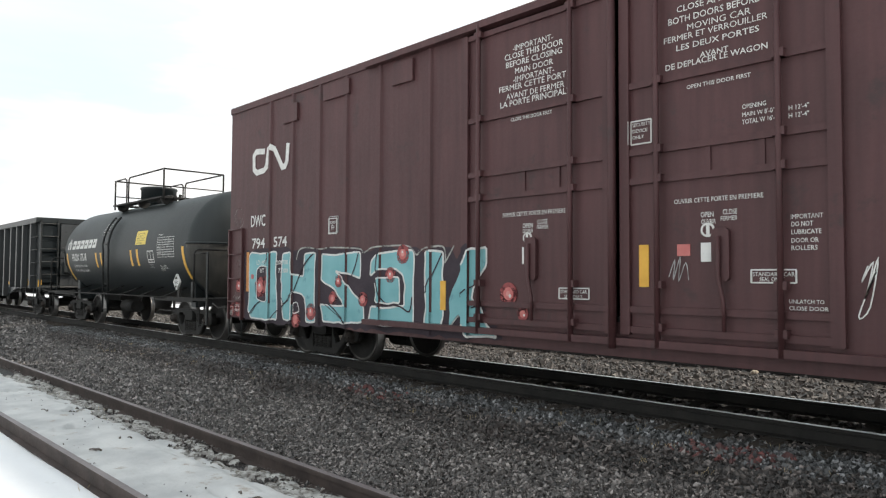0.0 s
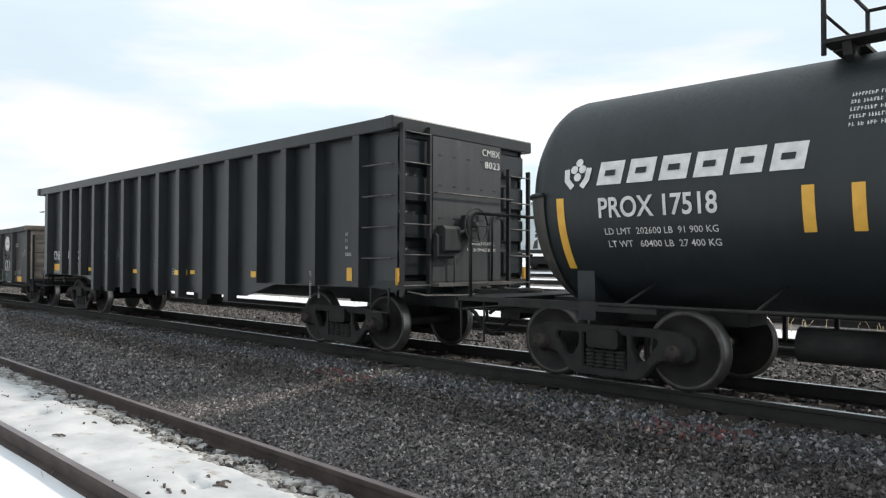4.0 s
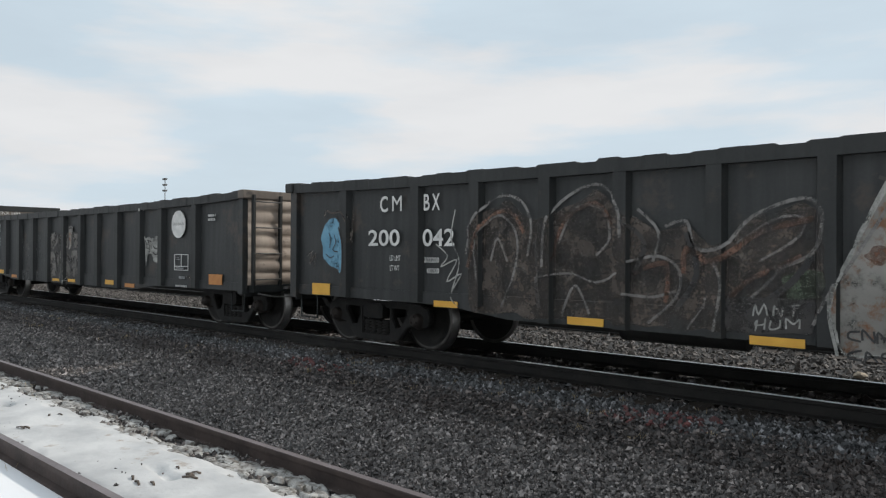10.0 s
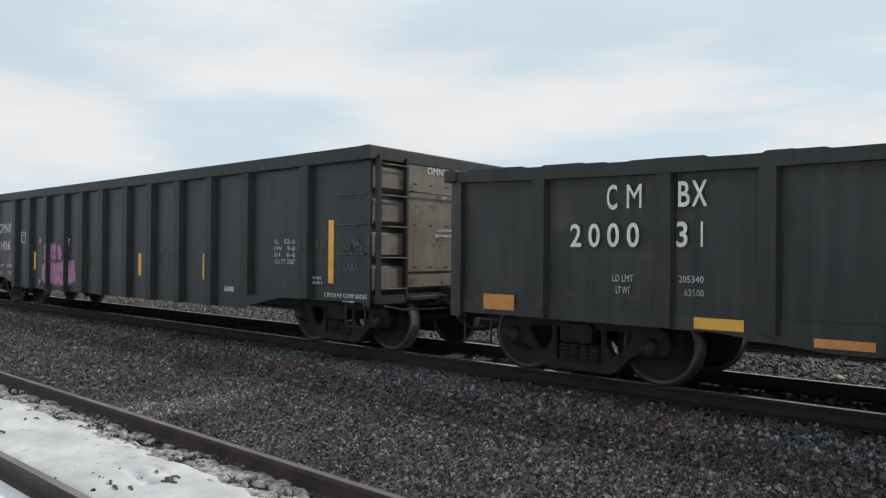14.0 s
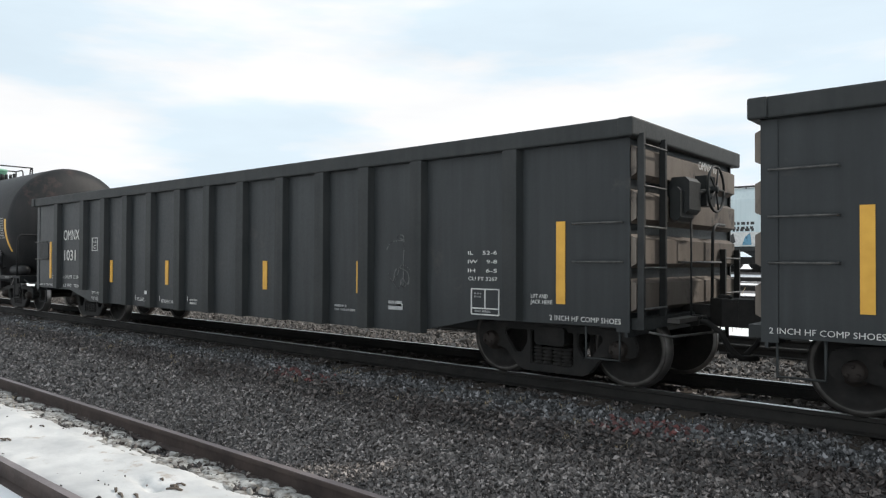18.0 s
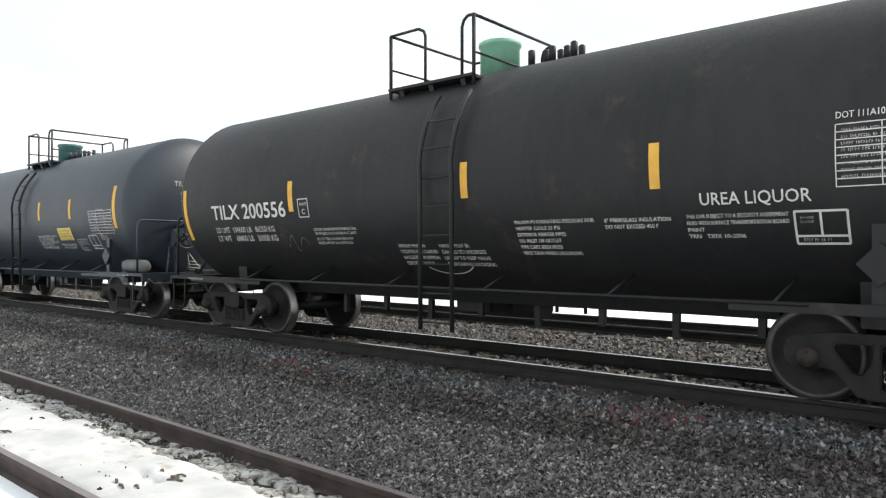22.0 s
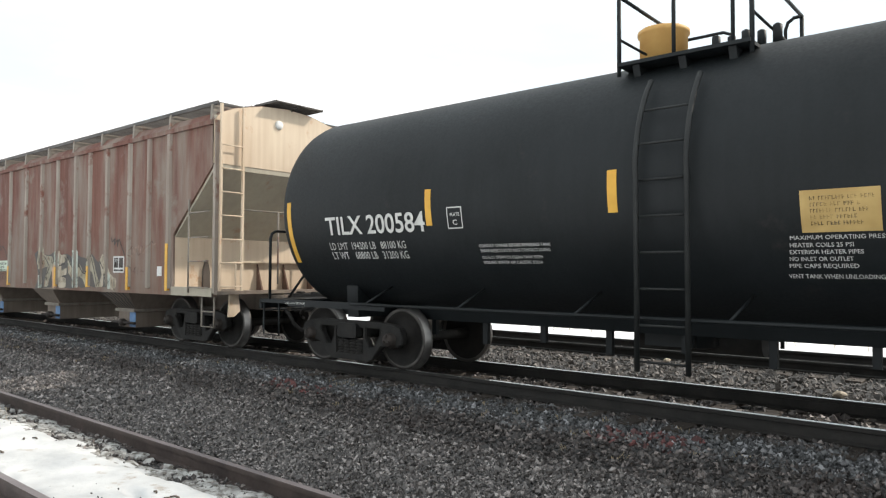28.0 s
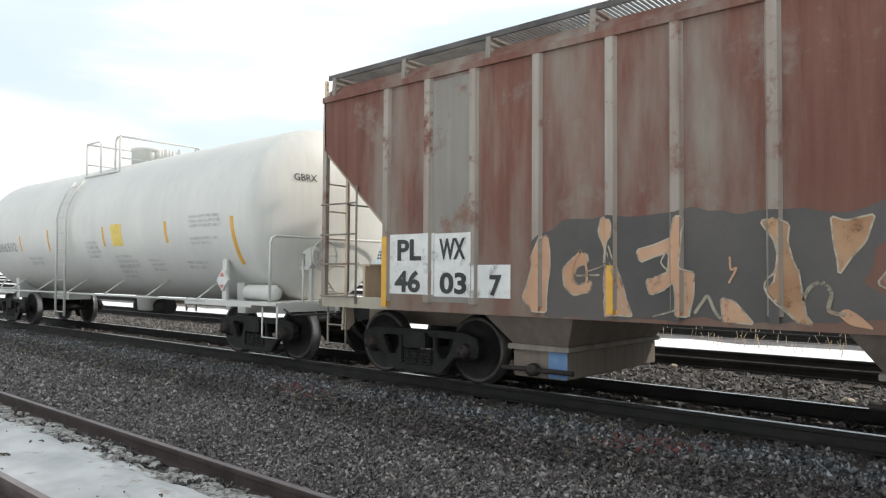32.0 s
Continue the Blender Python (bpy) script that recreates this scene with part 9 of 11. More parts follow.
stroke(g2, "painted_line", FADED_LINE, [(-1.99, 1.36), (-1.67, 1.42), (-1.45, 1.28), (-1.48, 1.01), (-1.78, 0.73)], 0.03)
stroke(g2, "painted_line", FADED_LINE, [(-1.9, 1.91), (-1.67, 1.67), (-1.73, 1.36)], 0.03)
stroke(g2, "painted_line", FADED_LINE, [(-2.05, 1.02), (-1.74, 1.0), (-1.48, 1.07)], 0.03)
stroke(g2, "painted_line", FADED_LINE, [(-1.6, 1.72), (-1.38, 1.77), (-1.29, 1.51), (-1.02, 1.51), (-0.76, 1.79), (-0.32, 1.95), (-0.15, 1.81), (-0.2, 1.49), (-0.5, 1.32)], 0.035)
stroke(g2, "painted_line", FADED_LINE, [(-0.89, 1.54), (-0.57, 1.76), (-0.32, 1.78), (-0.35, 1.6), (-0.69, 1.38)], 0.025)
stroke(g2, "painted_line", FADED_LINE, [(-1.09, 0.7), (-1.02, 1.14), (-1.09, 1.37)], 0.03)
stroke(g2, "painted_line", FADED_LINE, [(-1.37, 0.7), (-1.23, 0.9), (-1.16, 1.02)], 0.025)
stroke(g2, "painted_line", FADED_LINE, [(-0.5, 1.32), (-0.63, 1.16), (-0.76, 1.04)], 0.03)
stroke(g2, "painted_line", FADED_LINE, [(-0.23, 0.82), (-0.08, 1.12), (0.25, 1.69), (0.47, 2.09)], 0.03)
stroke(g2, "letter_line", TAG_RUST, [(-4.13, 1.26), (-3.96, 1.76), (-3.57, 1.96), (-3.33, 1.68)], 0.05)
stroke(g2, "letter_line", TAG_RUST, [(-2.95, 1.35), (-2.77, 1.81), (-2.39, 1.99), (-2.18, 1.73)], 0.05)
stroke(g2, "letter_line", TAG_RUST, [(-1.94, 1.24), (-1.59, 1.34), (-1.59, 0.95)], 0.05)
stroke(g2, "letter_line", TAG_RUST, [(-1.41, 1.25), (-1.37, 1.49), (-1.09, 1.37), (-0.69, 1.65), (-0.23, 1.76)], 0.06)
stroke(g2, "letter_line", TAG_RUST, [(-0.95, 1.03), (-0.76, 1.21), (-0.32, 1.43)], 0.05)
stroke(g2, "letter_line", CHARCOAL_TAG, [(-2.06, 1.79), (-1.82, 1.55), (-1.94, 1.24)], 0.05)
stroke(g2, "letter_line", CHARCOAL_TAG, [(-3.18, 1.62), (-3.13, 1.21), (-3.07, 0.82)], 0.05)
stroke(g2, "letter_line", CHARCOAL_TAG, [(-1.38, 1.66), (-1.27, 1.25), (-1.48, 0.89)], 0.06)
stroke(g2, "letter_line", CHARCOAL_TAG, [(-0.82, 0.87), (-0.44, 1.16), (-0.23, 1.43)], 0.06)
paint(g2, "faded_patch", TAG_GREEN, [(-0.5, 1.24), (-0.13, 1.3), (-0.11, 1.07), (-0.44, 1.02)])
paint(g2, "letter_core", CHARCOAL_TAG, [(-0.99, 1.03), (-0.2, 1.04), (-0.23, 0.73), (-1.01, 0.7)])
stroke(g2, "scrawl", TAG_WHITE, [(-0.74, 0.87), (-0.72, 0.97), (-0.69, 0.89), (-0.64, 0.98), (-0.61, 0.88)], 0.016)
stroke(g2, "scrawl", TAG_WHITE, [(-0.56, 0.88), (-0.55, 0.97), (-0.49, 0.89), (-0.48, 0.97)], 0.016)
stroke(g2, "scrawl", TAG_WHITE, [(-0.43, 0.98), (-0.33, 0.99)], 0.016)
stroke(g2, "scrawl", TAG_WHITE, [(-0.38, 0.98), (-0.39, 0.89)], 0.016)
stroke(g2, "scrawl", TAG_WHITE, [(-0.72, 0.73), (-0.7, 0.83), (-0.72, 0.79), (-0.64, 0.8), (-0.63, 0.85), (-0.64, 0.75)], 0.016)
stroke(g2, "scrawl", TAG_WHITE, [(-0.58, 0.84), (-0.59, 0.76), (-0.51, 0.78), (-0.5, 0.85)], 0.016)
stroke(g2, "scrawl", TAG_WHITE, [(-0.45, 0.77), (-0.45, 0.86), (-0.39, 0.82), (-0.34, 0.86), (-0.34, 0.78)], 0.016)
stroke(g2, "scrawl", TAG_WHITE, [(-4.72, 1.55), (-4.52, 1.4), (-4.63, 1.26), (-4.36, 1.35), (-4.53, 1.07), (-4.29, 1.17), (-4.47, 0.89), (-4.33, 0.75)], 0.018)
stroke(g2, "scrawl", TAG_WHITE, [(-4.39, 1.99), (-4.46, 1.62), (-4.32, 1.33), (-4.44, 0.97)], 0.018)
tag_glyphs(g2, 0.05, 0.71, 0.54, 0.09, 5, DARKTXT, 3, 0.018)
tag_glyphs(g2, 0.06, 0.54, 0.48, 0.09, 4, DARKTXT, 4, 0.018)
tag_glyphs(g2, 1.00, 0.73, 0.52, 0.11, 4, DARKTXT, 5, 0.018)
tag_glyphs(g2, 1.70, 0.58, 0.58, 0.09, 5, DARKTXT, 6, 0.018)
tag_glyphs(g2, 2.69, 0.69, 0.16, 0.10, 2, DARKTXT, 7, 0.018)
tag_glyphs(g2, 3.14, 0.64, 0.72, 0.12, 7, DARKTXT, 8, 0.018)
tag_glyphs(g2, 4.27, 0.76, 0.67, 0.11, 7, DARKTXT, 9, 0.018)
tag_glyphs(g2, 4.31, 0.65, 0.59, 0.05, 6, DARKTXT, 10, 0.018)
blotch(g2, 2.52, 1.69, 0.23, 0.11, TAG_RUST, 0)
blotch(g2, 3.20, 1.76, 0.23, 0.15, TAG_RUST, 1)
blotch(g2, 3.31, 1.53, 0.14, 0.08, TAG_RUST, 2)
blotch(g2, 3.64, 1.41, 0.15, 0.10, TAG_RUST, 3)
blotch(g2, 1.40, 1.66, 0.26, 0.05, TAG_RUST, 4)
blotch(g2, 1.48, 1.14, 0.20, 0.04, TAG_RUST, 5)
blotch(g2, 0.50, 1.76, 0.17, 0.07, TAG_RUST, 6)
blotch(g2, 2.06, 1.45, 0.09, 0.12, TAG_RUST, 7)
blotch(g2, 4.26, 1.57, 0.16, 0.11, TAG_RUST, 8)
blotch(g2, 4.52, 1.36, 0.10, 0.09, TAG_RUST, 9)
blotch(g2, 4.41, 1.67, 0.17, 0.06, TAG_RUST, 10)
blotch(g2, 2.83, 1.92, 0.11, 0.06, TAG_RUST, 11)
blotch(g2, 3.75, 1.86, 0.08, 0.09, TAG_RUST, 12)
blotch(g2, 2.33, 1.33, 0.09, 0.13, TAG_RUST, 13)
blotch(g2, 0.28, 1.44, 0.12, 0.09, TAG_RUST, 14)
blotch(g2, 1.75, 1.33, 0.10, 0.08, TAG_RUST, 15)
stroke(g2, "letter_line", CHARCOAL_TAG, [(0.27, 2.1), (0.57, 1.95), (0.72, 1.75)], 0.03)
stroke(g2, "letter_line", CHARCOAL_TAG, [(1.27, 1.92), (1.18, 1.66), (1.11, 1.32)], 0.03)
stroke(g2, "letter_line", CHARCOAL_TAG, [(3.75, 1.9), (3.69, 1.57), (3.61, 1.28)], 0.03)
stroke(g2, "letter_line", CHARCOAL_TAG, [(1.85, 1.25), (2.04, 1.09), (1.98, 0.84)], 0.03)
stroke(g2, "letter_line", CHARCOAL_TAG, [(2.33, 1.73), (2.27, 1.49), (2.45, 1.18), (2.73, 0.95)], 0.03)
stroke(g2, "letter_line", CHARCOAL_TAG, [(4.2, 1.64), (4.39, 1.74), (4.77, 1.72), (4.85, 1.5)], 0.03)
stroke(g2, "letter_line", CHARCOAL_TAG, [(3.05, 1.99), (3.01, 1.57), (2.97, 1.11)], 0.03)
stroke(g2, "letter_line", CHARCOAL_TAG, [(4.89, 1.5), (5.02, 1.31), (5.07, 0.98)], 0.03)
blotch(g2, 5.56, 0.97, 0.06, 0.07, TAG_BLUE, 40, "faded_patch")
paint(g2, "faded_patch", TAG_GREEN, [(5.14, 0.89), (5.33, 0.96), (5.44, 0.87), (5.4, 0.73), (5.18, 0.71)])
paint(g2, "faded_patch", TAG_GREEN, [(5.11, 1.8), (5.32, 1.82), (5.34, 1.66), (5.17, 1.63)])
paint(g2, "faded_patch", TAG_BROWN, [(5.08, 1.59), (5.68, 1.61), (5.69, 1.51), (5.21, 1.47), (5.08, 1.49)])
paint(g2, "faded_patch", TAG_GREEN, [(5.09, 1.37), (5.32, 1.39), (5.44, 1.16), (5.25, 1.09), (5.1, 1.14)])
stroke(g2, "scrawl", FADED_LINE, [(5.9, 1.07), (5.98, 1.09), (6.03, 1.02), (5.94, 0.93), (5.88, 0.99), (5.9, 1.08)], 0.018)
stroke(g2, "scrawl", FADED_LINE, [(6.03, 0.93), (6.1, 0.88), (6.13, 0.97), (6.06, 1.0)], 0.018)
print_rows(g2, 5.67, 0.76, [0.36], 0.034, 0.02, WHITE, 4)
tag_glyphs(g2, 6.42, 0.97, 0.55, 0.15, 4, TAG_WHITE, 12, 0.02)
paint(g3, "soft_shade", FADED_BASE, [(-0.93, 1.77), (-0.81, 1.86), (-0.57, 1.89), (-0.37, 1.85), (-0.13, 1.83), (-0.11, 0.73), (-0.37, 0.69), (-0.89, 0.72), (-0.93, 1.23)])
paint(g3, "soft_shade", FADED_BASE, [(-0.02, 1.42), (0.07, 1.79), (0.22, 1.89), (0.3, 2.0), (0.45, 2.0), (0.49, 1.88), (0.78, 1.86), (0.8, 0.82), (0.56, 0.76), (0.17, 0.73), (0.01, 0.75)])
paint(g3, "faded_letter", FADED_FILL, [(-0.91, 1.75), (-0.8, 1.85), (-0.6, 1.87), (-0.46, 1.77), (-0.44, 1.65), (-0.54, 1.56), (-0.7, 1.46), (-0.87, 1.49)])
paint(g3, "faded_letter", TAG_FAINT, [(-0.42, 1.83), (-0.14, 1.81), (-0.13, 1.5), (-0.3, 1.52), (-0.37, 1.65)])
paint(g3, "faded_letter", FADED_FILL, [(-0.91, 1.41), (-0.7, 1.39), (-0.58, 1.23), (-0.53, 0.97), (-0.54, 0.8), (-0.86, 0.76), (-0.92, 1.1)])
paint(g3, "faded_letter", TAG_FAINT, [(-0.67, 1.41), (-0.5, 1.39), (-0.36, 1.32), (-0.34, 1.12), (-0.41, 0.91), (-0.48, 0.88), (-0.55, 1.11)])
paint(g3, "faded_letter", FADED_FILL, [(-0.31, 1.42), (-0.13, 1.45), (-0.13, 0.74), (-0.36, 0.72), (-0.37, 0.89), (-0.31, 1.06)])
paint(g3, "faded_letter", FADED_FILL, [(0.08, 1.8), (0.2, 1.83), (0.24, 1.59), (0.16, 1.48), (0.07, 1.5)])
paint(g3, "faded_letter", TAG_GREY, [(0.26, 1.95), (0.42, 1.96), (0.43, 1.83), (0.4, 1.67), (0.41, 1.53), (0.29, 1.45), (0.23, 1.46), (0.29, 1.61), (0.25, 1.81)])
paint(g3, "faded_letter", FADED_FILL, [(0.46, 1.8), (0.77, 1.84), (0.78, 1.5), (0.51, 1.5), (0.45, 1.47), (0.56, 1.58), (0.52, 1.7)])
paint(g3, "faded_letter", FADED_FILL, [(0.01, 1.24), (0.08, 1.24), (0.2, 1.15), (0.35, 1.02), (0.37, 0.84), (0.19, 0.75), (0.04, 0.74)])
paint(g3, "faded_letter", TAG_FAINT, [(0.1, 1.33), (0.23, 1.38), (0.39, 1.2), (0.39, 1.06), (0.25, 1.19)])
paint(g3, "faded_letter", FADED_FILL, [(0.41, 1.42), (0.78, 1.45), (0.8, 0.84), (0.56, 0.79), (0.42, 0.86), (0.38, 1.01)])
stroke(g3, "letter_line", DARKTXT, [(-0.7, 1.44), (-0.54, 1.55), (-0.44, 1.62)], 0.035)
stroke(g3, "letter_line", DARKTXT, [(-0.7, 1.42), (-0.57, 1.23), (-0.52, 0.97), (-0.5, 0.76)], 0.03)
stroke(g3, "letter_line", DARKTXT, [(-0.44, 1.41), (-0.34, 1.3), (-0.36, 1.06), (-0.41, 0.88)], 0.03)
stroke(g3, "letter_line", DARKTXT, [(-0.44, 1.83), (-0.37, 1.65), (-0.31, 1.55)], 0.02)
stroke(g3, "letter_line", DARKTXT, [(-0.91, 0.98), (-0.57, 0.96)], 0.015)
stroke(g3, "letter_line", DARKTXT, [(0.23, 1.81), (0.28, 1.59)], 0.035)
stroke(g3, "letter_line", DARKTXT, [(0.05, 1.25), (0.2, 1.17), (0.39, 1.01)], 0.04)
stroke(g3, "letter_line", DARKTXT, [(0.44, 1.83), (0.45, 1.72), (0.55, 1.64), (0.56, 1.54), (0.44, 1.48)], 0.03)
stroke(g3, "letter_line", DARKTXT, [(0.39, 0.99), (0.78, 1.04)], 0.018)
stroke(g3, "letter_line", DARKTXT, [(0.45, 1.47), (0.72, 1.44)], 0.025)
stroke(g3, "letter_line", DARKTXT, [(0.38, 1.42), (0.4, 0.93), (0.45, 0.77)], 0.03)
stroke(g3, "painted_line", FADED_LINE, [(-0.91, 1.75), (-0.8, 1.85), (-0.57, 1.89)], 0.02)
stroke(g3, "painted_line", FADED_LINE, [(0.23, 1.89), (0.28, 1.99), (0.42, 2.01), (0.49, 1.96), (0.45, 1.83)], 0.025)
stroke(g3, "scrawl", TAG_WHITE, [(0.01, 0.7), (0.06, 0.59), (0.11, 0.8)], 0.02)
stroke(g3, "scrawl", TAG_WHITE, [(0.05, 0.68), (0.15, 0.69), (0.1, 0.57)], 0.015)
stroke(g3, "scrawl", TAG_WHITE, [(-0.14, 1.24), (-0.07, 1.25)], 0.02)
paint(g3, "painted_letter", TAG_WHITE, [(4.17, 1.76), (4.26, 1.68), (4.38, 1.74), (4.47, 1.68), (4.55, 1.71), (4.83, 1.73), (4.87, 1.53), (4.82, 1.18), (4.59, 1.22), (4.53, 1.35), (4.44, 1.39), (4.32, 1.35), (4.27, 1.09), (4.24, 1.27), (4.23, 1.53)])
stroke(g3, "letter_line", CHARCOAL_TAG, [(4.31, 1.66), (4.51, 1.62)], 0.02)
stroke(g3, "letter_line", CHARCOAL_TAG, [(4.35, 1.47), (4.38, 1.65), (4.44, 1.47)], 0.02)
stroke(g3, "letter_line", CHARCOAL_TAG, [(4.47, 1.66), (4.52, 1.48)], 0.02)
stroke(g3, "letter_line", CHARCOAL_TAG, [(4.58, 1.66), (4.58, 1.53), (4.7, 1.48), (4.81, 1.52)], 0.025)
stroke(g3, "letter_line", CHARCOAL_TAG, [(4.56, 1.41), (4.7, 1.36), (4.81, 1.43)], 0.025)
stroke(g3, "letter_line", CHARCOAL_TAG, [(4.31, 1.49), (4.45, 1.48)], 0.018)
stroke(g3, "letter_line", CHARCOAL_TAG, [(4.25, 1.65), (4.3, 1.48)], 0.02)
stroke(g3, "letter_line", CHARCOAL_TAG, [(4.7, 1.68), (4.71, 1.54)], 0.018)
print_rows(g3, 5.60, 0.95, [0.26], 0.045, 0.03, GREYTXT, 2)
plate(g3, "label_plate", 5.93, 6.20, 0.91, 0.97, TAG_FAINT)
print_rows(g3, 5.48, 0.78, [0.44], 0.036, 0.03, WHITE, 3)
# White plate painted on the sheet as daylight showing through a hole.
plate(g3, "bright_hole_patch", 4.07, 4.14, 2.26, 2.31, PAPER)
stroke(g2, "scrawl", TAG_RUST, [(6.56, 1.8), (6.56, 1.51), (6.63, 1.28)], 0.02)
stroke(g2, "scrawl", TAG_RUST, [(6.62, 1.83), (6.65, 1.39), (6.71, 1.22)], 0.02)
stroke(g2, "scrawl", TAG_RUST, [(6.69, 1.82), (6.72, 1.22)], 0.02)
stroke(g2, "scrawl", TAG_RUST, [(6.77, 1.79), (6.78, 1.17)], 0.02)
stroke(g2, "scrawl", TAG_RUST, [(6.84, 1.82), (6.84, 1.2)], 0.02)
stroke(g2, "scrawl", TAG_RUST, [(6.91, 1.82), (6.92, 1.23)], 0.02)
stroke(g2, "scrawl", TAG_RUST, [(6.56, 1.57), (6.65, 1.71), (6.82, 1.75), (6.97, 1.65), (7.04, 1.48), (7.0, 1.29), (6.88, 1.17)], 0.02)
stroke(g2, "scrawl", TAG_RUST, [(6.56, 1.48), (6.65, 1.22), (6.8, 1.14)], 0.02)
stroke(g2, "scrawl", TAG_RUST, [(6.5, 1.51), (6.62, 1.48)], 0.02)
stroke(g2, "scrawl", TAG_RUST, [(7.0, 1.68), (7.08, 1.57), (7.11, 1.48), (7.03, 1.45)], 0.02)
stroke(g2, "scrawl", FADED_LINE, [(6.8, 1.57), (6.91, 1.59), (7.01, 1.51)], 0.014)
stroke(g2, "scrawl", FADED_LINE, [(6.77, 1.4), (6.88, 1.34), (7.0, 1.4)], 0.014)
stroke(g2, "scrawl", FADED_LINE, [(6.56, 1.68), (6.59, 1.39)], 0.014)
stroke(g2, "scrawl", FADED_LINE, [(7.11, 1.24), (7.05, 1.26), (7.02, 1.18), (7.08, 1.17)], 0.014)
stroke(g2, "scrawl", TAG_WHITE, [(7.0, 1.12), (6.97, 1.06), (7.02, 1.03), (6.98, 0.97)], 0.02)
stroke(g2, "scrawl", TAG_WHITE, [(7.04, 1.12), (7.07, 1.07), (7.11, 1.15), (7.05, 0.99)], 0.02)
stroke(g2, "scrawl", FADED_LINE, [(7.2, 1.65), (7.27, 1.74), (7.4, 1.77), (7.5, 1.72)], 0.026)
stroke(g2, "scrawl", FADED_LINE, [(7.2, 1.61), (7.35, 1.65), (7.56, 1.63)], 0.026)
stroke(g2, "scrawl", FADED_LINE, [(7.26, 1.57), (7.3, 1.72)], 0.026)
stroke(g2, "scrawl", FADED_LINE, [(7.32, 1.54), (7.36, 1.73), (7.4, 1.56), (7.44, 1.71), (7.47, 1.54)], 0.026)
stroke(g2, "scrawl", FADED_LINE, [(7.35, 1.78), (7.41, 1.82), (7.45, 1.78)], 0.026)
stroke(g2, "emblem_line", DARKTXT, [(5.57, 2.17), (5.64, 2.18), (5.68, 2.12)], 0.02)
stroke(g2, "emblem_line", DARKTXT, [(5.63, 1.85), (5.64, 1.77)], 0.018)
mark(g3, 'C', -5.785, 1.95, 0.25, 0.125, WHITE)
mark(g3, 'M', -5.57, 1.95, 0.25, 0.18, WHITE)
mark(g3, 'B', -5.02, 1.95, 0.245, 0.13, WHITE)
mark(g3, 'X', -4.865, 1.95, 0.245, 0.145, WHITE)
for k in range(4):
    mark(g3, '2000'[k], -6.22 + 0.222 * k, 1.555, 0.24, 0.14, WHITE)
mark(g3, '3', -5.035, 1.555, 0.24, 0.125, WHITE)
mark(g3, '1', -4.81, 1.555, 0.24, 0.05, WHITE)
mark(g3, 'LD LMT', -5.712, 1.188, 0.072, 0.235, GREYTXT, "lettering", 0.0)
mark(g3, 'LT WT', -5.672, 1.065, 0.071, 0.164, GREYTXT, "lettering", 0.0)
mark(g3, '205340', -5.001, 1.199, 0.067, 0.251, GREYTXT, "lettering", 0.0)
mark(g3, '63500', -4.943, 1.068, 0.066, 0.194, GREYTXT, "lettering", 0.0)
plate(g3, "reflector", -4.846, -4.378, 0.755, 0.864, ORANGE)
plate(g3, "reflector", -0.772, -0.34, 0.66, 0.725, ORANGE)
plate(g3, "reflector", 0.211, 0.621, 0.667, 0.74, ORANGE)
plate(g3, "reflector", -7.402, -6.96, 0.806, 0.989, ORANGE_OLD)
plate(g3, "reflector", -3.785, -3.317, 0.666, 0.746, ORANGE_OLD)
mark(g3, 'GO', -2.897, 0.619, 0.245, 0.485, CHALK_DIM, "chalk_letters", 0.0)
mark(g3, 'P', -1.862, 0.645, 0.226, 0.12, CHALK_DIM, "chalk_letters", 0.0)
stroke(g3, "chalk_scrawl", CHALK_DIM, [(-2.95, 1.76), (-2.85, 1.32), (-2.76, 1.68), (-2.62, 1.4), (-2.53, 1.72), (-2.44, 1.43), (-2.31, 1.68)], 0.012)
stroke(g3, "chalk_scrawl", CHALK_DIM, [(-2.56, 1.19), (-2.4, 1.3), (-2.24, 1.2), (-2.26, 0.99), (-2.44, 0.95), (-2.56, 1.08), (-2.54, 1.2)], 0.012)
stroke(g3, "chalk_scrawl", CHALK_DIM, [(-1.73, 1.54), (-1.65, 1.9), (-1.59, 1.6), (-1.69, 1.4)], 0.012)
stroke(g3, "chalk_scrawl", CHALK_DIM, [(-1.93, 1.34), (-1.85, 1.47), (-1.77, 1.21), (-1.65, 1.41), (-1.53, 1.21), (-1.42, 1.34), (-1.23, 1.28), (-1.3, 1.15)], 0.012)
disc(g3, "round_emblem", WHITE, 5.599, 1.954, 0.267)
print_rows(g3, 5.365, 1.984, [0.46], 0.053, 0.03, DARKTXT, 1)
stencil_box(g3, "stencil_box", 5.451, 5.965, 1.07, 1.368, 2, 1, 0.014, WHITE)
plate(g3, "reflector", 6.719, 7.162, 0.831, 1.019, ORANGE_OLD)
plate(g3, "reflector", 2.318, 2.736, 0.682, 0.781, ORANGE)
plate(g3, "reflector", 3.298, 3.735, 0.655, 0.736, ORANGE_OLD)
print_rows(g3, 6.663, 2.111, [0.27, 0.27], 0.041, 0.034, WHITE, 1)
mark(g4, 'OMNX', -6.35, 1.937, 0.242, 0.918, WHITE, "lettering", 0.0)
mark(g4, '1456', -6.272, 1.49, 0.219, 0.749, WHITE, "lettering", 0.0)
mark(g4, 'LD LMT', -6.393, 1.005, 0.092, 0.426, WHITE, "lettering", 0.0)
mark(g4, '214900', -5.756, 1.017, 0.088, 0.435, WHITE, "lettering", 0.0)
mark(g4, 'LT WT', -6.382, 0.82, 0.093, 0.339, WHITE, "lettering", 0.0)
mark(g4, '71100', -5.687, 0.838, 0.087, 0.36, WHITE, "lettering", 0.0)
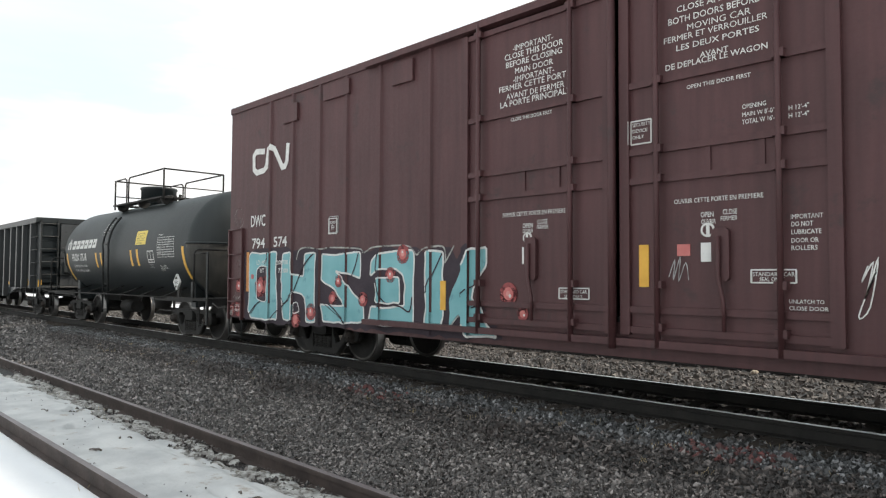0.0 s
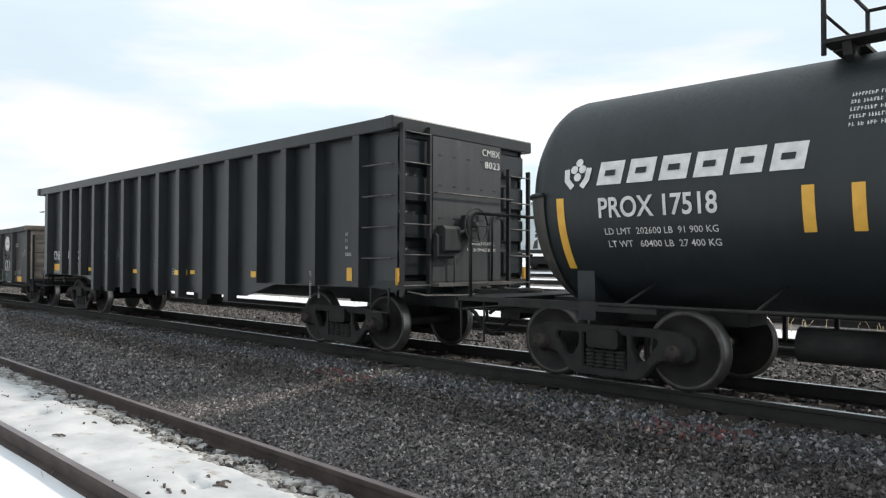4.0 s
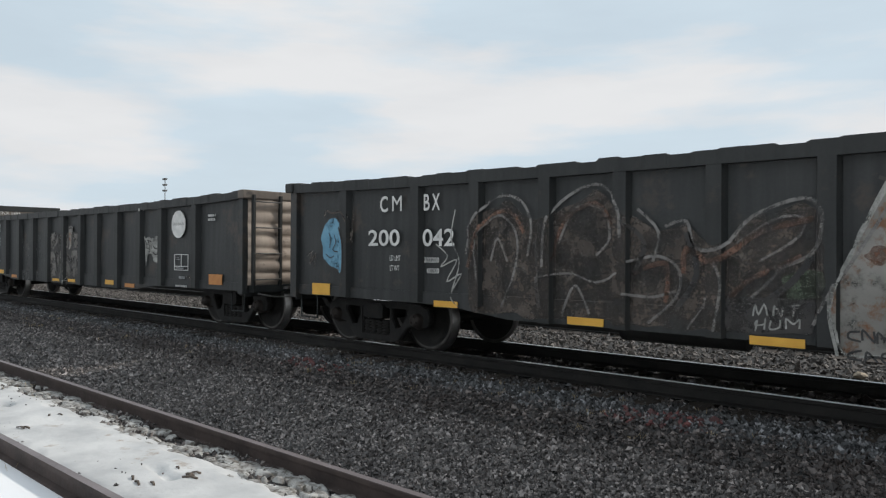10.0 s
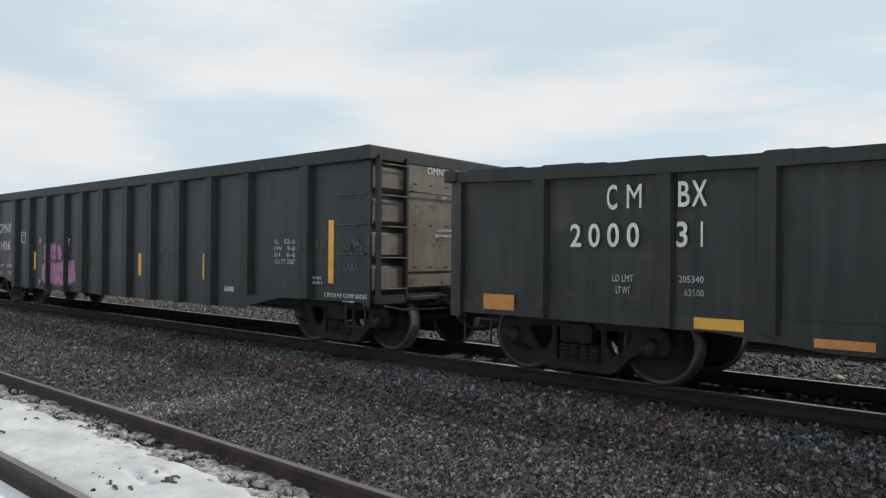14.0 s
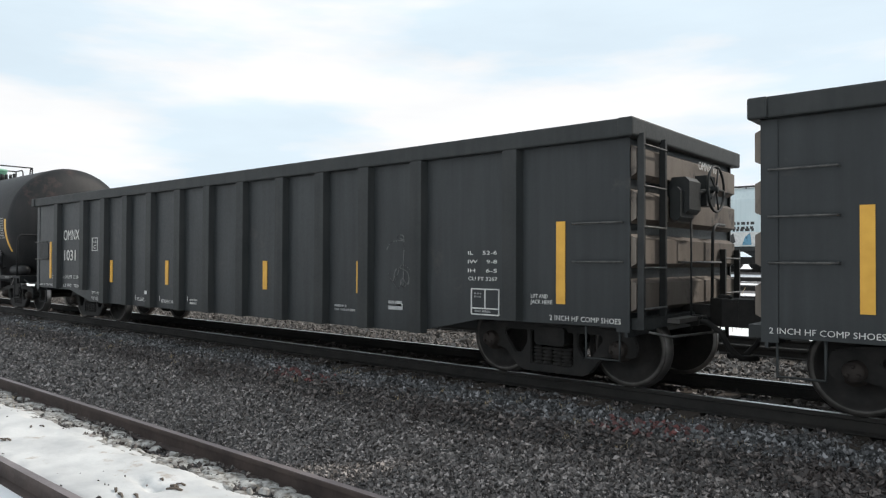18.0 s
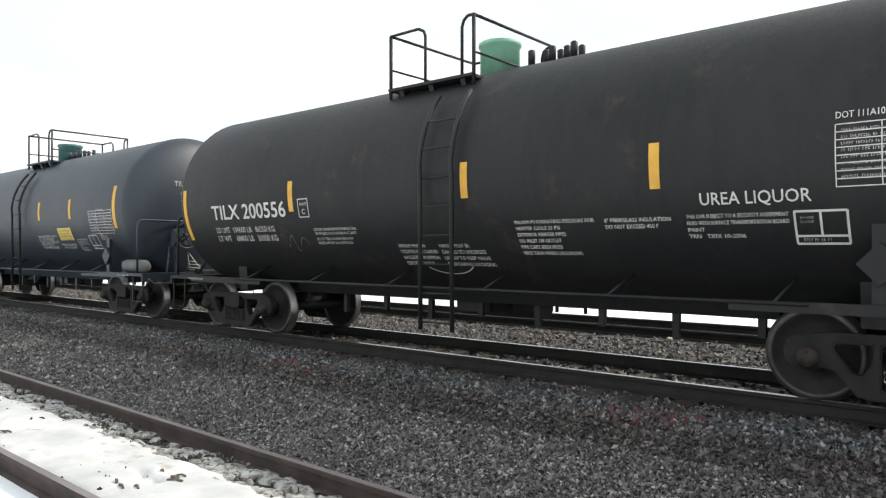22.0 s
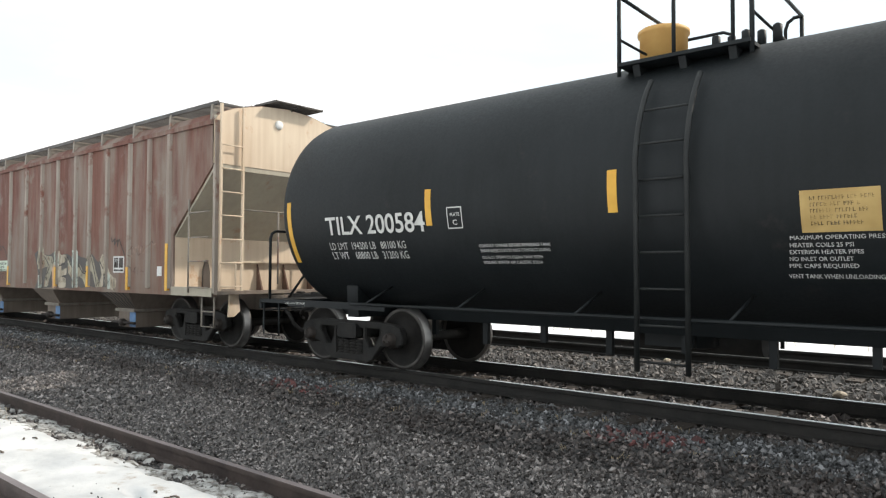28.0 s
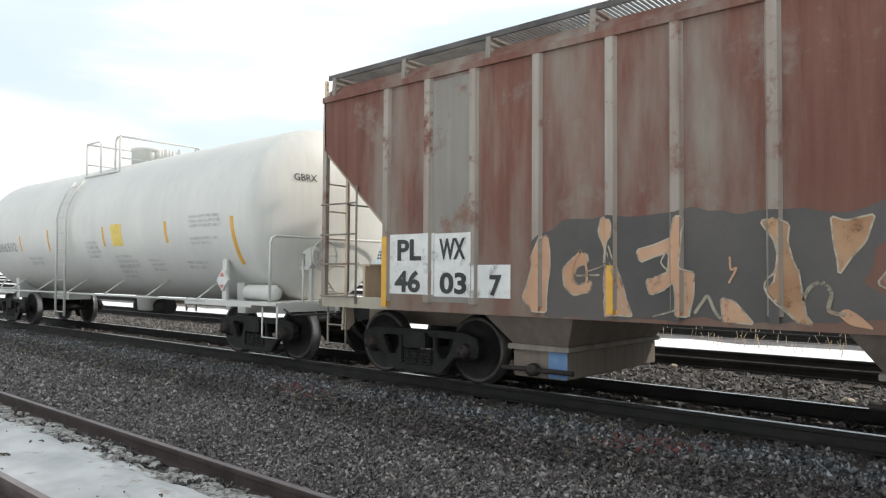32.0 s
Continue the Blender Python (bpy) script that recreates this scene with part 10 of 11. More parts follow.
mark(g4, '2 INCH HF COMP SHOES', -8.011, 0.804, 0.055, 0.926, WHITE, "lettering", 0.0)
print_rows(g4, -7.058, 1.127, [0.24, 0.28], 0.037, 0.03, GREYTXT, 1)
plate(g4, "reflector_bar", -7.278, -7.163, 1.016, 1.949, ORANGE)
plate(g4, "reflector_bar", -3.93, -3.815, 0.994, 1.431, ORANGE)
stencil_box(g4, "stencil_box", -4.764, -4.504, 1.671, 1.931, 1, 1, 0.014, WHITE)
mark(g4, 'C', -4.67, 1.71, 0.062, 0.084, WHITE, "lettering", 0.0)
print_rows(g4, -4.699, 1.866, [0.12], 0.037, 0.025, WHITE, 1)
paint(g4, "painted_block", PINK, [(-3.06, 1.61), (-2.58, 1.65), (-2.56, 1.25), (-3.04, 1.21)], edge=TAG_SHADE, ew=0.05)
paint(g4, "painted_block", PINK, [(-2.52, 1.62), (-2.08, 1.63), (-2.0, 1.25), (-2.5, 1.24)], edge=TAG_SHADE, ew=0.05)
paint(g4, "painted_block", PINK, [(-3.26, 1.02), (-3.06, 1.19), (-2.3, 1.21), (-2.28, 0.75), (-2.55, 0.64), (-3.1, 0.72), (-3.24, 0.86)], edge=TAG_SHADE, ew=0.05)
paint(g4, "painted_block", PINK, [(-2.24, 1.2), (-1.54, 1.27), (-1.48, 0.76), (-2.19, 0.62)], edge=TAG_SHADE, ew=0.05)
disc(g4, "pink_spray_dot", PINK, -3.529, 1.701, 0.084)
disc(g4, "pink_spray_dot", PINK, -3.315, 1.626, 0.056)
disc(g4, "pink_spray_dot", PINK, -3.228, 1.571, 0.049)
disc(g4, "pink_spray_dot", PINK, -3.388, 0.832, 0.056)
disc(g4, "pink_spray_dot", PINK, -3.545, 0.698, 0.067)
disc(g4, "pink_spray_dot", PINK, -1.915, 1.617, 0.048)
disc(g4, "pink_spray_dot", PINK, -1.854, 1.712, 0.043)
disc(g4, "pink_spray_dot", PINK, -3.351, 1.128, 0.05)
disc(g4, "pink_spray_dot", PINK, -3.258, 1.296, 0.044)
for pts in ([(-6.5, 1.7), (-6.42, 1.52), (-6.55, 1.62), (-6.36, 1.64), (-6.52, 1.5)], [(-6.3, 1.7), (-6.22, 1.45), (-6.4, 1.55), (-6.1, 1.62)],
            [(-6.12, 1.45), (-6.02, 1.72), (-5.92, 1.46), (-6.08, 1.56), (-5.9, 1.6)], [(-5.86, 1.45), (-5.84, 1.7), (-5.7, 1.64), (-5.84, 1.58), (-5.68, 1.46)],
            [(-5.58, 1.76), (-5.5, 1.58), (-5.64, 1.7), (-5.44, 1.7), (-5.58, 1.6)], [(-6.45, 1.05), (-6.36, 1.36), (-6.22, 1.3), (-6.36, 1.2), (-6.18, 1.04)],
            [(-6.12, 1.34), (-6.1, 1.08), (-5.98, 1.28), (-5.92, 1.06)], [(-5.86, 1.06), (-5.8, 1.36), (-5.68, 1.06), (-5.84, 1.18)], [(-5.62, 1.36), (-5.58, 1.08), (-5.46, 1.38), (-5.42, 1.2)]):
    stroke(g4, "scrawl", PINK, pts, 0.02)
plate(g4, "reflector_bar", 1.428, 1.543, 0.99, 1.428, ORANGE)
plate(g4, "reflector_bar", 3.793, 3.908, 0.976, 1.431, ORANGE)
plate(g4, "reflector_bar", 7.196, 7.311, 1.016, 1.946, ORANGE)
plate(g4, "label_plate", 4.486, 4.761, 0.792, 0.872, GREYTXT)
mark(g4, 'IL   52-6', 5.886, 1.603, 0.069, 0.533, GREYTXT, "lettering", 0.0)
mark(g4, 'IW   9-8', 5.887, 1.495, 0.069, 0.533, GREYTXT, "lettering", 0.0)
mark(g4, 'IH   6-6', 5.888, 1.396, 0.069, 0.533, GREYTXT, "lettering", 0.0)
mark(g4, 'CU FT 3267', 5.91, 1.289, 0.069, 0.511, GREYTXT, "lettering", 0.0)
mark(g4, '2 INCH HF COMP SHOES', 7.111, 0.815, 0.063, 0.918, WHITE, "lettering", 0.0)
print_rows(g4, 6.788, 1.108, [0.24, 0.29], 0.043, 0.029, GREYTXT, 1)
for x0, x1, z0, z1, seed in ((2.2, 2.9, 1.05, 1.75, 1), (-1.0, -0.3, 0.92, 1.62, 2), (6.5, 7.13, 1.42, 1.66, 3), (7.45, 7.9, 1.42, 1.7, 4), (7.45, 7.85, 1.12, 1.32, 5), (-1.9, -1.3, 1.2, 1.6, 6)):
    rs = random.Random(seed)
    n = 9
    for row in range(2):
        pts = [(x0 + (x1 - x0) * (k + rs.uniform(-0.3, 0.3)) / n, rs.uniform(z0, z0 + (z1 - z0) * 0.5) if k % 2 else rs.uniform(z0 + (z1 - z0) * 0.5, z1)) for k in range(n + 1)]
        stroke(g4, "scrawl", (CHALK_DIM, TAG_FAINT)[row], pts, 0.014)
mark(g5, 'OMNX', -6.385, 1.897, 0.236, 0.872, WHITE, "lettering", 0.0)
mark(g5, '1031', -6.402, 1.426, 0.235, 0.701, WHITE, "lettering", 0.0)
mark(g5, 'LD LMT 215900', -6.365, 1.0, 0.075, 0.976, WHITE, "lettering", 0.0)
mark(g5, 'LT WT   70100', -6.364, 0.798, 0.074, 0.976, WHITE, "lettering", 0.0)
plate(g5, "reflector_bar", -7.215, -7.1, 0.979, 1.872, ORANGE)
plate(g5, "reflector_bar", -3.959, -3.844, 0.96, 1.429, ORANGE)
plate(g5, "reflector_bar", -1.614, -1.499, 0.967, 1.433, ORANGE)
plate(g5, "reflector_bar", 1.552, 1.667, 0.973, 1.437, ORANGE)
plate(g5, "reflector_bar", 3.807, 3.922, 0.989, 1.44, ORANGE)
stencil_box(g5, "stencil_box", -4.852, -4.59, 1.643, 1.922, 1, 1, 0.014, WHITE)
plate(g5, "label_plate", 4.457, 4.703, 0.837, 0.907, GREYTXT)
print_rows(g5, 3.323, 0.809, [0.28, 0.47], 0.033, 0.022, GREYTXT, 1)
stroke(g5, "chalk_scrawl", CHALK_DIM, [(4.54, 1.14), (4.59, 1.32), (4.68, 1.35), (4.81, 1.3), (4.84, 1.18), (4.74, 1.1), (4.68, 1.2)], 0.012)
stroke(g5, "chalk_scrawl", CHALK_DIM, [(4.42, 1.6), (4.52, 1.71), (4.73, 1.73), (4.62, 1.77), (4.74, 1.78), (4.74, 1.45)], 0.01)
stroke(g5, "chalk_scrawl", CHALK_DIM, [(4.62, 1.24), (4.69, 1.38), (4.79, 1.38), (4.88, 1.27), (4.82, 1.13), (4.72, 1.21), (4.66, 1.08), (4.58, 1.13), (4.61, 1.24)], 0.01)
stroke(g5, "chalk_scrawl", CHALK_DIM, [(4.73, 1.45), (4.74, 1.24), (4.73, 1.07)], 0.01)
stroke(g5, "chalk_scrawl", CHALK_DIM, [(4.46, 1.29), (4.52, 1.17), (4.58, 1.24)], 0.01)
plate(g5, "reflector_bar", 7.115, 7.23, 0.976, 1.902, ORANGE)
stencil_box(g5, "stencil_box", 5.9, 6.32, 0.8, 1.11, 2, 1, 0.014, WHITE)
mark(g5, '2 INCH HF COMP SHOES', 7.031, 0.791, 0.058, 0.876, WHITE, "lettering", 0.0)
mark(g5, 'LIFT AND', 6.778, 1.032, 0.046, 0.23, WHITE, "lettering", 0.0)
mark(g5, 'JACK HERE', 6.779, 0.967, 0.045, 0.289, WHITE, "lettering", 0.0)
mark(g5, 'IL    52-6', 5.84, 1.533, 0.044, 0.455, WHITE, "lettering", 0.0)
mark(g5, 'IW    9-8', 5.84, 1.425, 0.044, 0.455, WHITE, "lettering", 0.0)
mark(g5, 'IH    6-5', 5.84, 1.315, 0.044, 0.455, WHITE, "lettering", 0.0)
mark(g5, 'CU FT 3267', 5.85, 1.215, 0.044, 0.45, WHITE, "lettering", 0.0)
plate(g5, "label_plate", 4.456, 4.724, 0.787, 0.867, GREYTXT)
mark(g5, 'EMPTY LOAD', -4.83, 0.681, 0.064, 0.451, WHITE, "lettering", 0.0)
mark(g5, '7/16" ADJ. BLOCK', -4.839, 0.56, 0.064, 0.637, WHITE, "lettering", 0.0)
mark(g5, 'RELEASE ROD', -2.731, 0.617, 0.066, 0.49, WHITE, "lettering", 0.0)
mark(g5, 'RETAINING VALVE', -1.742, 0.615, 0.066, 0.557, WHITE, "lettering", 0.0)
stroke(g5, "painted_tick", WHITE, [(-2.8, 0.73), (-2.8, 0.62)], 0.02)
stroke(g5, "painted_tick", WHITE, [(-1.81, 0.74), (-1.81, 0.65)], 0.02)
stroke(g5, "painted_tick", WHITE, [(-0.78, 0.77), (-0.78, 0.68)], 0.02)
plate(g5, "paper_label", -2.381, -2.146, 0.767, 0.834, PAPER)
print_rows(g5, -0.725, 0.729, [0.28, 0.26], 0.035, 0.025, WHITE, 1)
mark(g5, 'PLATE', -4.816, 1.812, 0.05, 0.191, WHITE, "lettering", 0.0)
mark(g5, 'C', -4.763, 1.684, 0.088, 0.104, WHITE, "lettering", 0.0)
mark(g5, '2 INCH HF COMP SHOES', -7.799, 0.802, 0.053, 0.832, WHITE, "lettering", 0.0)
mark(g5, 'LIFT AND', -7.021, 1.048, 0.043, 0.207, WHITE, "lettering", 0.0)
mark(g5, 'JACK HERE', -7.021, 0.982, 0.044, 0.295, WHITE, "lettering", 0.0)
plate(g5, "side_panel", -7.873, -7.303, 1.425, 1.839, IRON_BLACK)
mark(t1, 'TILX 200556', -5.066, 2.01, 0.234, 2.094, WHITE, "lettering", 0.0)
mark(t1, 'LD LMT  194600 LB   86250 KG', -5.058, 1.781, 0.092, 1.699, WHITE, "lettering", 0.0)
mark(t1, 'LT WT    68400 LB   31050 KG', -5.071, 1.637, 0.093, 1.716, WHITE, "lettering", 0.0)
shell_band(t1, -6.0, -5.9, 1.661, 2.568, t1_RAD, t1_ZC, ORANGE, "reflector_bar")
shell_band(t1, -2.892, -2.782, 2.076, 2.547, t1_RAD, t1_ZC, ORANGE, "reflector_bar")
stencil_box(t1, "stencil_box", -2.649, -2.417, 1.986, 2.257, 1, 1, 0.014, WHITE)
mark(t1, 'PLATE', -2.605, 2.16, 0.041, 0.162, WHITE, "lettering", 0.0)
mark(t1, 'C', -2.574, 2.029, 0.076, 0.075, WHITE, "lettering", 0.0)
stroke(t1, "chalk_scrawl", CHALK_DIM, [(-3.25, 1.75), (-3.19, 1.5), (-2.98, 1.72), (-2.93, 1.47), (-2.72, 1.68), (-2.58, 1.5)], 0.015)
shell_band(t1, 0.573, 0.683, 2.117, 2.563, t1_RAD, t1_ZC, ORANGE, "reflector_bar")
shell_band(t1, 3.046, 3.156, 2.093, 2.557, t1_RAD, t1_ZC, ORANGE, "reflector_bar")
shell_band(t1, 5.857, 5.977, 1.649, 2.528, t1_RAD, t1_ZC, ORANGE, "reflector_bar")
mark(t1, 'UREA LIQUOR', 3.539, 1.913, 0.115, 1.003, WHITE, "lettering", 0.0)
mark(t1, 'DOT 111A100W1', 4.739, 2.602, 0.058, 0.497, WHITE, "lettering", 0.0)
stencil_box(t1, "stencil_box", 4.742, 5.78, 2.022, 2.551, 3, 8, 0.009, WHITE)
print_rows(t1, 4.772, 2.51, [0.38, 0.38, 0.38, 0.38, 0.38, 0.38, 0.38, 0.38], 0.025, 0.031, GREYTXT, 7)
print_rows(t1, 5.218, 2.477, [0.57, 0.57, 0.57, 0.57, 0.57, 0.57, 0.57, 0.57], 0.025, 0.031, GREYTXT, 8)
stencil_box(t1, "stencil_box", 4.386, 4.813, 1.536, 1.825, 2, 1, 0.02, WHITE)
lines(t1, -0.72, 1.52, 0.08, 0.045, (("HANDLE MUST BE", 0.5), ("LOCATED AND CHAINED", 0.68), ("IN CLOSED POSITION", 0.66), ("BEFORE LOADING", 0.52)))
lines(t1, 0.02, 1.515, 0.08, 0.045, (("HANDLE MUST BE", 0.5), ("CHAINED TO UNDERSIDE", 0.74), ("OF CAP TO KEEP VALVE", 0.76), ("OPEN DURING UNLOADING", 0.8)))
stroke(t1, "painted_line", WHITE, [(-0.37, 1.25), (-0.22, 1.19), (0.02, 1.16), (0.26, 1.19), (0.42, 1.26)], 0.012)
lines(t1, 1.32, 1.785, 0.072, 0.04, (("MAXIMUM OPERATING PRESSURE FOR", 1.05), ("HEATER COILS 25 PSI", 0.6), ("EXTERIOR HEATER PIPES", 0.66), ("NO INLET OR OUTLET", 0.58), ("PIPE CAPS REQUIRED", 0.57), ("VENT TANK WHEN UNLOADING", 0.8)))
lines(t1, 2.49, 1.775, 0.068, 0.04, (("6\" FIBERGLASS INSULATION", 0.74), ("DO NOT EXCEED 450 F", 0.6)))
lines(t1, 3.39, 1.79, 0.064, 0.036, (("THIS CAR SUBJECT TO A SECURITY AGREEMENT", 0.95), ("FILED WITH SURFACE TRANSPORTATION BOARD", 0.95), ("PAINT", 0.17), ("TRN   TXIX 10-2006", 0.55)))
mark(t2, 'TILX 200550', -5.68, 1.882, 0.222, 1.856, WHITE, "lettering", 0.0)
print_rows(t2, -5.569, 1.72, [1.36], 0.064, 0.043, WHITE, 1)
print_rows(t2, -5.547, 1.591, [1.36], 0.065, 0.043, WHITE, 1)
shell_band(t2, -3.9, -3.8, 2.209, 2.646, t2_RAD, t2_ZC, ORANGE, "reflector_bar")
shell_band(t2, -1.517, -1.417, 2.207, 2.66, t2_RAD, t2_ZC, ORANGE, "reflector_bar")
shell_band(t2, 1.474, 1.584, 2.215, 2.665, t2_RAD, t2_ZC, ORANGE, "reflector_bar")
shell_band(t2, 3.288, 3.398, 2.204, 2.656, t2_RAD, t2_ZC, ORANGE, "reflector_bar")
shell_band(t2, 5.51, 5.64, 1.944, 2.843, t2_RAD, t2_ZC, ORANGE, "reflector_bar")
shell_band(t2, -5.88, -5.79, 1.951, 2.84, t2_RAD, t2_ZC, ORANGE, "reflector_bar")
stencil_box(t2, "stencil_box", -2.991, -2.763, 1.849, 2.123, 1, 1, 0.014, WHITE)
mark(t2, 'C', -2.965, 1.889, 0.084, 0.126, WHITE, "lettering", 0.0)
shell_band(t2, 2.503, 3.248, 1.716, 2.005, t2_RAD, t2_ZC, YELLOW, "placard")
print_rows(t2, 2.557, 1.958, [0.66, 0.59, 0.7, 0.66], 0.039, 0.026, DARKTXT, 3)
stencil_box(t2, "stencil_box", 4.37, 5.468, 1.847, 2.342, 3, 8, 0.009, WHITE)
mark(t2, 'DOT 111A100W1', 4.759, 2.341, 0.038, 0.328, WHITE, "lettering", 0.0)
print_rows(t2, 4.398, 2.301, [0.38, 0.38, 0.38, 0.38, 0.38, 0.38, 0.38, 0.38], 0.022, 0.028, GREYTXT, 9)
print_rows(t2, 4.884, 2.284, [0.57, 0.57, 0.57, 0.57, 0.57, 0.57, 0.57, 0.57], 0.021, 0.026, GREYTXT, 10)
stencil_box(t2, "stencil_box", 4.112, 4.542, 1.523, 1.815, 2, 1, 0.02, WHITE)
mark(t2, 'EXTERIOR HEATER PIPES NO INLET OR', 1.224, 1.797, 0.05, 1.157, WHITE, "lettering", 0.0)
mark(t2, 'OR OUTLET PIPES REQUIRED', 1.217, 1.725, 0.05, 0.899, WHITE, "lettering", 0.0)
mark(t2, 'MAXIMUM OPERATING PRESSURE FOR', 1.228, 1.66, 0.05, 1.145, WHITE, "lettering", 0.0)
mark(t2, 'HEATER COILS 25 PSI', 1.23, 1.602, 0.05, 0.724, WHITE, "lettering", 0.0)
mark(t2, 'VENT TANK WHEN UNLOADING', 1.211, 1.528, 0.052, 0.95, WHITE, "lettering", 0.0)
mark(t2, 'LINING', 4.725, 1.808, 0.037, 0.148, WHITE, "lettering", 0.0)
mark(t2, 'PLASITE 9573', 4.724, 1.759, 0.038, 0.297, WHITE, "lettering", 0.0)
mark(t2, 'APPLIED 12/16 MHM', 4.726, 1.705, 0.038, 0.409, WHITE, "lettering", 0.0)
mark(t2, '4" FIBERGLASS INSULATION', 2.431, 1.593, 0.046, 0.831, WHITE, "lettering", 0.0)
mark(t2, 'DO NOT EXCEED 400 F', 2.508, 1.526, 0.047, 0.655, WHITE, "lettering", 0.0)
print_rows(t2, 3.421, 1.745, [0.55, 0.52, 0.54, 0.13, 0.36, 0.42], 0.031, 0.018, WHITE, 1)
lines(t3, 5.44, 1.49, 0.085, 0.06, (("EMPTY LOAD", 0.31), ("3/8\" ADJ", 0.27), ("BLOCK", 0.2)))
stroke(t3, "chalk_scrawl", GREYTXT, [(5.33, 1.83), (5.38, 1.72), (5.38, 1.85), (5.45, 1.74), (5.49, 1.86), (5.52, 1.72), (5.61, 1.83), (5.58, 1.69), (5.68, 1.85), (5.79, 1.8), (5.75, 1.69), (5.6, 1.66)], 0.012)
mark(t3, "TILX 200584", -4.975, 1.992, 0.25, 1.96, WHITE, "lettering", 0.0)
mark(t3, "LD LMT  194200 LB   88100 KG", -4.977, 1.776, 0.1, 1.55, WHITE)
mark(t3, "LT WT    68800 LB   31200 KG", -4.975, 1.641, 0.1, 1.548, WHITE)
shell_band(t3, -2.996, -2.896, 2.053, 2.524, t3_RAD, t3_ZC, ORANGE, "reflector_bar")
shell_band(t3, -0.393, -0.283, 2.092, 2.545, t3_RAD, t3_ZC, ORANGE, "reflector_bar")
shell_band(t3, -5.88, -5.79, 1.59, 2.517, t3_RAD, t3_ZC, ORANGE, "reflector_bar")
stencil_box(t3, "stencil_box", -2.622, -2.391, 2.009, 2.267, 1, 1, 0.014, WHITE)
mark(t3, 'PLATE', -2.577, 2.158, 0.042, 0.155, WHITE, "lettering", 0.0)
mark(t3, 'C', -2.548, 2.05, 0.063, 0.082, WHITE, "lettering", 0.0)
shell_band(t3, 1.485, 2.113, 1.823, 2.195, t3_RAD, t3_ZC, YELLOW_OLD, "placard")
print_rows(t3, 1.547, 2.141, [0.52, 0.4, 0.48, 0.38, 0.44], 0.035, 0.02, TAG_BROWN, 3)
mark(t3, 'MAXIMUM OPERATING PRESSURE', 1.375, 1.766, 0.036, 0.883, WHITE, "lettering", 0.0)
mark(t3, 'HEATER COILS 25 PSI', 1.366, 1.7, 0.036, 0.52, WHITE, "lettering", 0.0)
mark(t3, 'EXTERIOR HEATER PIPES', 1.357, 1.638, 0.036, 0.601, WHITE, "lettering", 0.0)
mark(t3, 'NO INLET OR OUTLET', 1.347, 1.576, 0.036, 0.526, WHITE, "lettering", 0.0)
mark(t3, 'PIPE CAPS REQUIRED', 1.336, 1.513, 0.037, 0.573, WHITE, "lettering", 0.0)
mark(t3, 'VENT TANK WHEN UNLOADING', 1.317, 1.417, 0.038, 0.778, WHITE, "lettering", 0.0)
for k, (w, width) in enumerate((("CONSULT OWNER BEFORE REPAIRING TANK", 1.03), ("SHARP OBJECTS MUST NOT CONTACT LINING", 1.01), ("DO NOT STEAM OR CLEAN TANK WITH", 0.88), ("BOILING WATER OR CAUSTIC SODA", 0.86))):
    for car, x, z in ((t3, -2.195, 1.765), (t1, -2.389, 1.775)):
        mark(car, w, x, z - 0.061 * k - (0.02 if k > 1 else 0.0), 0.036, width * (1.0 if car is t3 else 0.92), WHITE)
shell_band(t3, 2.364, 2.464, 2.064, 2.519, t3_RAD, t3_ZC, ORANGE, "reflector_bar")
shell_band(t3, 5.768, 5.888, 1.63, 2.524, t3_RAD, t3_ZC, ORANGE, "reflector_bar")
stencil_box(t3, "stencil_box", 4.614, 5.695, 1.94, 2.472, 3, 8, 0.009, WHITE)
mark(t3, 'DOT 111A100W1', 4.601, 2.511, 0.047, 0.539, WHITE, "lettering", 0.0)
print_rows(t3, 4.657, 2.424, [0.41, 0.41, 0.41, 0.41, 0.41, 0.41, 0.41], 0.031, 0.038, GREYTXT, 9)
print_rows(t3, 5.093, 2.404, [0.61, 0.61, 0.61, 0.61, 0.61, 0.61, 0.61], 0.029, 0.036, GREYTXT, 10)
stencil_box(t3, "stencil_box", 4.315, 4.709, 1.501, 1.788, 2, 1, 0.018, WHITE)
lines(t3, 2.51, 1.77, 0.075, 0.044, (("6\" FIBERGLASS INSULATION", 0.73), ("DO NOT EXCEED 450 F", 0.62)))
lines(t3, 3.41, 1.755, 0.066, 0.038, (("THIS CAR SUBJECT TO A SECURITY AGREEMENT", 0.95), ("FILED WITH SURFACE TRANSPORTATION BOARD", 0.95), ("PAINT", 0.17), ("TRN   TXIX 10-2006", 0.55)))
stroke(t3, "chalk_scrawl", CHALK_DIM, [(3.32, 1.96), (3.39, 2.02), (3.45, 1.97), (3.38, 1.93), (3.53, 2.01), (3.58, 1.94), (3.68, 2.02), (3.74, 1.92), (3.83, 2.0), (3.91, 1.94), (4.04, 2.0), (4.07, 1.91), (4.2, 1.98), (4.3, 1.94), (4.48, 1.98)], 0.007)
paint(hop, "letter_shade", HOP_CLOUD, [(1.58, 1.86), (1.83, 1.94), (2.33, 1.81), (2.8, 1.88), (3.07, 1.76), (3.5, 1.83), (3.86, 1.68), (4.09, 1.79), (4.59, 1.68), (4.79, 1.82), (5.11, 1.61), (5.3, 1.79), (5.54, 1.54), (5.73, 1.28), (5.69, 1.11), (1.64, 0.99), (1.85, 1.28)])
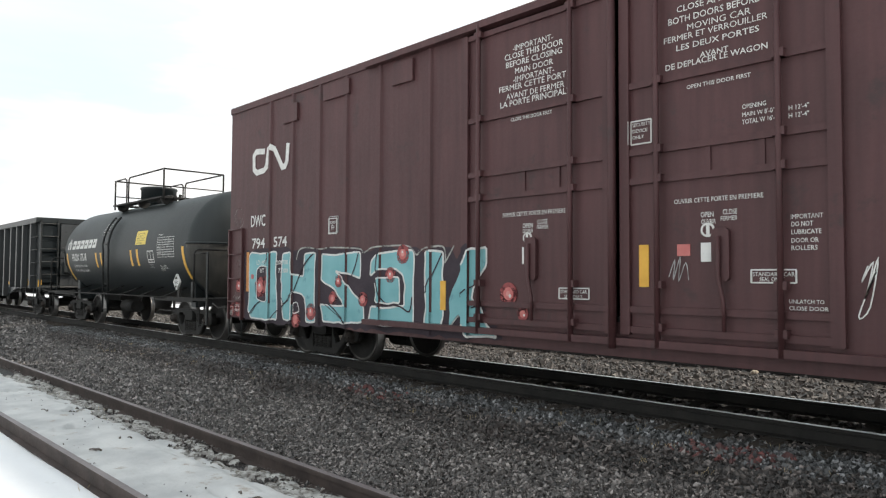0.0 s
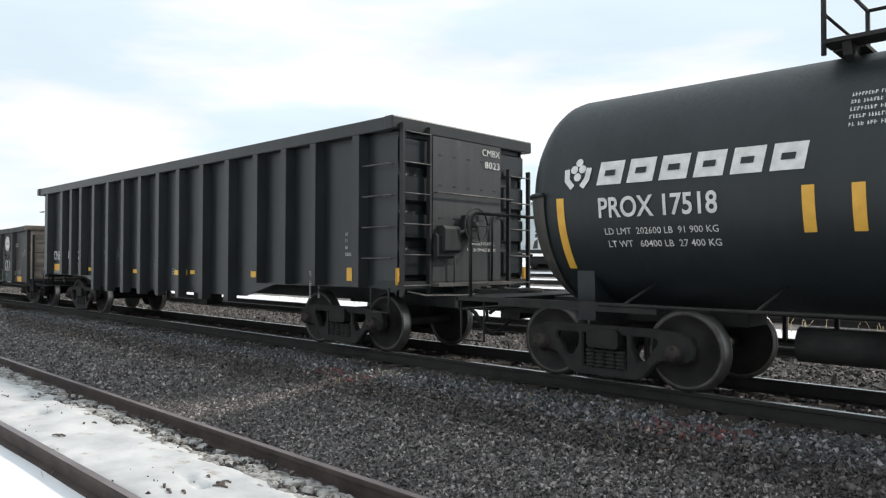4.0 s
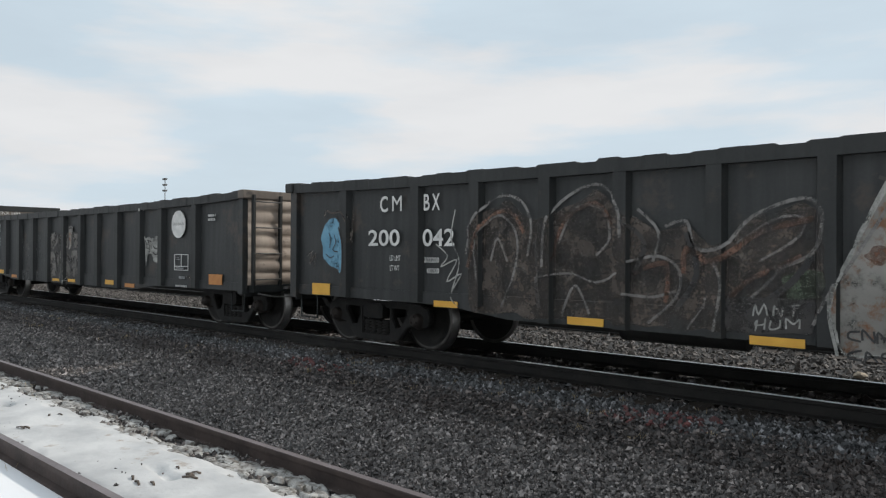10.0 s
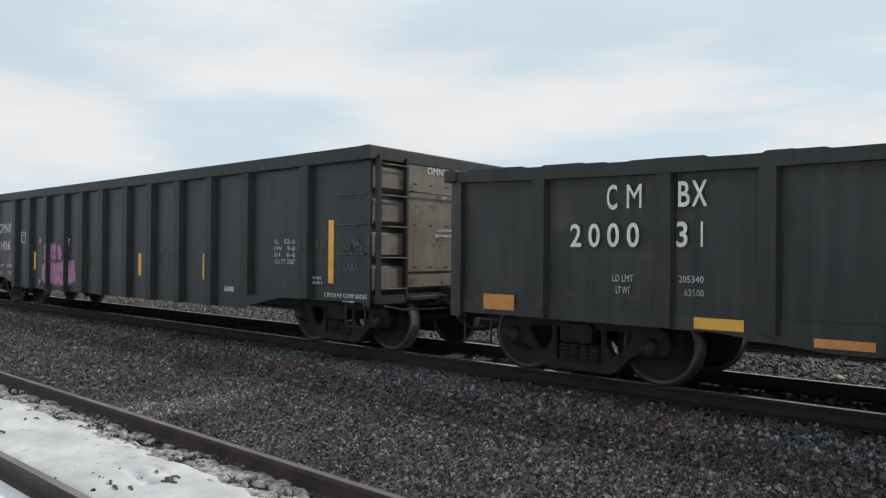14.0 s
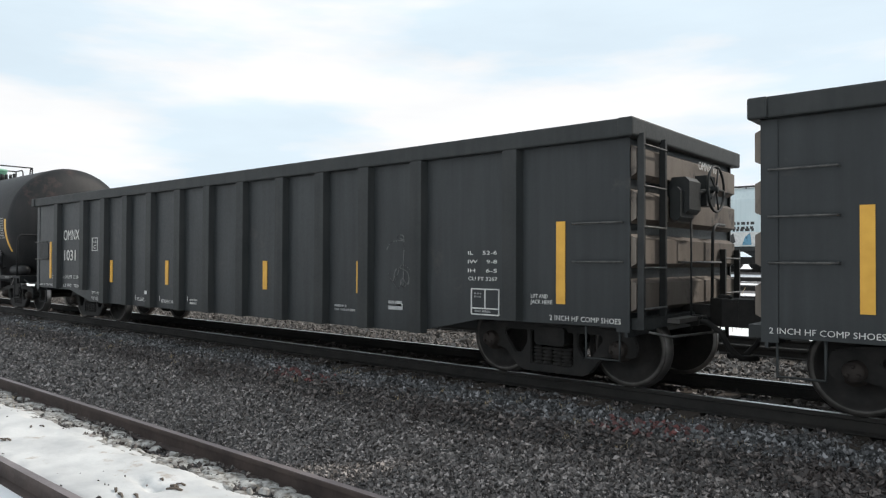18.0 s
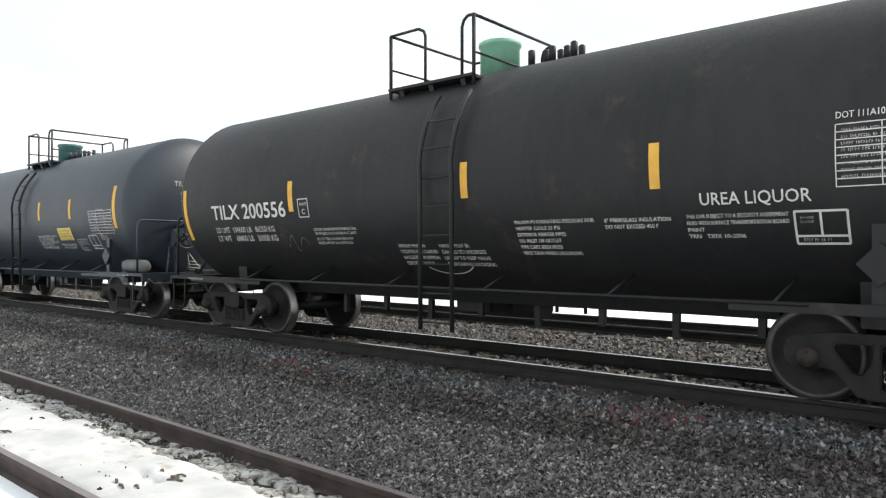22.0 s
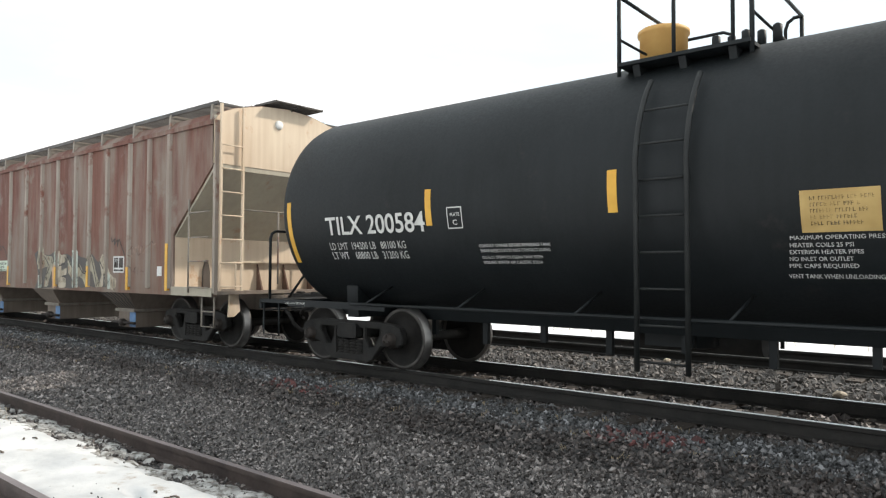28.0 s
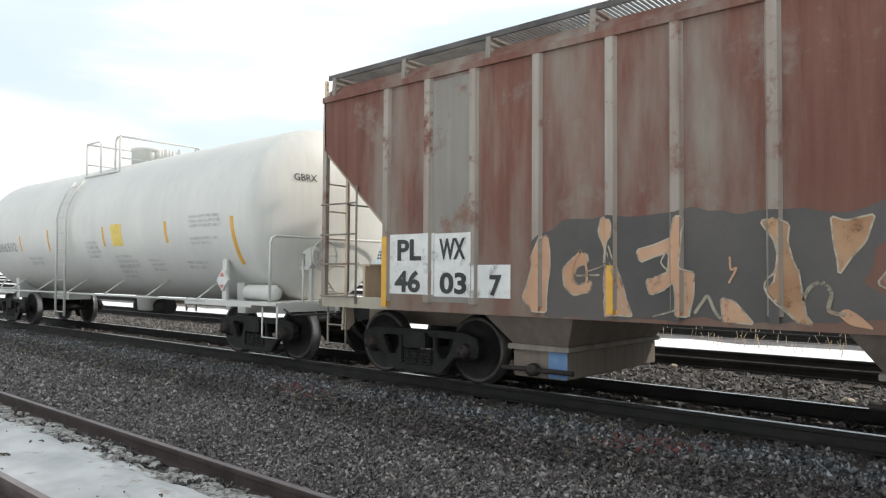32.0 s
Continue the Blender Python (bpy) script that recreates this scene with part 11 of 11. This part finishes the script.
paint(hop, "painted_letter", TAG_SAGE, [(1.84, 1.99), (2.15, 2.0), (2.19, 1.81), (2.67, 1.77), (2.81, 1.57), (2.59, 1.33), (2.43, 1.05), (2.19, 1.04), (2.32, 1.35), (2.41, 1.53), (1.92, 1.46), (1.76, 1.61)])
paint(hop, "painted_accent", TAG_PEACH, [(2.68, 1.51), (2.94, 1.59), (2.99, 1.04), (2.71, 1.02)])
paint(hop, "painted_letter", TAG_CREAM, [(2.87, 1.87), (3.1, 1.9), (3.15, 1.8), (3.46, 1.8), (3.47, 1.65), (3.19, 1.61), (3.22, 1.42), (3.51, 1.52), (3.49, 1.34), (3.3, 1.29), (3.46, 1.26), (3.46, 1.05), (3.05, 1.04), (2.96, 1.45)])
paint(hop, "painted_letter", TAG_SAGE, [(3.53, 1.76), (3.89, 1.46), (4.15, 1.61), (4.39, 1.39), (4.59, 1.43), (4.64, 1.75), (4.76, 1.79), (4.89, 1.68), (5.0, 1.43), (5.25, 1.1), (5.02, 1.07), (4.86, 1.36), (4.72, 1.45), (4.62, 1.07), (4.49, 1.07), (4.38, 1.23), (4.14, 1.33), (4.11, 1.05), (3.93, 1.05), (3.85, 1.22), (3.59, 1.37)])
paint(hop, "painted_letter", TAG_CREAM, [(5.17, 1.66), (5.3, 1.8), (5.42, 1.77), (5.54, 1.55), (5.69, 1.37), (5.97, 1.27), (5.92, 1.01), (5.74, 1.04), (5.55, 1.15), (5.47, 1.34), (5.34, 1.09), (5.15, 1.1), (5.28, 1.37)])
paint(hop, "painted_accent", TAG_MINT, [(3.88, 1.9), (4.07, 1.9), (4.11, 1.05), (3.92, 1.05)])
paint(hop, "painted_accent", TAG_MINT, [(5.56, 1.42), (5.69, 1.34), (5.7, 1.06), (5.56, 1.05)])
paint(hop, "painted_accent", TAG_MINT, [(1.86, 1.32), (2.07, 1.32), (2.08, 1.01), (1.88, 1.01)])
paint(hop, "painted_accent", TAG_MINT, [(2.88, 1.87), (3.02, 1.9), (3.06, 1.55), (2.93, 1.55)])
stroke(hop, "letter_line", HOP_SHADE, [(2.19, 1.79), (2.51, 1.53), (2.35, 1.33)], 0.03)
stroke(hop, "letter_line", HOP_SHADE, [(3.07, 1.55), (3.39, 1.59)], 0.03)
stroke(hop, "letter_line", HOP_SHADE, [(3.25, 1.3), (3.47, 1.32)], 0.03)
stroke(hop, "letter_line", HOP_SHADE, [(4.13, 1.59), (4.39, 1.38), (4.65, 1.43)], 0.03)
stroke(hop, "letter_line", HOP_SHADE, [(4.74, 1.78), (4.92, 1.47), (5.07, 1.1)], 0.03)
stroke(hop, "letter_line", HOP_SHADE, [(5.2, 1.64), (5.47, 1.37)], 0.03)
stroke(hop, "letter_line", HOP_SHADE, [(3.53, 1.76), (3.87, 1.44)], 0.03)
stroke(hop, "scrawl", PEACH_DIM, [(6.67, 1.93), (6.57, 1.88), (6.54, 1.76), (6.63, 1.74), (6.71, 1.84), (6.68, 1.92)], 0.022)
stroke(hop, "scrawl", PEACH_DIM, [(6.74, 1.75), (6.79, 1.9), (6.86, 1.89), (6.82, 1.82), (6.76, 1.81)], 0.02)
stroke(hop, "scrawl", PEACH_DIM, [(6.91, 1.95), (6.89, 1.77), (6.96, 1.78), (7.03, 1.96)], 0.02)
stroke(hop, "scrawl", PEACH_DIM, [(7.09, 1.94), (7.07, 1.78), (7.18, 1.87), (7.11, 1.91)], 0.02)
stroke(hop, "scrawl", PEACH_DIM, [(7.31, 1.9), (7.44, 2.02), (7.5, 1.95), (7.58, 1.97)], 0.024)
stroke(hop, "scrawl", HOP_FADE, [(6.56, 1.54), (6.69, 1.41), (6.81, 1.54), (6.76, 1.39), (6.93, 1.51), (6.88, 1.39), (7.04, 1.44), (7.18, 1.4)], 0.016)
stroke(hop, "scrawl", HOP_SHADE, [(5.73, 2.15), (5.77, 2.05), (5.9, 2.11), (5.86, 1.98), (6.0, 2.08), (6.01, 1.95), (6.07, 2.09), (6.16, 1.98), (6.33, 1.76)], 0.025)
plate(hop, "reflector_bar", 2.885, 2.975, 1.064, 1.521, ORANGE)
plate(hop, "reflector_bar", 4.615, 4.705, 1.083, 1.539, ORANGE)
plate(hop, "reflector_bar", -0.125, -0.035, 1.047, 1.542, ORANGE)
plate(hop, "sign_plate", -0.964, -0.207, 1.408, 1.692, SIGN_GREEN)
print_rows(hop, -0.9, 1.642, [0.62, 0.48, 0.64], 0.058, 0.033, DARKTXT, 3)
plate(hop, "stencil_panel", 5.843, 6.274, 1.415, 1.725, HOP_SHADE)
stencil_box(hop, "stencil_box", 5.843, 6.274, 1.415, 1.725, 2, 1, 0.03, WHITE)
print_rows(hop, 5.905, 1.688, [0.12], 0.037, 0.025, WHITE, 1)
print_rows(hop, 5.906, 1.484, [0.31], 0.03, 0.024, WHITE, 1)
plate(hop, "reflector_bar", 8.015, 8.105, 1.07, 1.96, ORANGE)
plate(hop, "reflector_bar", 6.455, 6.545, 1.049, 1.516, ORANGE)
plate(hop, "paper_label", 7.648, 7.819, 1.345, 1.529, PAPER)
paint(hop, "letter_shade", HOP_CLOUD, [(-5.82, 1.85), (-5.4, 2.1), (-4.86, 2.12), (-4.45, 2.09), (-3.94, 2.16), (-3.5, 2.06), (-3.13, 2.09), (-2.74, 2.04), (-2.45, 2.06), (-2.22, 2.17), (-2.16, 1.94), (-2.38, 1.72), (-2.48, 1.42), (-2.2, 1.25), (-2.14, 1.1), (-5.65, 1.0)])
paint(hop, "painted_letter", TAG_PEACH, [(-4.93, 2.11), (-4.8, 2.06), (-4.79, 1.9), (-4.85, 1.83), (-4.86, 1.54), (-4.74, 1.54), (-4.57, 1.05), (-4.89, 1.04), (-4.89, 1.76), (-4.97, 1.94)], edge=TAG_CREAM, ew=0.016)
stroke(hop, "scrawl", TAG_CREAM, [(-4.82, 1.79), (-4.72, 1.47), (-4.58, 1.05)], 0.018)
stroke(hop, "scrawl", TAG_CREAM, [(-4.84, 1.72), (-4.71, 1.26), (-4.65, 1.05)], 0.012)
paint(hop, "painted_letter", TAG_PEACH, [(-5.95, 1.21), (-5.8, 1.69), (-5.69, 1.91), (-5.6, 1.93), (-5.57, 1.56), (-5.62, 1.05), (-5.81, 1.06)], edge=TAG_CREAM, ew=0.018)
paint(hop, "painted_letter", TAG_PEACH, [(-5.41, 1.55), (-5.25, 1.69), (-5.1, 1.72), (-5.08, 1.61), (-5.22, 1.57), (-5.27, 1.45), (-5.22, 1.36), (-5.04, 1.42), (-5.06, 1.3), (-5.27, 1.25), (-5.39, 1.35)], edge=TAG_CREAM, ew=0.018)
stroke(hop, "scrawl", TAG_PEACH, [(-5.17, 1.75), (-5.27, 1.62), (-5.29, 1.39), (-5.19, 1.28), (-5.1, 1.43), (-5.13, 1.65), (-5.19, 1.74)], 0.03)
stroke(hop, "scrawl", TAG_CREAM, [(-5.24, 1.47), (-4.95, 1.48)], 0.02)
stroke(hop, "scrawl", TAG_CREAM, [(-5.12, 1.51), (-4.88, 1.58)], 0.014)
paint(hop, "painted_letter", TAG_PEACH, [(-4.53, 1.74), (-4.15, 1.86), (-4.11, 2.07), (-4.03, 2.07), (-4.04, 1.81), (-4.07, 1.55), (-3.92, 1.51), (-3.93, 1.27), (-3.98, 1.07), (-4.1, 1.07), (-4.11, 1.41), (-4.38, 1.27), (-4.43, 1.43), (-4.19, 1.51), (-4.18, 1.71), (-4.49, 1.61)], edge=TAG_CREAM, ew=0.016)
stroke(hop, "scrawl", TAG_CREAM, [(-4.21, 1.71), (-4.26, 1.61), (-4.19, 1.53)], 0.016)
stroke(hop, "scrawl", TAG_CREAM, [(-4.01, 1.47), (-3.97, 1.07)], 0.014)
stroke(hop, "scrawl", TAG_CREAM, [(-4.35, 1.06), (-4.07, 1.14)], 0.016)
stroke(hop, "scrawl", TAG_SAGE, [(-3.92, 1.11), (-3.85, 1.21), (-3.79, 1.28), (-3.73, 1.15), (-3.67, 1.07)], 0.03)
stroke(hop, "scrawl", TAG_PEACH, [(-3.58, 1.66), (-3.57, 1.54), (-3.52, 1.55), (-3.59, 1.41)], 0.02)
paint(hop, "painted_letter", TAG_PEACH, [(-3.67, 1.27), (-3.54, 1.24), (-3.36, 1.03), (-3.65, 1.03)], edge=TAG_CREAM, ew=0.016)
paint(hop, "painted_letter", TAG_ORANGE, [(-3.31, 1.99), (-3.16, 2.01), (-3.05, 1.95), (-3.07, 1.79), (-2.97, 1.48), (-2.93, 1.14), (-2.86, 1.05), (-2.98, 1.05), (-3.06, 1.14), (-3.27, 1.37), (-3.18, 1.41), (-3.14, 1.67), (-3.18, 1.82)], edge=TAG_CREAM, ew=0.016)
stroke(hop, "scrawl", TAG_CREAM, [(-3.14, 1.86), (-3.16, 1.54), (-3.27, 1.37), (-3.02, 1.09)], 0.018)
stroke(hop, "scrawl", TAG_CREAM, [(-2.98, 1.54), (-2.92, 1.14)], 0.014)
stroke(hop, "scrawl", TAG_SAGE, [(-2.95, 1.26), (-2.88, 1.39), (-2.78, 1.42), (-2.72, 1.33), (-2.74, 1.18), (-2.61, 1.15)], 0.035)
paint(hop, "painted_letter", TAG_PEACH, [(-2.61, 1.21), (-2.51, 1.15), (-2.39, 1.03), (-2.58, 1.06), (-2.68, 1.15)])
paint(hop, "painted_letter", TAG_ORANGE, [(-2.72, 2.01), (-2.61, 1.96), (-2.38, 2.01), (-2.45, 1.78), (-2.66, 1.49), (-2.7, 1.78)], edge=TAG_CREAM, ew=0.016)
paint(hop, "painted_letter", TAG_RUSTY, [(-2.11, 1.82), (-2.03, 1.79), (-2.02, 1.54), (-2.12, 1.48), (-2.13, 1.28), (-2.38, 1.42), (-2.23, 1.63)], edge=TAG_CREAM, ew=0.016)
paint(hop, "painted_letter", TAG_CREAM, [(-2.09, 1.97), (-2.04, 2.0), (-2.03, 1.8), (-2.13, 1.82)])
stroke(hop, "scrawl", PALE_TAG, [(-1.98, 1.88), (-1.93, 1.74), (-1.84, 1.62)], 0.06)
stroke(hop, "scrawl", TAG_ORANGE, [(-1.9, 1.48), (-1.79, 1.37), (-1.87, 1.2)], 0.05)
stroke(hop, "scrawl", TAG_CREAM, [(-2.02, 1.11), (-1.95, 1.08)], 0.02)
stroke(hop, "scrawl", HOP_SHADE, [(-1.87, 2.2), (-1.81, 2.09), (-1.68, 2.01), (-1.72, 1.95), (-1.63, 2.03), (-1.58, 1.91), (-1.52, 2.08), (-1.41, 1.86), (-1.29, 1.6)], 0.022)
stroke(hop, "scrawl", HOP_SHADE, [(-1.01, 2.14), (-0.88, 2.1), (-0.78, 1.99), (-0.82, 2.04), (-0.7, 2.08), (-0.72, 1.97), (-0.6, 2.07), (-0.46, 2.0), (-0.33, 1.87), (-0.25, 1.78)], 0.022)
stroke(hop, "scrawl", HOP_SHADE, [(-1.83, 1.5), (-1.65, 1.53), (-1.73, 1.43), (-1.61, 1.49), (-1.57, 1.43), (-1.5, 1.5), (-1.44, 1.41)], 0.016)
stroke(hop, "scrawl", HOP_SHADE, [(-1.83, 1.07), (-1.78, 1.23), (-1.71, 1.21), (-1.77, 1.14), (-1.68, 1.08), (-1.63, 1.22), (-1.56, 1.17), (-1.49, 1.24), (-1.44, 1.1), (-1.37, 1.22), (-1.32, 1.26)], 0.018)
stroke(hop, "scrawl", HOP_SHADE, [(-1.02, 1.23), (-0.93, 1.37), (-0.83, 1.38), (-0.89, 1.26), (-0.77, 1.17), (-0.73, 1.33), (-0.63, 1.35), (-0.69, 1.24), (-0.57, 1.2), (-0.53, 1.34), (-0.43, 1.34), (-0.47, 1.23), (-0.36, 1.21), (-0.34, 1.36), (-0.25, 1.34), (-0.3, 1.22)], 0.016)
stroke(hop, "scrawl", HOP_SHADE, [(-0.73, 1.44), (-0.67, 1.47), (-0.6, 1.44), (-0.65, 1.4), (-0.72, 1.42)], 0.014)
plate(hop, "repainted_panel", -7.38, -6.74, 1.12, 4.0, HOPPER_GREY)
plate(hop, "stencil_panel", -8.134, -7.32, 1.211, 2.013, PAPER)
plate(hop, "stencil_panel", -7.328, -6.688, 1.191, 2.002, PAPER)
plate(hop, "stencil_panel", -6.673, -6.119, 1.193, 1.596, PAPER)
mark(hop, 'PL', -7.999, 1.67, 0.261, 0.456, DARKTXT, "stencil_letters", 0.012)
mark(hop, 'WX', -7.22, 1.678, 0.248, 0.42, DARKTXT, "stencil_letters", 0.012)
mark(hop, '46', -8.02, 1.249, 0.26, 0.46, DARKTXT, "stencil_letters", 0.012)
mark(hop, '03', -7.22, 1.242, 0.247, 0.44, DARKTXT, "stencil_letters", 0.012)
mark(hop, '7', -6.427, 1.232, 0.232, 0.185, DARKTXT, "stencil_letters", 0.012)
plate(hop, "reflector_bar", -8.245, -8.155, 1.034, 1.986, ORANGE)
plate(hop, "reflector_bar", -2.145, -2.055, 1.07, 1.54, ORANGE)
plate(hop, "reflector_bar", -4.845, -4.755, 1.069, 1.582, ORANGE)
shell_band(t4, -3.851, -3.781, 2.021, 2.418, t4_RAD, t4_ZC, ORANGE, "reflector_bar")
shell_band(t4, -1.992, -1.922, 1.991, 2.499, t4_RAD, t4_ZC, ORANGE, "reflector_bar")
shell_band(t4, 1.05, 1.13, 2.038, 2.465, t4_RAD, t4_ZC, ORANGE, "reflector_bar")
shell_band(t4, 3.764, 3.854, 2.058, 2.469, t4_RAD, t4_ZC, ORANGE, "reflector_bar")
shell_band(t4, 6.046, 6.146, 1.633, 2.462, t4_RAD, t4_ZC, ORANGE, "reflector_bar")
shell_band(t4, 1.482, 1.966, 2.041, 2.499, t4_RAD, t4_ZC, YELLOW, "placard")
print_rows(t4, 0.127, 2.171, [0.63, 0.63, 0.69, 0.63], 0.063, 0.038, GREYTXT, 1)
print_rows(t4, 1.417, 1.848, [0.72, 0.96, 0.92], 0.06, 0.036, GREYTXT, 1)
print_rows(t4, 2.792, 1.762, [0.46, 0.59, 0.55], 0.057, 0.034, GREYTXT, 1)
print_rows(t4, 4.677, 2.535, [1.06, 1.06, 1.06], 0.053, 0.032, GREYTXT, 1)
print_rows(t4, 4.664, 2.139, [0.94, 0.76], 0.052, 0.031, GREYTXT, 1)
print_rows(t4, -3.485, 1.868, [0.9, 0.82], 0.073, 0.044, GREYTXT, 1)
print_rows(t4, 1.318, 1.63, [0.78, 0.73, 0.57], 0.061, 0.037, GREYTXT, 1)
print_rows(t4, 4.24, 1.705, [0.75, 0.6], 0.053, 0.032, GREYTXT, 1)
mark(t4, '066592', -5.487, 2.031, 0.216, 1.397, GREYTXT, "lettering", 0.0)

finish_texts()


def motions():
    for car, x in CARS:
        walk(car, [(t, pose(x + d, TRACK_Y, 0)) for t, d in RUN])
    ts, ds = [r[0] for r in RUN], [r[1] for r in RUN]
    turns = []
    for k in range(321):
        t = k / 10
        turns.append((t, math.degrees(float(np.interp(t, ts, ds)) / R_WHEEL)))
    for w, x in WHEEL_KEYS:
        walk(w, [(t, pose(x, 0, R_WHEEL, 0, a, 0)) for t, a in turns])


motions()
